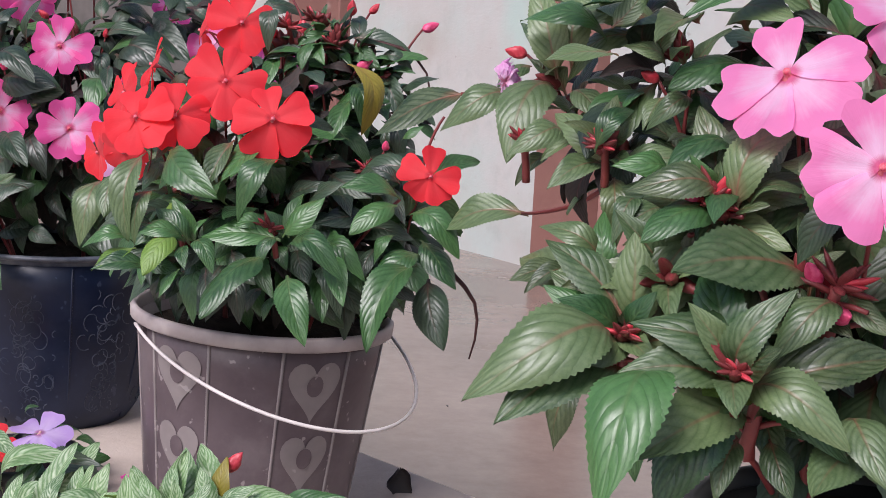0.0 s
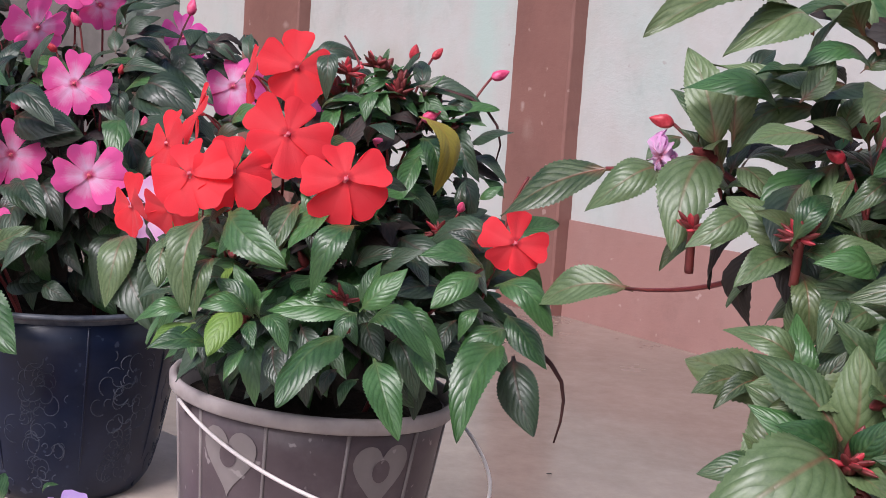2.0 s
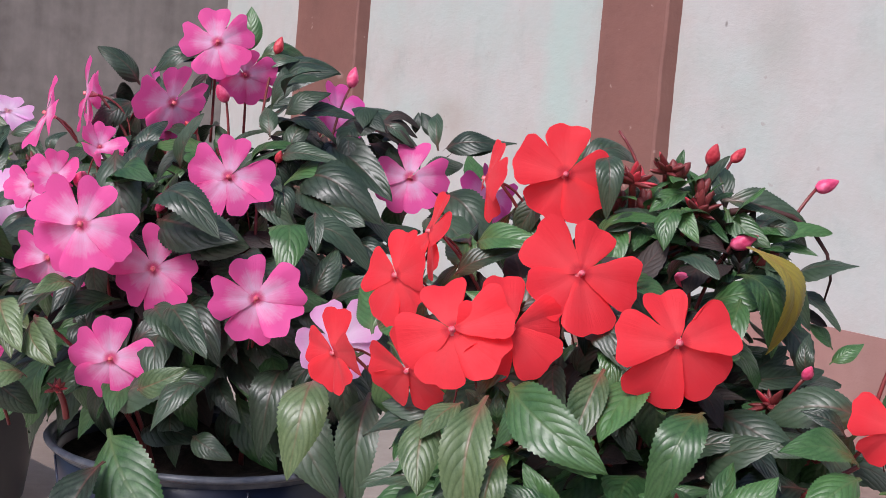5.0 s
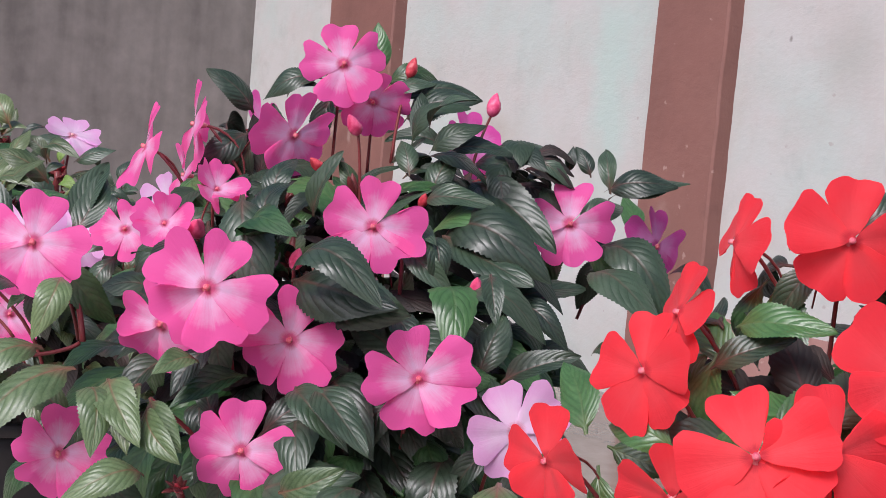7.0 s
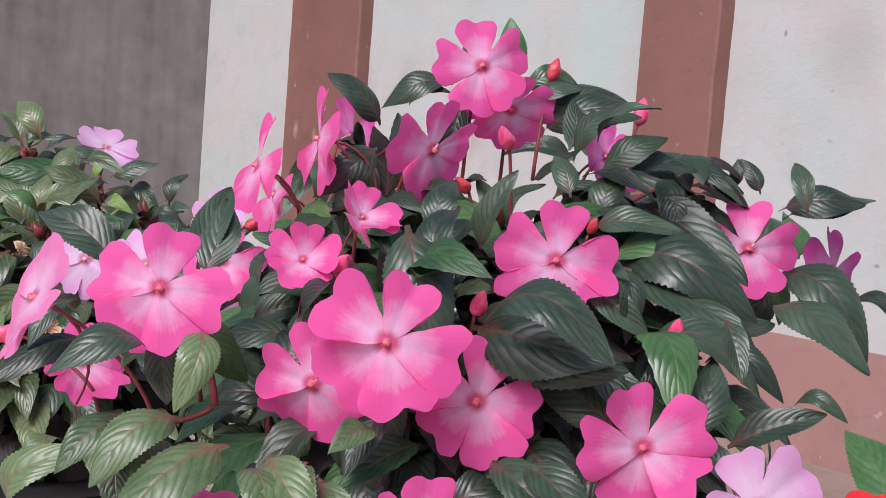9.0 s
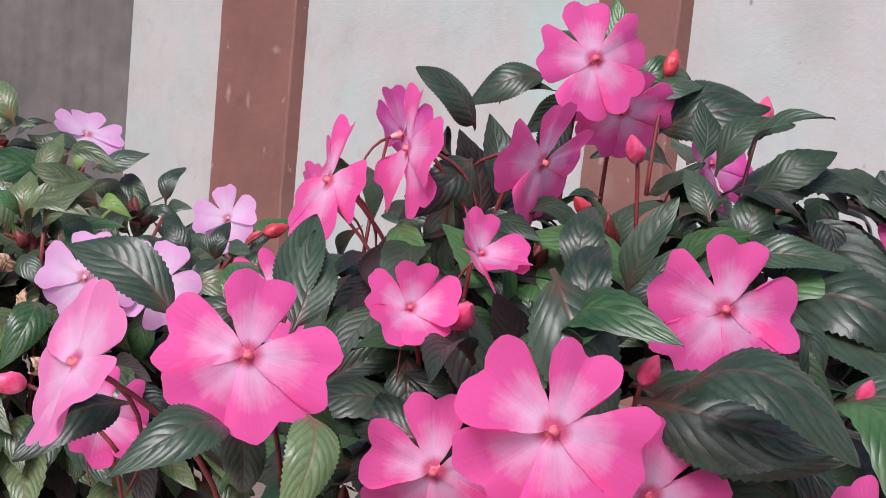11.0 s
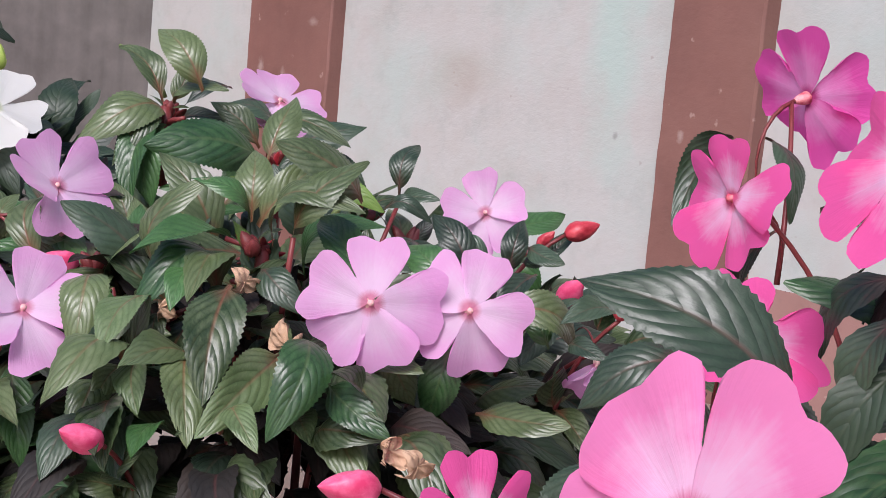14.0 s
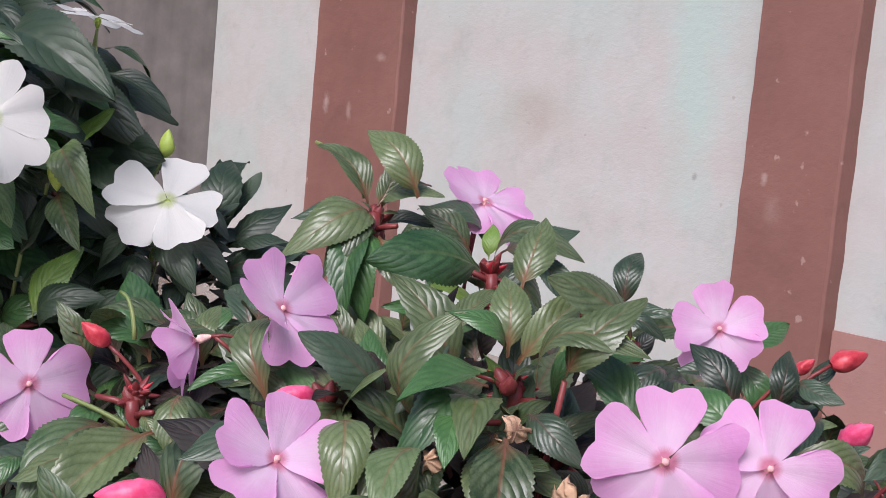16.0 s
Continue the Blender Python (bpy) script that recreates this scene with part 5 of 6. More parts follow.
# bronze and blackish leaves in these fills carry the crown's inner shade as colour
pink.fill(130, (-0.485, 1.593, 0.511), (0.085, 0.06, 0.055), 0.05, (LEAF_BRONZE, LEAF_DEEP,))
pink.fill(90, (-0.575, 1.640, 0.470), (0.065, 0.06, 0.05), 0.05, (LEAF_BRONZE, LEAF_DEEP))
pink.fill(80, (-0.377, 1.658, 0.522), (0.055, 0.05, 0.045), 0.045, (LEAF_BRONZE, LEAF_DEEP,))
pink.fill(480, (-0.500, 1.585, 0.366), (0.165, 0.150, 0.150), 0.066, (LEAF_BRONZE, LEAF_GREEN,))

# ---- the lilac impatiens ----
lilac = Plant((-0.840, 1.957, 0.05), 0.212, (-0.850, 1.981, 0.310), LEAF_OLIVE, "lilac impatiens in a black plastic pot", seed=7)
pot(lilac, 0.13, 0.238)
lilac.flower(-0.785, 1.827, 0.420, 0.0355, V, -95, 10, 5)
lilac.flower(-0.738, 1.829, 0.419, 0.0325, V, -95, 8, 20)
lilac.flower(-0.694, 2.022, 0.445, 0.0300, V, -112, 22, -14, fold=12)
lilac.flower(-0.820, 2.118, 0.498, 0.0340, V, -70, 62, 10, fold=10)
lilac.flower(-0.945, 1.978, 0.446, 0.0345, V, -38, 42, -10, fold=20)
lilac.flower(-1.075, 2.032, 0.388, 0.0345, V, -66, 14, 0, fold=14)
lilac.flower(-0.945, 1.872, 0.398, 0.0355, V, -62, 42, 24, fold=24)
lilac.flower(-0.984, 2.005, 0.424, 0.0310, V, -165, -15, 0, fold=38)
lilac.bud(-0.668, 1.930, 0.446, 0.022, BUD_RED, (0.9, 0, 0.3))
lilac.bud(-0.680, 1.884, 0.417, 0.024, BUD_PINK, (0.3, -0.6, 0.5))
lilac.bud(-0.653, 1.865, 0.412, 0.022, BUD_RED, (0.1, 0, 1))
lilac.bud(-0.678, 1.950, 0.437, 0.014, BUD_RED, (0.5, -0.3, 0.5))
lilac.bud(-1.032, 2.014, 0.416, 0.020, BUD_RED, (-0.7, -0.1, 0.6))
lilac.bud(-0.926, 1.935, 0.412, 0.022, BUD_PINK, (-0.8, -0.3, 0.2))
lilac.bud(-0.990, 1.860, 0.383, 0.032, BUD_PINK, (-0.9, -0.2, 0.1))
lilac.bud(-0.899, 1.790, 0.359, 0.024, BUD_PINK, (-0.5, -0.4, 0.3))
lilac.collars((LEAF_GREEN,))
lilac.leaf((-0.893, 2.089, 0.485), (-0.945, 2.055, 0.463))
lilac.leaf((-0.895, 2.110, 0.485), (-0.938, 2.116, 0.480), LEAF_DARK)
lilac.leaf((-0.895, 2.080, 0.481), (-0.920, 2.050, 0.454))
lilac.leaf((-0.895, 2.069, 0.479), (-0.908, 2.036, 0.432), LEAF_GREEN)
lilac.leaf((-0.891, 2.069, 0.479), (-0.895, 2.043, 0.432), LEAF_GREEN)
lilac.leaf((-0.887, 2.068, 0.477), (-0.866, 2.041, 0.449))
lilac.leaf((-0.896, 2.091, 0.495), (-0.925, 2.119, 0.526))
lilac.leaf((-0.888, 2.090, 0.496), (-0.878, 2.101, 0.525))
lilac.leaf((-0.885, 2.080, 0.495), (-0.854, 2.056, 0.506))
lilac.leaf((-0.882, 2.097, 0.484), (-0.853, 2.083, 0.485), LEAF_DARK)
lilac.leaf((-0.836, 2.038, 0.467), (-0.900, 2.010, 0.472), LEAF_GREEN)
lilac.leaf((-0.834, 2.078, 0.472), (-0.865, 2.086, 0.497))
lilac.leaf((-0.823, 2.036, 0.470), (-0.782, 2.001, 0.480))
lilac.leaf((-0.808, 2.094, 0.472), (-0.764, 2.089, 0.489), LEAF_DARK)
lilac.leaf((-0.784, 2.109, 0.466), (-0.758, 2.082, 0.437), LEAF_DARK)
lilac.leaf((-0.821, 2.076, 0.470), (-0.818, 2.088, 0.489), LEAF_FRESH)
lilac.leaf((-0.839, 1.908, 0.446), (-0.839, 1.932, 0.479))
lilac.leaf((-0.834, 1.898, 0.445), (-0.803, 1.906, 0.479))
lilac.leaf((-0.826, 1.885, 0.437), (-0.787, 1.852, 0.458))
lilac.leaf((-0.842, 1.908, 0.447), (-0.871, 1.906, 0.464), LEAF_GREEN)
lilac.leaf((-0.849, 1.889, 0.436), (-0.896, 1.856, 0.431), LEAF_GREEN)
lilac.leaf((-0.854, 1.979, 0.442), (-0.830, 1.998, 0.462))
lilac.leaf((-0.855, 2.018, 0.436), (-0.890, 2.006, 0.448), LEAF_GREEN)
lilac.leaf((-0.832, 1.875, 0.424), (-0.812, 1.850, 0.408), LEAF_DARK)
lilac.leaf((-0.849, 1.866, 0.415), (-0.852, 1.824, 0.384))
lilac.leaf((-0.857, 1.899, 0.421), (-0.895, 1.862, 0.397), LEAF_GREEN)
lilac.leaf((-0.863, 1.938, 0.423), (-0.888, 1.922, 0.410), LEAF_DARK)
lilac.leaf((-0.882, 1.880, 0.404), (-0.908, 1.852, 0.381))
lilac.leaf((-0.880, 1.879, 0.398), (-0.883, 1.858, 0.376))
lilac.leaf((-0.893, 1.942, 0.408), (-0.936, 1.933, 0.445), LEAF_DARK)
lilac.leaf((-0.891, 1.961, 0.406), (-0.898, 1.976, 0.441), LEAF_GREEN)
lilac.leaf((-0.892, 1.981, 0.407), (-0.903, 1.997, 0.442))
lilac.leaf((-0.910, 1.944, 0.406), (-0.934, 1.906, 0.382))
lilac.leaf((-0.908, 1.924, 0.401), (-0.920, 1.893, 0.370), LEAF_GREEN)
lilac.leaf((-1.017, 1.990, 0.396), (-1.047, 2.008, 0.428))
lilac.leaf((-1.021, 1.990, 0.393), (-1.059, 1.970, 0.422), LEAF_GREEN)
lilac.leaf((-1.008, 1.989, 0.402), (-0.990, 2.012, 0.449))
lilac.leaf((-1.009, 1.978, 0.388), (-1.000, 1.966, 0.379))
lilac.leaf((-1.005, 1.948, 0.385), (-1.051, 1.901, 0.353))
lilac.leaf((-0.991, 1.967, 0.400), (-0.990, 1.944, 0.373))
lilac.leaf((-1.018, 1.978, 0.369), (-0.989, 1.962, 0.363), LEAF_GREEN)
lilac.leaf((-0.947, 1.989, 0.402), (-0.988, 1.977, 0.403), LEAF_GREEN)
lilac.leaf((-0.745, 2.042, 0.452), (-0.732, 2.063, 0.481), LEAF_DARK)
lilac.leaf((-0.744, 2.042, 0.447), (-0.724, 2.018, 0.452), LEAF_DARK)
lilac.leaf((-0.755, 2.022, 0.443), (-0.729, 2.009, 0.438), LEAF_DARK)
lilac.leaf((-0.788, 1.970, 0.452), (-0.766, 1.946, 0.449), LEAF_FRESH)
lilac.leaf((-0.723, 1.916, 0.423), (-0.742, 1.933, 0.452), LEAF_DARK)
lilac.leaf((-0.702, 1.913, 0.425), (-0.693, 1.925, 0.453), LEAF_DARK)
lilac.leaf((-0.692, 1.913, 0.440), (-0.677, 1.891, 0.435), LEAF_DARK)
lilac.leaf((-0.661, 1.846, 0.418), (-0.693, 1.832, 0.414), LEAF_DARK)
lilac.leaf((-0.697, 1.874, 0.430), (-0.721, 1.855, 0.411), LEAF_DARK)
lilac.leaf((-0.801, 1.885, 0.378), (-0.820, 1.870, 0.401), LEAF_DARK)
lilac.leaf((-0.823, 1.850, 0.390), (-0.809, 1.827, 0.388))
lilac.leaf((-0.916, 1.942, 0.377), (-0.940, 1.928, 0.393))
lilac.leaf((-0.973, 1.950, 0.368), (-0.967, 1.971, 0.386))
lilac.leaf((-0.962, 1.927, 0.354), (-0.939, 1.916, 0.377))
lilac.leaf((-0.999, 1.934, 0.364), (-0.963, 1.910, 0.371))
lilac.leaf((-0.804, 2.033, 0.467), (-0.825, 2.016, 0.458), LEAF_DARK)
lilac.leaf((-0.872, 2.040, 0.430), (-0.855, 2.039, 0.452))
lilac.leaf((-0.871, 2.054, 0.506), (-0.899, 2.078, 0.539))
lilac.leaf((-0.832, 1.922, 0.476), (-0.819, 1.944, 0.508))
lilac.leaf((-0.788, 1.889, 0.461), (-0.831, 1.875, 0.488))
lilac.leaf((-0.818, 1.871, 0.444), (-0.786, 1.871, 0.482))
lilac.leaf((-0.702, 1.931, 0.403), (-0.721, 1.911, 0.378), LEAF_DARK)
lilac.leaf((-0.674, 1.906, 0.400), (-0.696, 1.888, 0.381), LEAF_DARK)
lilac.leaf((-0.707, 1.974, 0.427), (-0.735, 1.979, 0.427), LEAF_DARK)
lilac.leaf((-0.744, 1.960, 0.430), (-0.768, 1.943, 0.417), LEAF_DARK)
lilac.leaf((-0.687, 1.830, 0.405), (-0.675, 1.807, 0.403), LEAF_DARK)
lilac.leaf((-1.026, 1.982, 0.376), (-1.062, 1.934, 0.351), LEAF_DUSTY)
lilac.leaf((-1.065, 2.033, 0.409), (-1.028, 1.985, 0.394), LEAF_OLIVE)
lilac.leaf((-1.009, 2.003, 0.404), (-0.993, 2.016, 0.447), LEAF_DUSTY)
lilac.leaf((-1.050, 2.032, 0.423), (-1.022, 2.005, 0.403), LEAF_DUSTY)
lilac.leaf((-1.022, 2.004, 0.391), (-1.004, 1.979, 0.372), LEAF_GREEN)
lilac.leaf((-0.991, 1.989, 0.394), (-0.988, 1.966, 0.369), LEAF_GREEN)
lilac.leaf((-0.986, 2.020, 0.406), (-0.955, 1.984, 0.400), LEAF_OLIVE)
lilac.leaf((-0.975, 2.006, 0.385), (-0.997, 2.012, 0.406), LEAF_GREEN)
lilac.leaf((-1.002, 1.989, 0.372), (-1.015, 1.970, 0.367), LEAF_DUSTY)
lilac.leaf((-1.083, 2.008, 0.343), (-1.100, 2.013, 0.362), LEAF_GREEN)
lilac.leaf((-1.069, 1.987, 0.359), (-1.082, 1.967, 0.346), LEAF_GREEN)
lilac.leaf((-0.899, 1.941, 0.363), (-0.889, 1.963, 0.395), LEAF_DUSTY)
lilac.leaf((-0.884, 1.941, 0.384), (-0.906, 1.922, 0.366), LEAF_GREEN)
lilac.leaf((-0.843, 1.897, 0.408), (-0.852, 1.855, 0.385), LEAF_DUSTY)
lilac.leaf((-0.806, 1.933, 0.415), (-0.768, 1.920, 0.444), LEAF_GREEN)
lilac.leaf((-0.841, 1.949, 0.420), (-0.887, 1.925, 0.418), LEAF_OLIVE)
lilac.leaf((-0.824, 1.914, 0.410), (-0.809, 1.881, 0.404), LEAF_DARK)
lilac.leaf((-0.868, 2.003, 0.415), (-0.838, 2.011, 0.438), LEAF_GREEN)
lilac.leaf((-0.849, 1.845, 0.418), (-0.858, 1.800, 0.374), LEAF_OLIVE, 0, (-0.15, -0.9, 0.45))
lilac.leaf((-0.826, 1.830, 0.391), (-0.860, 1.790, 0.363), LEAF_DUSTY, 0, (-0.15, -0.9, 0.45))
lilac.leaf((-0.815, 1.825, 0.399), (-0.830, 1.785, 0.364), LEAF_GREEN, 3, (-0.15, -0.9, 0.45))
lilac.leaf((-0.867, 1.830, 0.390), (-0.863, 1.790, 0.359), LEAF_OLIVE, 0, (-0.15, -0.9, 0.45))
lilac.leaf((-0.885, 1.860, 0.409), (-0.904, 1.820, 0.391), LEAF_DUSTY, 0, (-0.15, -0.9, 0.45))
lilac.leaf((-0.864, 1.870, 0.424), (-0.875, 1.840, 0.408), LEAF_GREEN, 0, (-0.15, -0.9, 0.45))
lilac.leaf((-0.914, 1.890, 0.411), (-0.918, 1.850, 0.381), LEAF_OLIVE, 3, (-0.15, -0.9, 0.45))
lilac.leaf((-0.885, 1.845, 0.385), (-0.885, 1.810, 0.366), LEAF_DUSTY, 0, (-0.15, -0.9, 0.45))
lilac.leaf((-0.800, 1.820, 0.381), (-0.775, 1.790, 0.366), LEAF_GREEN, 0, (-0.15, -0.9, 0.45))
lilac.leaf((-0.896, 1.860, 0.375), (-0.907, 1.830, 0.364), LEAF_OLIVE, 0, (-0.15, -0.9, 0.45))
lilac.leaf((-0.845, 1.800, 0.374), (-0.834, 1.770, 0.364), LEAF_DUSTY, 0, (-0.15, -0.9, 0.45))
lilac.leaf((-0.874, 1.820, 0.359), (-0.886, 1.790, 0.353), LEAF_GREEN, 0, (-0.15, -0.9, 0.45))
lilac.leaf((-0.908, 1.860, 0.364), (-0.916, 1.820, 0.349), LEAF_OLIVE, 3, (-0.15, -0.9, 0.45))
lilac.leaf((-0.936, 1.900, 0.356), (-0.949, 1.860, 0.337), LEAF_DUSTY, 0, (-0.15, -0.9, 0.45))
lilac.leaf((-0.959, 1.920, 0.338), (-0.970, 1.890, 0.320), LEAF_GREEN, 0, (-0.15, -0.9, 0.45))
lilac.stalk((-1.017, 1.991, 0.378), (-1.053, 2.008, 0.389), 0.0016, 0.0012, 0.15, STEM_GREEN)
lilac.stalk((-1.022, 2.002, 0.374), (-1.051, 2.018, 0.385), 0.0015, 0.0011, 0.1, STEM_GREEN)
lilac.stalk((-1.019, 2.017, 0.419), (-1.029, 2.031, 0.442), 0.0014, 0.0010, 0.5, STEM_GREEN)
lilac.stalk((-0.800, 1.974, 0.425), (-0.778, 1.994, 0.454), 0.0022, 0.0016, 0.2, STEM_GREEN)
lilac.stalk((-0.929, 1.991, 0.406), (-0.954, 2.016, 0.416), 0.0016, 0.0012, 0.2, STEM_GREEN)
lilac.stalk((-0.929, 1.896, 0.372), (-0.943, 1.909, 0.384), 0.0016, 0.0012, 0.2, STEM_GREEN)
lilac.stalk((-0.894, 2.118, 0.496), (-0.926, 2.137, 0.527), 0.0016, 0.0012, 0.3, STEM_GREEN)
lilac.stalk((-0.884, 2.102, 0.459), (-0.889, 2.107, 0.493), 0.0048, 0.0036, 0.1, STEM_RED)
lilac.stalk((-0.817, 2.081, 0.447), (-0.820, 2.083, 0.467), 0.0046, 0.0034, 0.1, STEM_RED)
lilac.stalk((-0.828, 1.930, 0.407), (-0.832, 1.933, 0.430), 0.0055, 0.0041, 0.1, STEM_RED)
lilac.stalk((-0.888, 1.954, 0.399), (-0.907, 1.968, 0.408), 0.003, 0.0023, 0.1, STEM_RED)
lilac.stalk((-1.016, 1.993, 0.391), (-1.018, 1.994, 0.397), 0.004, 0.0030, 0.1, STEM_RED)
lilac.stalk((-0.997, 1.989, 0.381), (-0.992, 1.989, 0.394), 0.003, 0.0023, 0.1, STEM_RED)
lilac.leaf((-0.693, 1.917, 0.431), (-0.677, 1.905, 0.439), LEAF_DARK)
lilac.leaf((-0.695, 1.896, 0.421), (-0.712, 1.876, 0.404), LEAF_GREEN)
lilac.leaf((-0.689, 1.873, 0.407), (-0.676, 1.862, 0.422), LEAF_DARK)
lilac.leaf((-0.690, 1.862, 0.397), (-0.702, 1.876, 0.415), LEAF_GREEN)
lilac.leaf((-0.676, 1.935, 0.430), (-0.658, 1.944, 0.447), LEAF_DARK)
lilac.leaf((-0.706, 1.949, 0.424), (-0.727, 1.964, 0.437), LEAF_DARK)
lilac.leaf((-0.853, 2.133, 0.505), (-0.881, 2.126, 0.492), LEAF_DARK)
lilac.leaf((-0.822, 2.105, 0.479), (-0.863, 2.103, 0.493), LEAF_DARK)
for p, axis, long in (((-0.891, 2.074, 0.492), (0.05, 0, 1), 0.05), ((-0.832, 1.912, 0.432), (0, -0.1, 1), 0.05), ((-0.821, 2.064, 0.462), (0, 0, 1), 0.045), ((-1.015, 1.985, 0.394), (-0.1, 0, 1), 0.04), ((-0.890, 1.948, 0.408), (-0.3, 0, 1), 0.05)):
    lilac.shoot(*p, axis, long, 0.0048)
lilac.heart(-0.889, 2.095, 0.482, 10, 0.018)
lilac.heart(-0.821, 2.072, 0.459, 9, 0.016)
lilac.heart(-0.832, 1.922, 0.424, 12, 0.020)
lilac.heart(-1.015, 1.993, 0.394, 9, 0.016)
lilac.heart(-0.890, 1.955, 0.406, 8, 0.014)
lilac.flower(-0.663, 1.864, 0.390, 0.0228, V, -95, -60, 0, fold=50)
lilac.withered(-0.822, 1.826, 0.398, 0.0110, DRY, 1)
lilac.withered(-0.824, 1.824, 0.384, 0.0090, DRY, 4, 3)
lilac.withered(-0.880, 1.859, 0.406, 0.0072, DRY, 2)
lilac.withered(-0.842, 1.860, 0.421, 0.0072, DRY, 3)
lilac.withered(-0.940, 1.988, 0.422, 0.0072, DRY, 4)
lilac.withered(-0.857, 1.960, 0.434, 0.0064, DRY, 5)
lilac.withered(-1.026, 1.936, 0.347, 0.0096, DRY, 6)
lilac.withered(-0.787, 1.712, 0.384, 0.0064, DRY, 7)
for p in ((-0.891, 2.078, 0.489), (-0.837, 1.907, 0.431), (-0.822, 2.085, 0.459), (-0.919, 1.950, 0.409), (-1.014, 1.988, 0.391)):
    lilac.whorl(*p, 5, 0.035, (0, -0.2, 1), mats=(LEAF_FRESH,))
for i in range(16):
    w = i * 2.4 + 2
    k = (i + 0.5) / 16
    r = 0.15 * math.sqrt(k)
    lilac.whorl(-0.85 + r * math.cos(w), 2.00 + r * math.sin(w), 0.42 - 0.12 * k, 7, 0.066, mats=(LEAF_GREEN, LEAF_DARK))
lilac.whorl(-0.768, 2.050, 0.436, 8, 0.062, (0.2, -0.3, 1), mats=(LEAF_DARK, LEAF_OLIVE))
lilac.whorl(-0.735, 2.055, 0.418, 7, 0.058, (0.3, -0.3, 1), mats=(LEAF_DARK,))
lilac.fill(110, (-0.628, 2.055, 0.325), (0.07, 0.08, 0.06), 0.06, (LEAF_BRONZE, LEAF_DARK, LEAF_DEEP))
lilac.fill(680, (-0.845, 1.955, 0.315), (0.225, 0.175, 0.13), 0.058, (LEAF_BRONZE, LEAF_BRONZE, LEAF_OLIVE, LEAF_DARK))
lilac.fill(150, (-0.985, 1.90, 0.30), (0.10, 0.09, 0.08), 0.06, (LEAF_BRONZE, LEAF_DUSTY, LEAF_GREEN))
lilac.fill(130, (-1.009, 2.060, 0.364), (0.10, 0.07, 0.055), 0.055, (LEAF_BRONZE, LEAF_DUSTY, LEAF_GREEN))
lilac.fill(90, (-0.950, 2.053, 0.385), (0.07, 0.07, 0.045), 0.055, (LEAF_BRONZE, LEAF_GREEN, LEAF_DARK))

# ---- the white impatiens ----
white = Plant((-1.165, 2.343, 0.05), 0.212, (-1.167, 2.357, 0.357), LEAF_DEEP, "white impatiens in a black plastic pot", STEM_GREEN, seed=9)
pot(white, 0.13, 0.238)
white.flower(-1.020, 2.239, 0.472, 0.0420, W, -90, 48, 12)
white.flower(-1.118, 2.126, 0.525, 0.0375, W, -80, 15, 0)
white.flower(-1.082, 2.306, 0.594, 0.0330, W, -70, 78, 160)
white.bud(-1.027, 2.294, 0.500, 0.022, BUD_GREEN, (0.1, 0, 1))
white.bud(-1.092, 2.216, 0.500, 0.026, BUD_GREEN, (0, 0, -1))
white.collars((LEAF_GREEN,))
white.leaf((-1.136, 2.280, 0.572), (-1.054, 2.194, 0.538))
white.leaf((-1.144, 2.329, 0.562), (-1.091, 2.270, 0.549))
white.leaf((-1.077, 2.313, 0.520), (-1.024, 2.253, 0.500))
white.leaf((-1.093, 2.265, 0.506), (-1.102, 2.291, 0.552))
white.leaf((-1.091, 2.265, 0.505), (-1.060, 2.244, 0.533), LEAF_FRESH)
white.leaf((-1.088, 2.234, 0.497), (-1.062, 2.187, 0.463), LEAF_DUSTY)
white.leaf((-1.092, 2.232, 0.472), (-1.071, 2.196, 0.439), LEAF_DUSTY)
white.leaf((-1.114, 2.230, 0.432), (-1.102, 2.243, 0.470))
white.leaf((-1.081, 2.291, 0.500), (-1.033, 2.252, 0.477))
white.leaf((-1.099, 2.204, 0.393), (-1.072, 2.215, 0.440), LEAF_FRESH)
white.leaf((-1.093, 2.203, 0.388), (-1.051, 2.179, 0.413))
white.leaf((-1.067, 2.218, 0.388), (-1.026, 2.195, 0.413))
white.leaf((-1.039, 2.248, 0.433), (-1.030, 2.214, 0.410))
white.leaf((-1.021, 2.265, 0.436), (-0.995, 2.219, 0.412))
white.leaf((-0.999, 2.293, 0.452), (-0.976, 2.268, 0.444))
white.leaf((-0.986, 2.318, 0.438), (-0.971, 2.319, 0.468))
white.leaf((-1.131, 2.293, 0.524), (-1.101, 2.271, 0.541))
white.leaf((-1.090, 2.255, 0.423), (-1.062, 2.234, 0.444))
white.leaf((-1.112, 2.227, 0.409), (-1.083, 2.205, 0.426))
white.leaf((-1.059, 2.272, 0.449), (-1.023, 2.246, 0.438))
white.leaf((-1.119, 2.305, 0.581), (-1.058, 2.230, 0.539), LEAF_DEEP)
white.leaf((-1.156, 2.332, 0.591), (-1.088, 2.279, 0.574), LEAF_DEEP)
white.leaf((-1.137, 2.318, 0.584), (-1.097, 2.268, 0.555), LEAF_DEEP)
white.leaf((-1.162, 2.301, 0.580), (-1.115, 2.261, 0.557), LEAF_DEEP)
white.leaf((-1.168, 2.354, 0.590), (-1.119, 2.326, 0.591), LEAF_DEEP)
white.leaf((-1.097, 2.307, 0.543), (-1.066, 2.271, 0.530), LEAF_GREEN)
white.leaf((-1.090, 2.334, 0.522), (-1.036, 2.273, 0.504), LEAF_DEEP)
white.leaf((-1.086, 2.303, 0.515), (-1.058, 2.290, 0.531), LEAF_GREEN)
white.leaf((-1.133, 2.265, 0.480), (-1.110, 2.230, 0.473), LEAF_DEEP)
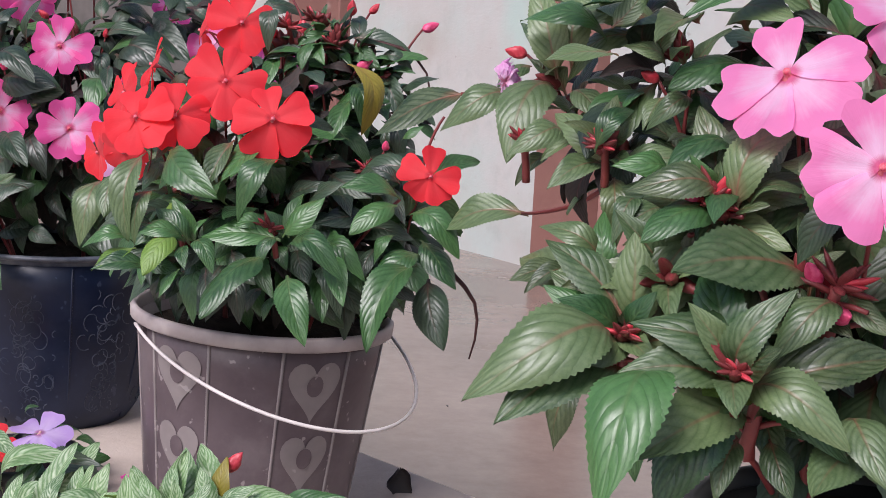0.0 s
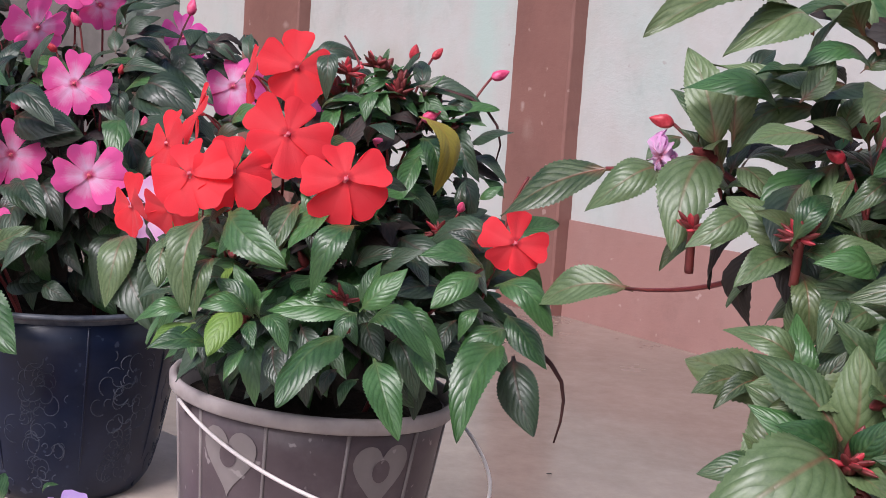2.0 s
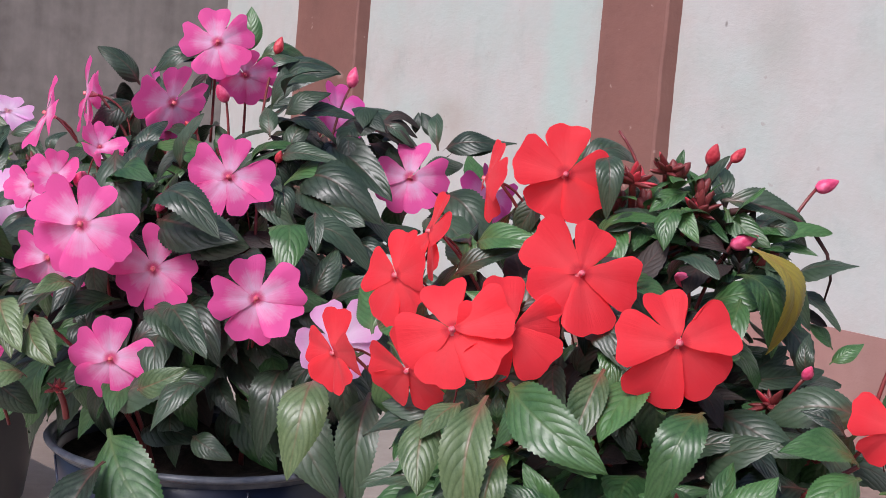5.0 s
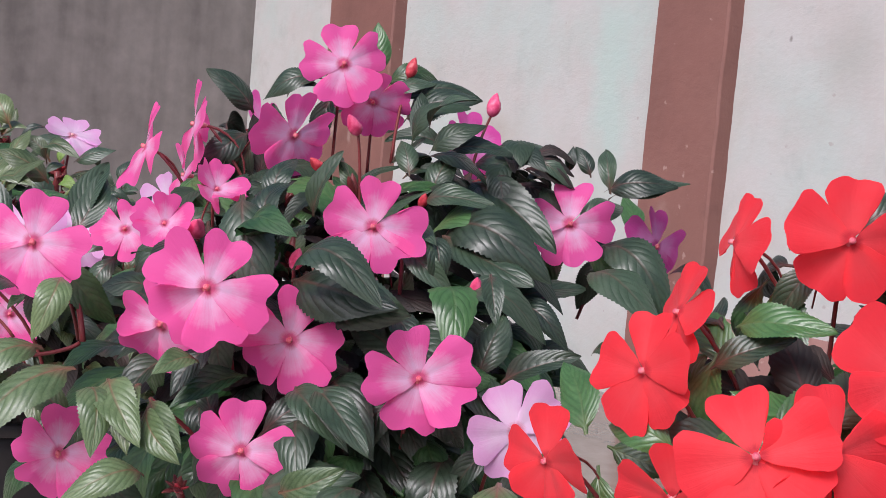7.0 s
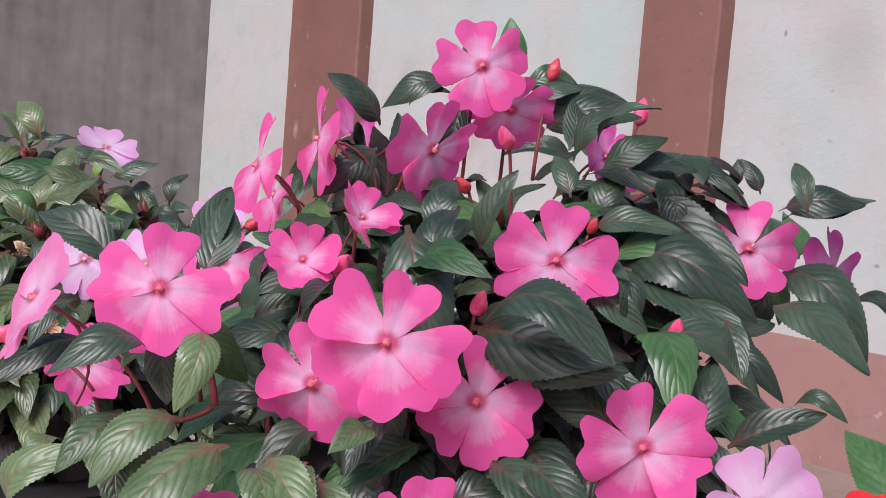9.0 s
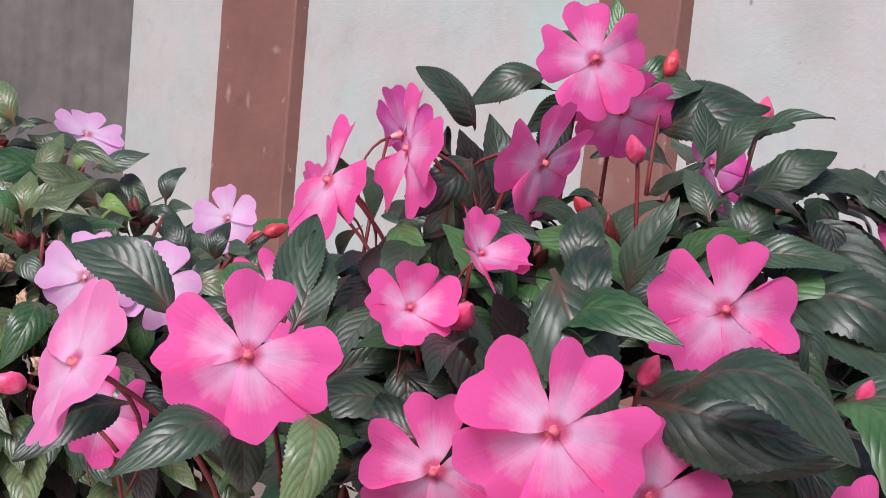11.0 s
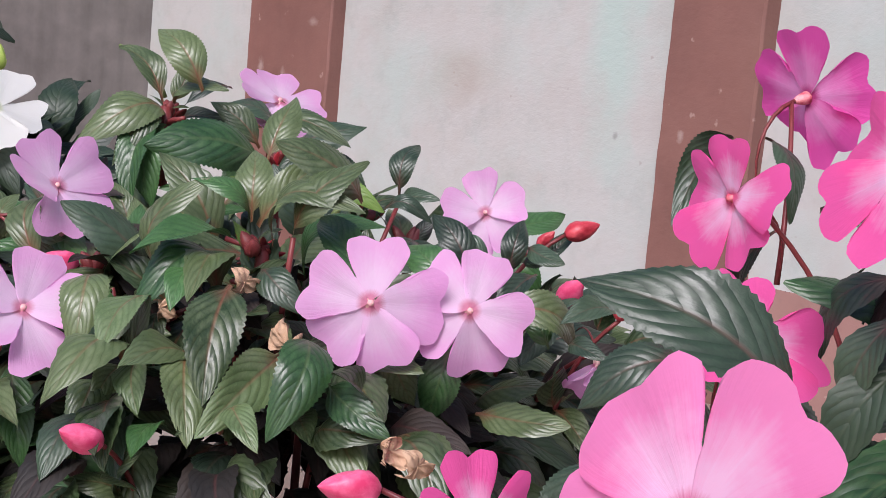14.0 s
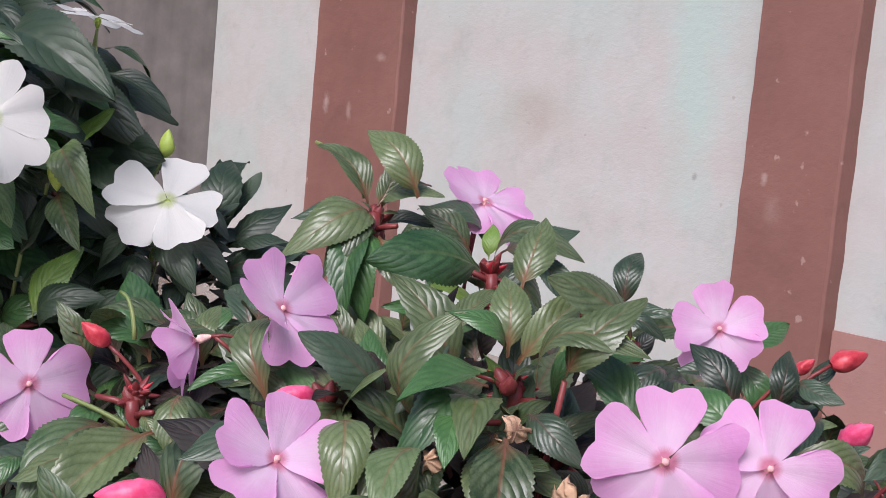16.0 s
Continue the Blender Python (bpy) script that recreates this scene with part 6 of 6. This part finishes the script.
for i in range(16):
    w = i * 2.4 + 3
    k = (i + 0.5) / 16
    r = 0.15 * math.sqrt(k)
    white.whorl(-1.20 + r * math.cos(w), 2.375 + r * math.sin(w), 0.58 - 0.22 * k, 7, 0.08, mats=(LEAF_GREEN,))
white.fill(420, (-1.205, 2.36, 0.43), (0.135, 0.14, 0.21), 0.075, (LEAF_DEEP, LEAF_GREEN))
white.fill(120, (-1.020, 2.329, 0.391), (0.085, 0.07, 0.07), 0.065, (LEAF_DARK,))
white.fill(140, (-1.20, 2.27, 0.48), (0.09, 0.09, 0.13), 0.075, (LEAF_DEEP, LEAF_GREEN))

# ---- the pink impatiens nearest the start ----
near = Plant((0.231, 0.785, 0.050), 0.200, (0.166, 0.799, 0.316), LEAF_DUSTY, "pink impatiens with dusty leaves in a dark plastic pot", seed=11)
pot(near, 0.112, 0.226)
near.flower(0.128, 0.700, 0.487, 0.0395, PETAL_ROSE, -128, 38, -25)
near.flower(0.157, 0.630, 0.448, 0.0385, PETAL_ROSE, -110, 14, -8)
near.flower(0.156, 0.903, 0.603, 0.0350, PETAL_ROSE, -95, -20, 0)
near.flower(0.194, 0.735, 0.525, 0.0400, PETAL_ROSE, -60, 30, 0)
near.withered(-0.009, 0.855, 0.475, 0.0125, PETAL_VIOLET, 2, 13)
near.bud(0.087, 0.709, 0.420, 0.020, BUD_PINK, (-0.4, -0.2, 0.8))
near.bud(0.154, 0.693, 0.379, 0.018, BUD_RED, (-0.1, -0.4, 0.8))
near.bud(0.148, 0.684, 0.384, 0.018, BUD_PINK, (-0.4, -0.4, 0.6))
near.bud(0.156, 0.679, 0.369, 0.018, BUD_PINK, (0.2, -0.8, 0.1))
near.bud(0.132, 0.687, 0.335, 0.015, BUD_PINK, (0.2, -0.5, 0.4))
near.bud(0.127, 0.681, 0.320, 0.015, BUD_PINK, (-0.1, -0.8, 0.1))
near.bud(0.111, 0.686, 0.338, 0.016, BUD_RED, (-0.3, -0.4, 0.7))
near.bud(0.006, 0.895, 0.492, 0.016, BUD_RED, (-0.9, 0, 0.2))
near.bud(0.080, 0.815, 0.481, 0.014, BUD_RED, (-0.7, -0.3, 0.3))
near.bud(0.102, 0.820, 0.490, 0.020, BUD_PINK, (0.5, -0.4, 0.2))
near.collars((LEAF_DARK,))
near.leaf((0.043, 0.699, 0.347), (-0.031, 0.656, 0.320))
near.leaf((0.049, 0.687, 0.331), (-0.015, 0.645, 0.312))
near.leaf((0.049, 0.701, 0.362), (0.010, 0.716, 0.395))
near.leaf((0.046, 0.756, 0.378), (0.011, 0.768, 0.395))
near.leaf((0.028, 0.765, 0.372), (-0.005, 0.755, 0.365), LEAF_OLIVE)
near.leaf((0.029, 0.755, 0.372), (0.003, 0.743, 0.361), LEAF_OLIVE)
near.leaf((0.044, 0.721, 0.347), (0.010, 0.713, 0.371), LEAF_GREEN)
near.leaf((0.049, 0.676, 0.330), (0.036, 0.664, 0.314))
near.leaf((0.065, 0.656, 0.333), (0.031, 0.589, 0.288), LEAF_GREEN)
near.leaf((0.109, 0.674, 0.318), (0.047, 0.622, 0.303))
near.leaf((0.113, 0.687, 0.335), (0.049, 0.660, 0.363))
near.leaf((0.119, 0.675, 0.325), (0.076, 0.656, 0.334), LEAF_FRESH)
near.leaf((0.157, 0.680, 0.372), (0.120, 0.657, 0.347))
near.leaf((0.139, 0.687, 0.334), (0.173, 0.667, 0.353))
near.leaf((0.122, 0.673, 0.314), (0.156, 0.631, 0.305), LEAF_GREEN)
near.leaf((0.111, 0.672, 0.302), (0.097, 0.649, 0.278))
near.leaf((0.128, 0.672, 0.303), (0.135, 0.649, 0.280))
near.leaf((0.120, 0.698, 0.342), (0.106, 0.711, 0.368))
near.leaf((0.144, 0.693, 0.387), (0.065, 0.642, 0.392))
near.leaf((0.150, 0.703, 0.390), (0.144, 0.717, 0.417))
near.leaf((0.164, 0.681, 0.379), (0.180, 0.659, 0.364))
near.leaf((0.097, 0.707, 0.415), (0.056, 0.684, 0.401), LEAF_GREEN)
near.leaf((0.098, 0.718, 0.424), (0.049, 0.708, 0.423), LEAF_OLIVE)
near.leaf((0.110, 0.707, 0.417), (0.143, 0.722, 0.464))
near.leaf((0.117, 0.741, 0.443), (0.071, 0.719, 0.432), LEAF_GREEN)
near.leaf((0.115, 0.707, 0.415), (0.143, 0.698, 0.428))
near.leaf((0.085, 0.737, 0.401), (0.078, 0.722, 0.363), LEAF_OLIVE)
near.leaf((0.078, 0.721, 0.356), (0.101, 0.734, 0.382))
near.leaf((0.167, 0.801, 0.519), (0.082, 0.760, 0.516), LEAF_GREEN)
near.leaf((0.127, 0.788, 0.490), (0.078, 0.767, 0.477), LEAF_GREEN)
near.leaf((0.023, 0.861, 0.481), (0.007, 0.879, 0.536))
near.leaf((0.015, 0.873, 0.485), (-0.000, 0.886, 0.512))
near.leaf((0.034, 0.862, 0.485), (0.048, 0.888, 0.531))
near.leaf((0.020, 0.860, 0.471), (-0.007, 0.814, 0.427))
near.leaf((-0.004, 0.871, 0.464), (-0.048, 0.857, 0.441))
near.leaf((0.008, 0.883, 0.484), (-0.013, 0.872, 0.471))
near.leaf((0.034, 0.850, 0.470), (0.055, 0.826, 0.451))
near.leaf((0.022, 1.060, 0.367), (-0.040, 1.085, 0.348))
near.leaf((-0.034, 0.870, 0.464), (-0.092, 0.880, 0.433), LEAF_OLIVE)
near.stalk(Vector((0.066, 0.900, 0.410)), Vector((0.020, 1.061, 0.368)), 0.0022, 0.0013, 0.08)
near.stalk(Vector((0.020, 0.862, 0.470)), Vector((-0.036, 0.870, 0.465)), 0.0018, 0.0012, 0.08)
near.leaf((0.025, 0.896, 0.425), (0.003, 0.884, 0.407), LEAF_OLIVE)
near.leaf((0.062, 0.835, 0.438), (0.013, 0.814, 0.430))
near.leaf((0.065, 0.840, 0.472), (0.062, 0.815, 0.442))
near.leaf((0.083, 0.854, 0.512), (0.045, 0.846, 0.526))
near.leaf((0.081, 0.820, 0.492), (0.093, 0.833, 0.518))
near.leaf((0.083, 0.820, 0.489), (0.056, 0.812, 0.500))
near.leaf((0.084, 0.808, 0.471), (0.070, 0.794, 0.451))
near.leaf((0.096, 0.796, 0.470), (0.070, 0.784, 0.452))
near.leaf((0.104, 0.866, 0.529), (0.129, 0.867, 0.542))
near.leaf((0.075, 0.865, 0.520), (0.095, 0.879, 0.540))
near.leaf((0.041, 0.886, 0.515), (0.063, 0.899, 0.539), LEAF_DARK)
near.leaf((0.235, 0.860, 0.491), (0.253, 0.873, 0.511))
near.leaf((0.179, 0.772, 0.445), (0.170, 0.785, 0.463), LEAF_DARK)
near.leaf((0.080, 0.771, 0.428), (0.047, 0.751, 0.433), LEAF_GREEN)
near.leaf((0.065, 0.759, 0.411), (0.049, 0.736, 0.391))
near.leaf((0.055, 0.787, 0.386), (0.056, 0.801, 0.412))
near.leaf((0.078, 0.759, 0.405), (0.052, 0.737, 0.400))
near.leaf((0.163, 0.654, 0.320), (0.168, 0.610, 0.301))
near.leaf((0.173, 0.652, 0.309), (0.133, 0.610, 0.295))
near.leaf((0.133, 0.765, 0.382), (0.109, 0.741, 0.358), LEAF_DARK)
near.leaf((0.166, 0.719, 0.341), (0.176, 0.695, 0.323), LEAF_DARK)
near.leaf((0.101, 0.740, 0.345), (0.114, 0.728, 0.329), LEAF_DARK)
near.leaf((0.037, 0.806, 0.568), (-0.013, 0.777, 0.556))
near.leaf((0.041, 0.804, 0.548), (-0.042, 0.766, 0.537), LEAF_OLIVE)
near.leaf((0.050, 0.803, 0.543), (-0.001, 0.773, 0.529))
near.leaf((0.049, 0.800, 0.511), (0.068, 0.811, 0.535))
near.leaf((0.045, 0.756, 0.494), (0.004, 0.737, 0.488))
near.leaf((0.021, 0.795, 0.448), (-0.010, 0.775, 0.434))
near.leaf((0.040, 0.762, 0.441), (0.061, 0.773, 0.464), LEAF_GREEN)
near.leaf((0.042, 0.793, 0.441), (0.024, 0.796, 0.457))
near.leaf((0.050, 0.793, 0.445), (0.046, 0.771, 0.432))
for p, axis in (((0.045, 0.700, 0.344), (-0.3, -0.3, 1)), ((0.156, 0.676, 0.384), (0, -0.4, 1)), ((0.121, 0.674, 0.331), (0, -0.4, 1)), ((0.098, 0.712, 0.422), (-0.1, -0.3, 1))):
    near.heart(*p, 6, 0.021)
    near.shoot(*p, axis, 0.045, 0.0044)
near.heart(0.051, 0.687, 0.352, 12, 0.015)
near.whorl(0.054, 0.697, 0.350, 9, 0.075, (-0.2, -0.7, 0.6), mats=(LEAF_OLIVE, LEAF_GREEN))
near.heart(0.095, 0.708, 0.420, 10, 0.014)
near.whorl(0.101, 0.718, 0.418, 9, 0.07, (-0.2, -0.7, 0.6), mats=(LEAF_OLIVE, LEAF_GREEN))
near.heart(0.100, 0.639, 0.346, 10, 0.015)
near.whorl(0.103, 0.649, 0.344, 9, 0.075, (-0.2, -0.7, 0.6), mats=(LEAF_OLIVE, LEAF_GREEN))
near.heart(0.044, 0.764, 0.443, 8, 0.014)
near.whorl(0.048, 0.774, 0.443, 8, 0.05, (-0.2, -0.7, 0.6), mats=(LEAF_OLIVE, LEAF_GREEN))
near.heart(0.002, 0.811, 0.440, 7, 0.013)
near.whorl(0.077, 0.705, 0.382, 8, 0.07, (-0.2, -0.7, 0.6), mats=(LEAF_OLIVE, LEAF_GREEN))
near.whorl(0.050, 0.745, 0.370, 8, 0.06, (-0.2, -0.7, 0.6), mats=(LEAF_OLIVE, LEAF_GREEN))
for p in ((0.145, 0.691, 0.384), (0.121, 0.688, 0.333), (0.029, 0.718, 0.339), (0.064, 0.842, 0.434), (0.100, 0.717, 0.416), (0.026, 0.871, 0.477), (0.096, 0.830, 0.498)):
    near.whorl(*p, 7, 0.052, mats=(LEAF_OLIVE,))
for i in range(14):
    w = i * 2.4 + 3
    k = (i + 0.5) / 14
    r = 0.11 * math.sqrt(k)
    near.whorl(0.242 + r * math.cos(w), 0.85 + r * math.sin(w), 0.52 - 0.2 * k, 7, 0.075, mats=(LEAF_OLIVE, LEAF_GREEN))
near.fill(40, (0.128, 0.842, 0.511), (0.07, 0.06, 0.065), 0.06, (LEAF_BRONZE, LEAF_OLIVE, LEAF_GREEN))
near.fill(480, (0.234, 0.830, 0.389), (0.125, 0.12, 0.18), 0.072, (LEAF_BRONZE, LEAF_DARK, LEAF_GREEN))
near.fill(24, (0.077, 0.851, 0.457), (0.06, 0.05, 0.07), 0.055, (LEAF_BRONZE, LEAF_DARK, LEAF_GREEN))

# ---- low plants at the front of the ledge ----
low = Plant((-0.222, 0.912, 0.050), 0.08, (-0.222, 0.922, 0.090), LEAF_STRIPED, "low striped-leaved impatiens in a small black pot", seed=13)
pot(low, 0.075, 0.105)
low.leaf((-0.323, 0.961, 0.131), (-0.305, 0.978, 0.188), LEAF_STRIPED)
low.leaf((-0.301, 0.952, 0.143), (-0.298, 0.966, 0.174), LEAF_STRIPED)
low.leaf((-0.310, 0.942, 0.143), (-0.308, 0.956, 0.172), LEAF_STRIPED)
low.leaf((-0.345, 0.942, 0.140), (-0.339, 0.956, 0.169), LEAF_STRIPED)
low.leaf((-0.238, 0.902, 0.157), (-0.250, 0.916, 0.193), LEAF_STRIPED)
low.leaf((-0.228, 0.902, 0.160), (-0.242, 0.906, 0.190))
low.leaf((-0.220, 0.922, 0.158), (-0.219, 0.948, 0.198))
low.leaf((-0.222, 0.913, 0.165), (-0.222, 0.926, 0.194))
low.leaf((-0.212, 0.892, 0.164), (-0.192, 0.895, 0.190), LEAF_STRIPED)
low.leaf((-0.181, 0.911, 0.158), (-0.132, 0.903, 0.180))
low.leaf((-0.191, 0.892, 0.164), (-0.115, 0.883, 0.179))
low.leaf((-0.279, 0.933, 0.154), (-0.253, 0.923, 0.167))
low.leaf((-0.203, 0.921, 0.155), (-0.183, 0.923, 0.170))
low.leaf((-0.280, 0.902, 0.156), (-0.239, 0.893, 0.170))
low.leaf((-0.236, 0.919, 0.154), (-0.251, 0.913, 0.192), LEAF_STRIPED)
low.leaf((-0.225, 0.929, 0.152), (-0.214, 0.925, 0.203), LEAF_STRIPED)
low.leaf((-0.214, 0.900, 0.162), (-0.216, 0.893, 0.192), LEAF_STRIPED)
low.leaf((-0.197, 0.919, 0.160), (-0.204, 0.923, 0.192), LEAF_STRIPED)
low.leaf((-0.181, 0.909, 0.160), (-0.161, 0.902, 0.186), LEAF_STRIPED)
low.leaf((-0.144, 0.910, 0.164), (-0.095, 0.891, 0.184), LEAF_GREEN)
low.leaf((-0.254, 0.909, 0.152), (-0.267, 0.900, 0.166), LEAF_STRIPED)
low.leaf((-0.189, 0.930, 0.163), (-0.187, 0.934, 0.197), LEAF_YELLOW)
low.bud(-0.188, 0.938, 0.185, 0.020, BUD_RED, (0.6, 0, 0.7))
low.fill(40, (-0.222, 0.922, 0.113), (0.09, 0.07, 0.05), 0.06, (LEAF_FRESH,), 0.07)

side = Plant((-0.438, 1.250, 0.050), 0.065, (-0.438, 1.250, 0.071), LEAF_GREEN, "low lilac-flowered impatiens in a small black pot", seed=15)
pot(side, 0.06, 0.09)
side.flower(-0.419, 1.270, 0.102, 0.0323, PETAL_MAUVE, -75, 62, 30)
side.flower(-0.467, 1.275, 0.082, 0.0285, R, -80, 10, 0)
side.leaf((-0.439, 1.289, 0.117), (-0.426, 1.289, 0.125))
side.leaf((-0.424, 1.224, 0.092), (-0.385, 1.182, 0.090))
side.leaf((-0.450, 1.236, 0.109), (-0.418, 1.204, 0.098), LEAF_STRIPED)
side.leaf((-0.394, 1.233, 0.081), (-0.336, 1.183, 0.102), LEAF_DARK)
side.leaf((-0.420, 1.180, 0.067), (-0.391, 1.184, 0.106))
side.leaf((-0.386, 1.212, 0.068), (-0.343, 1.198, 0.120), LEAF_STRIPED)
side.leaf((-0.364, 1.181, 0.060), (-0.340, 1.166, 0.109), LEAF_STRIPED)
side.leaf((-0.342, 1.171, 0.059), (-0.327, 1.167, 0.111), LEAF_STRIPED)
side.leaf((-0.423, 1.192, 0.063), (-0.358, 1.177, 0.110), LEAF_STRIPED)
side.leaf((-0.405, 1.161, 0.060), (-0.365, 1.145, 0.099), LEAF_STRIPED)
side.leaf((-0.319, 1.171, 0.066), (-0.310, 1.164, 0.088), LEAF_GREEN)
side.fill(30, (-0.448, 1.255, 0.086), (0.08, 0.06, 0.035), 0.055, (LEAF_DUSTY,), 0.05)
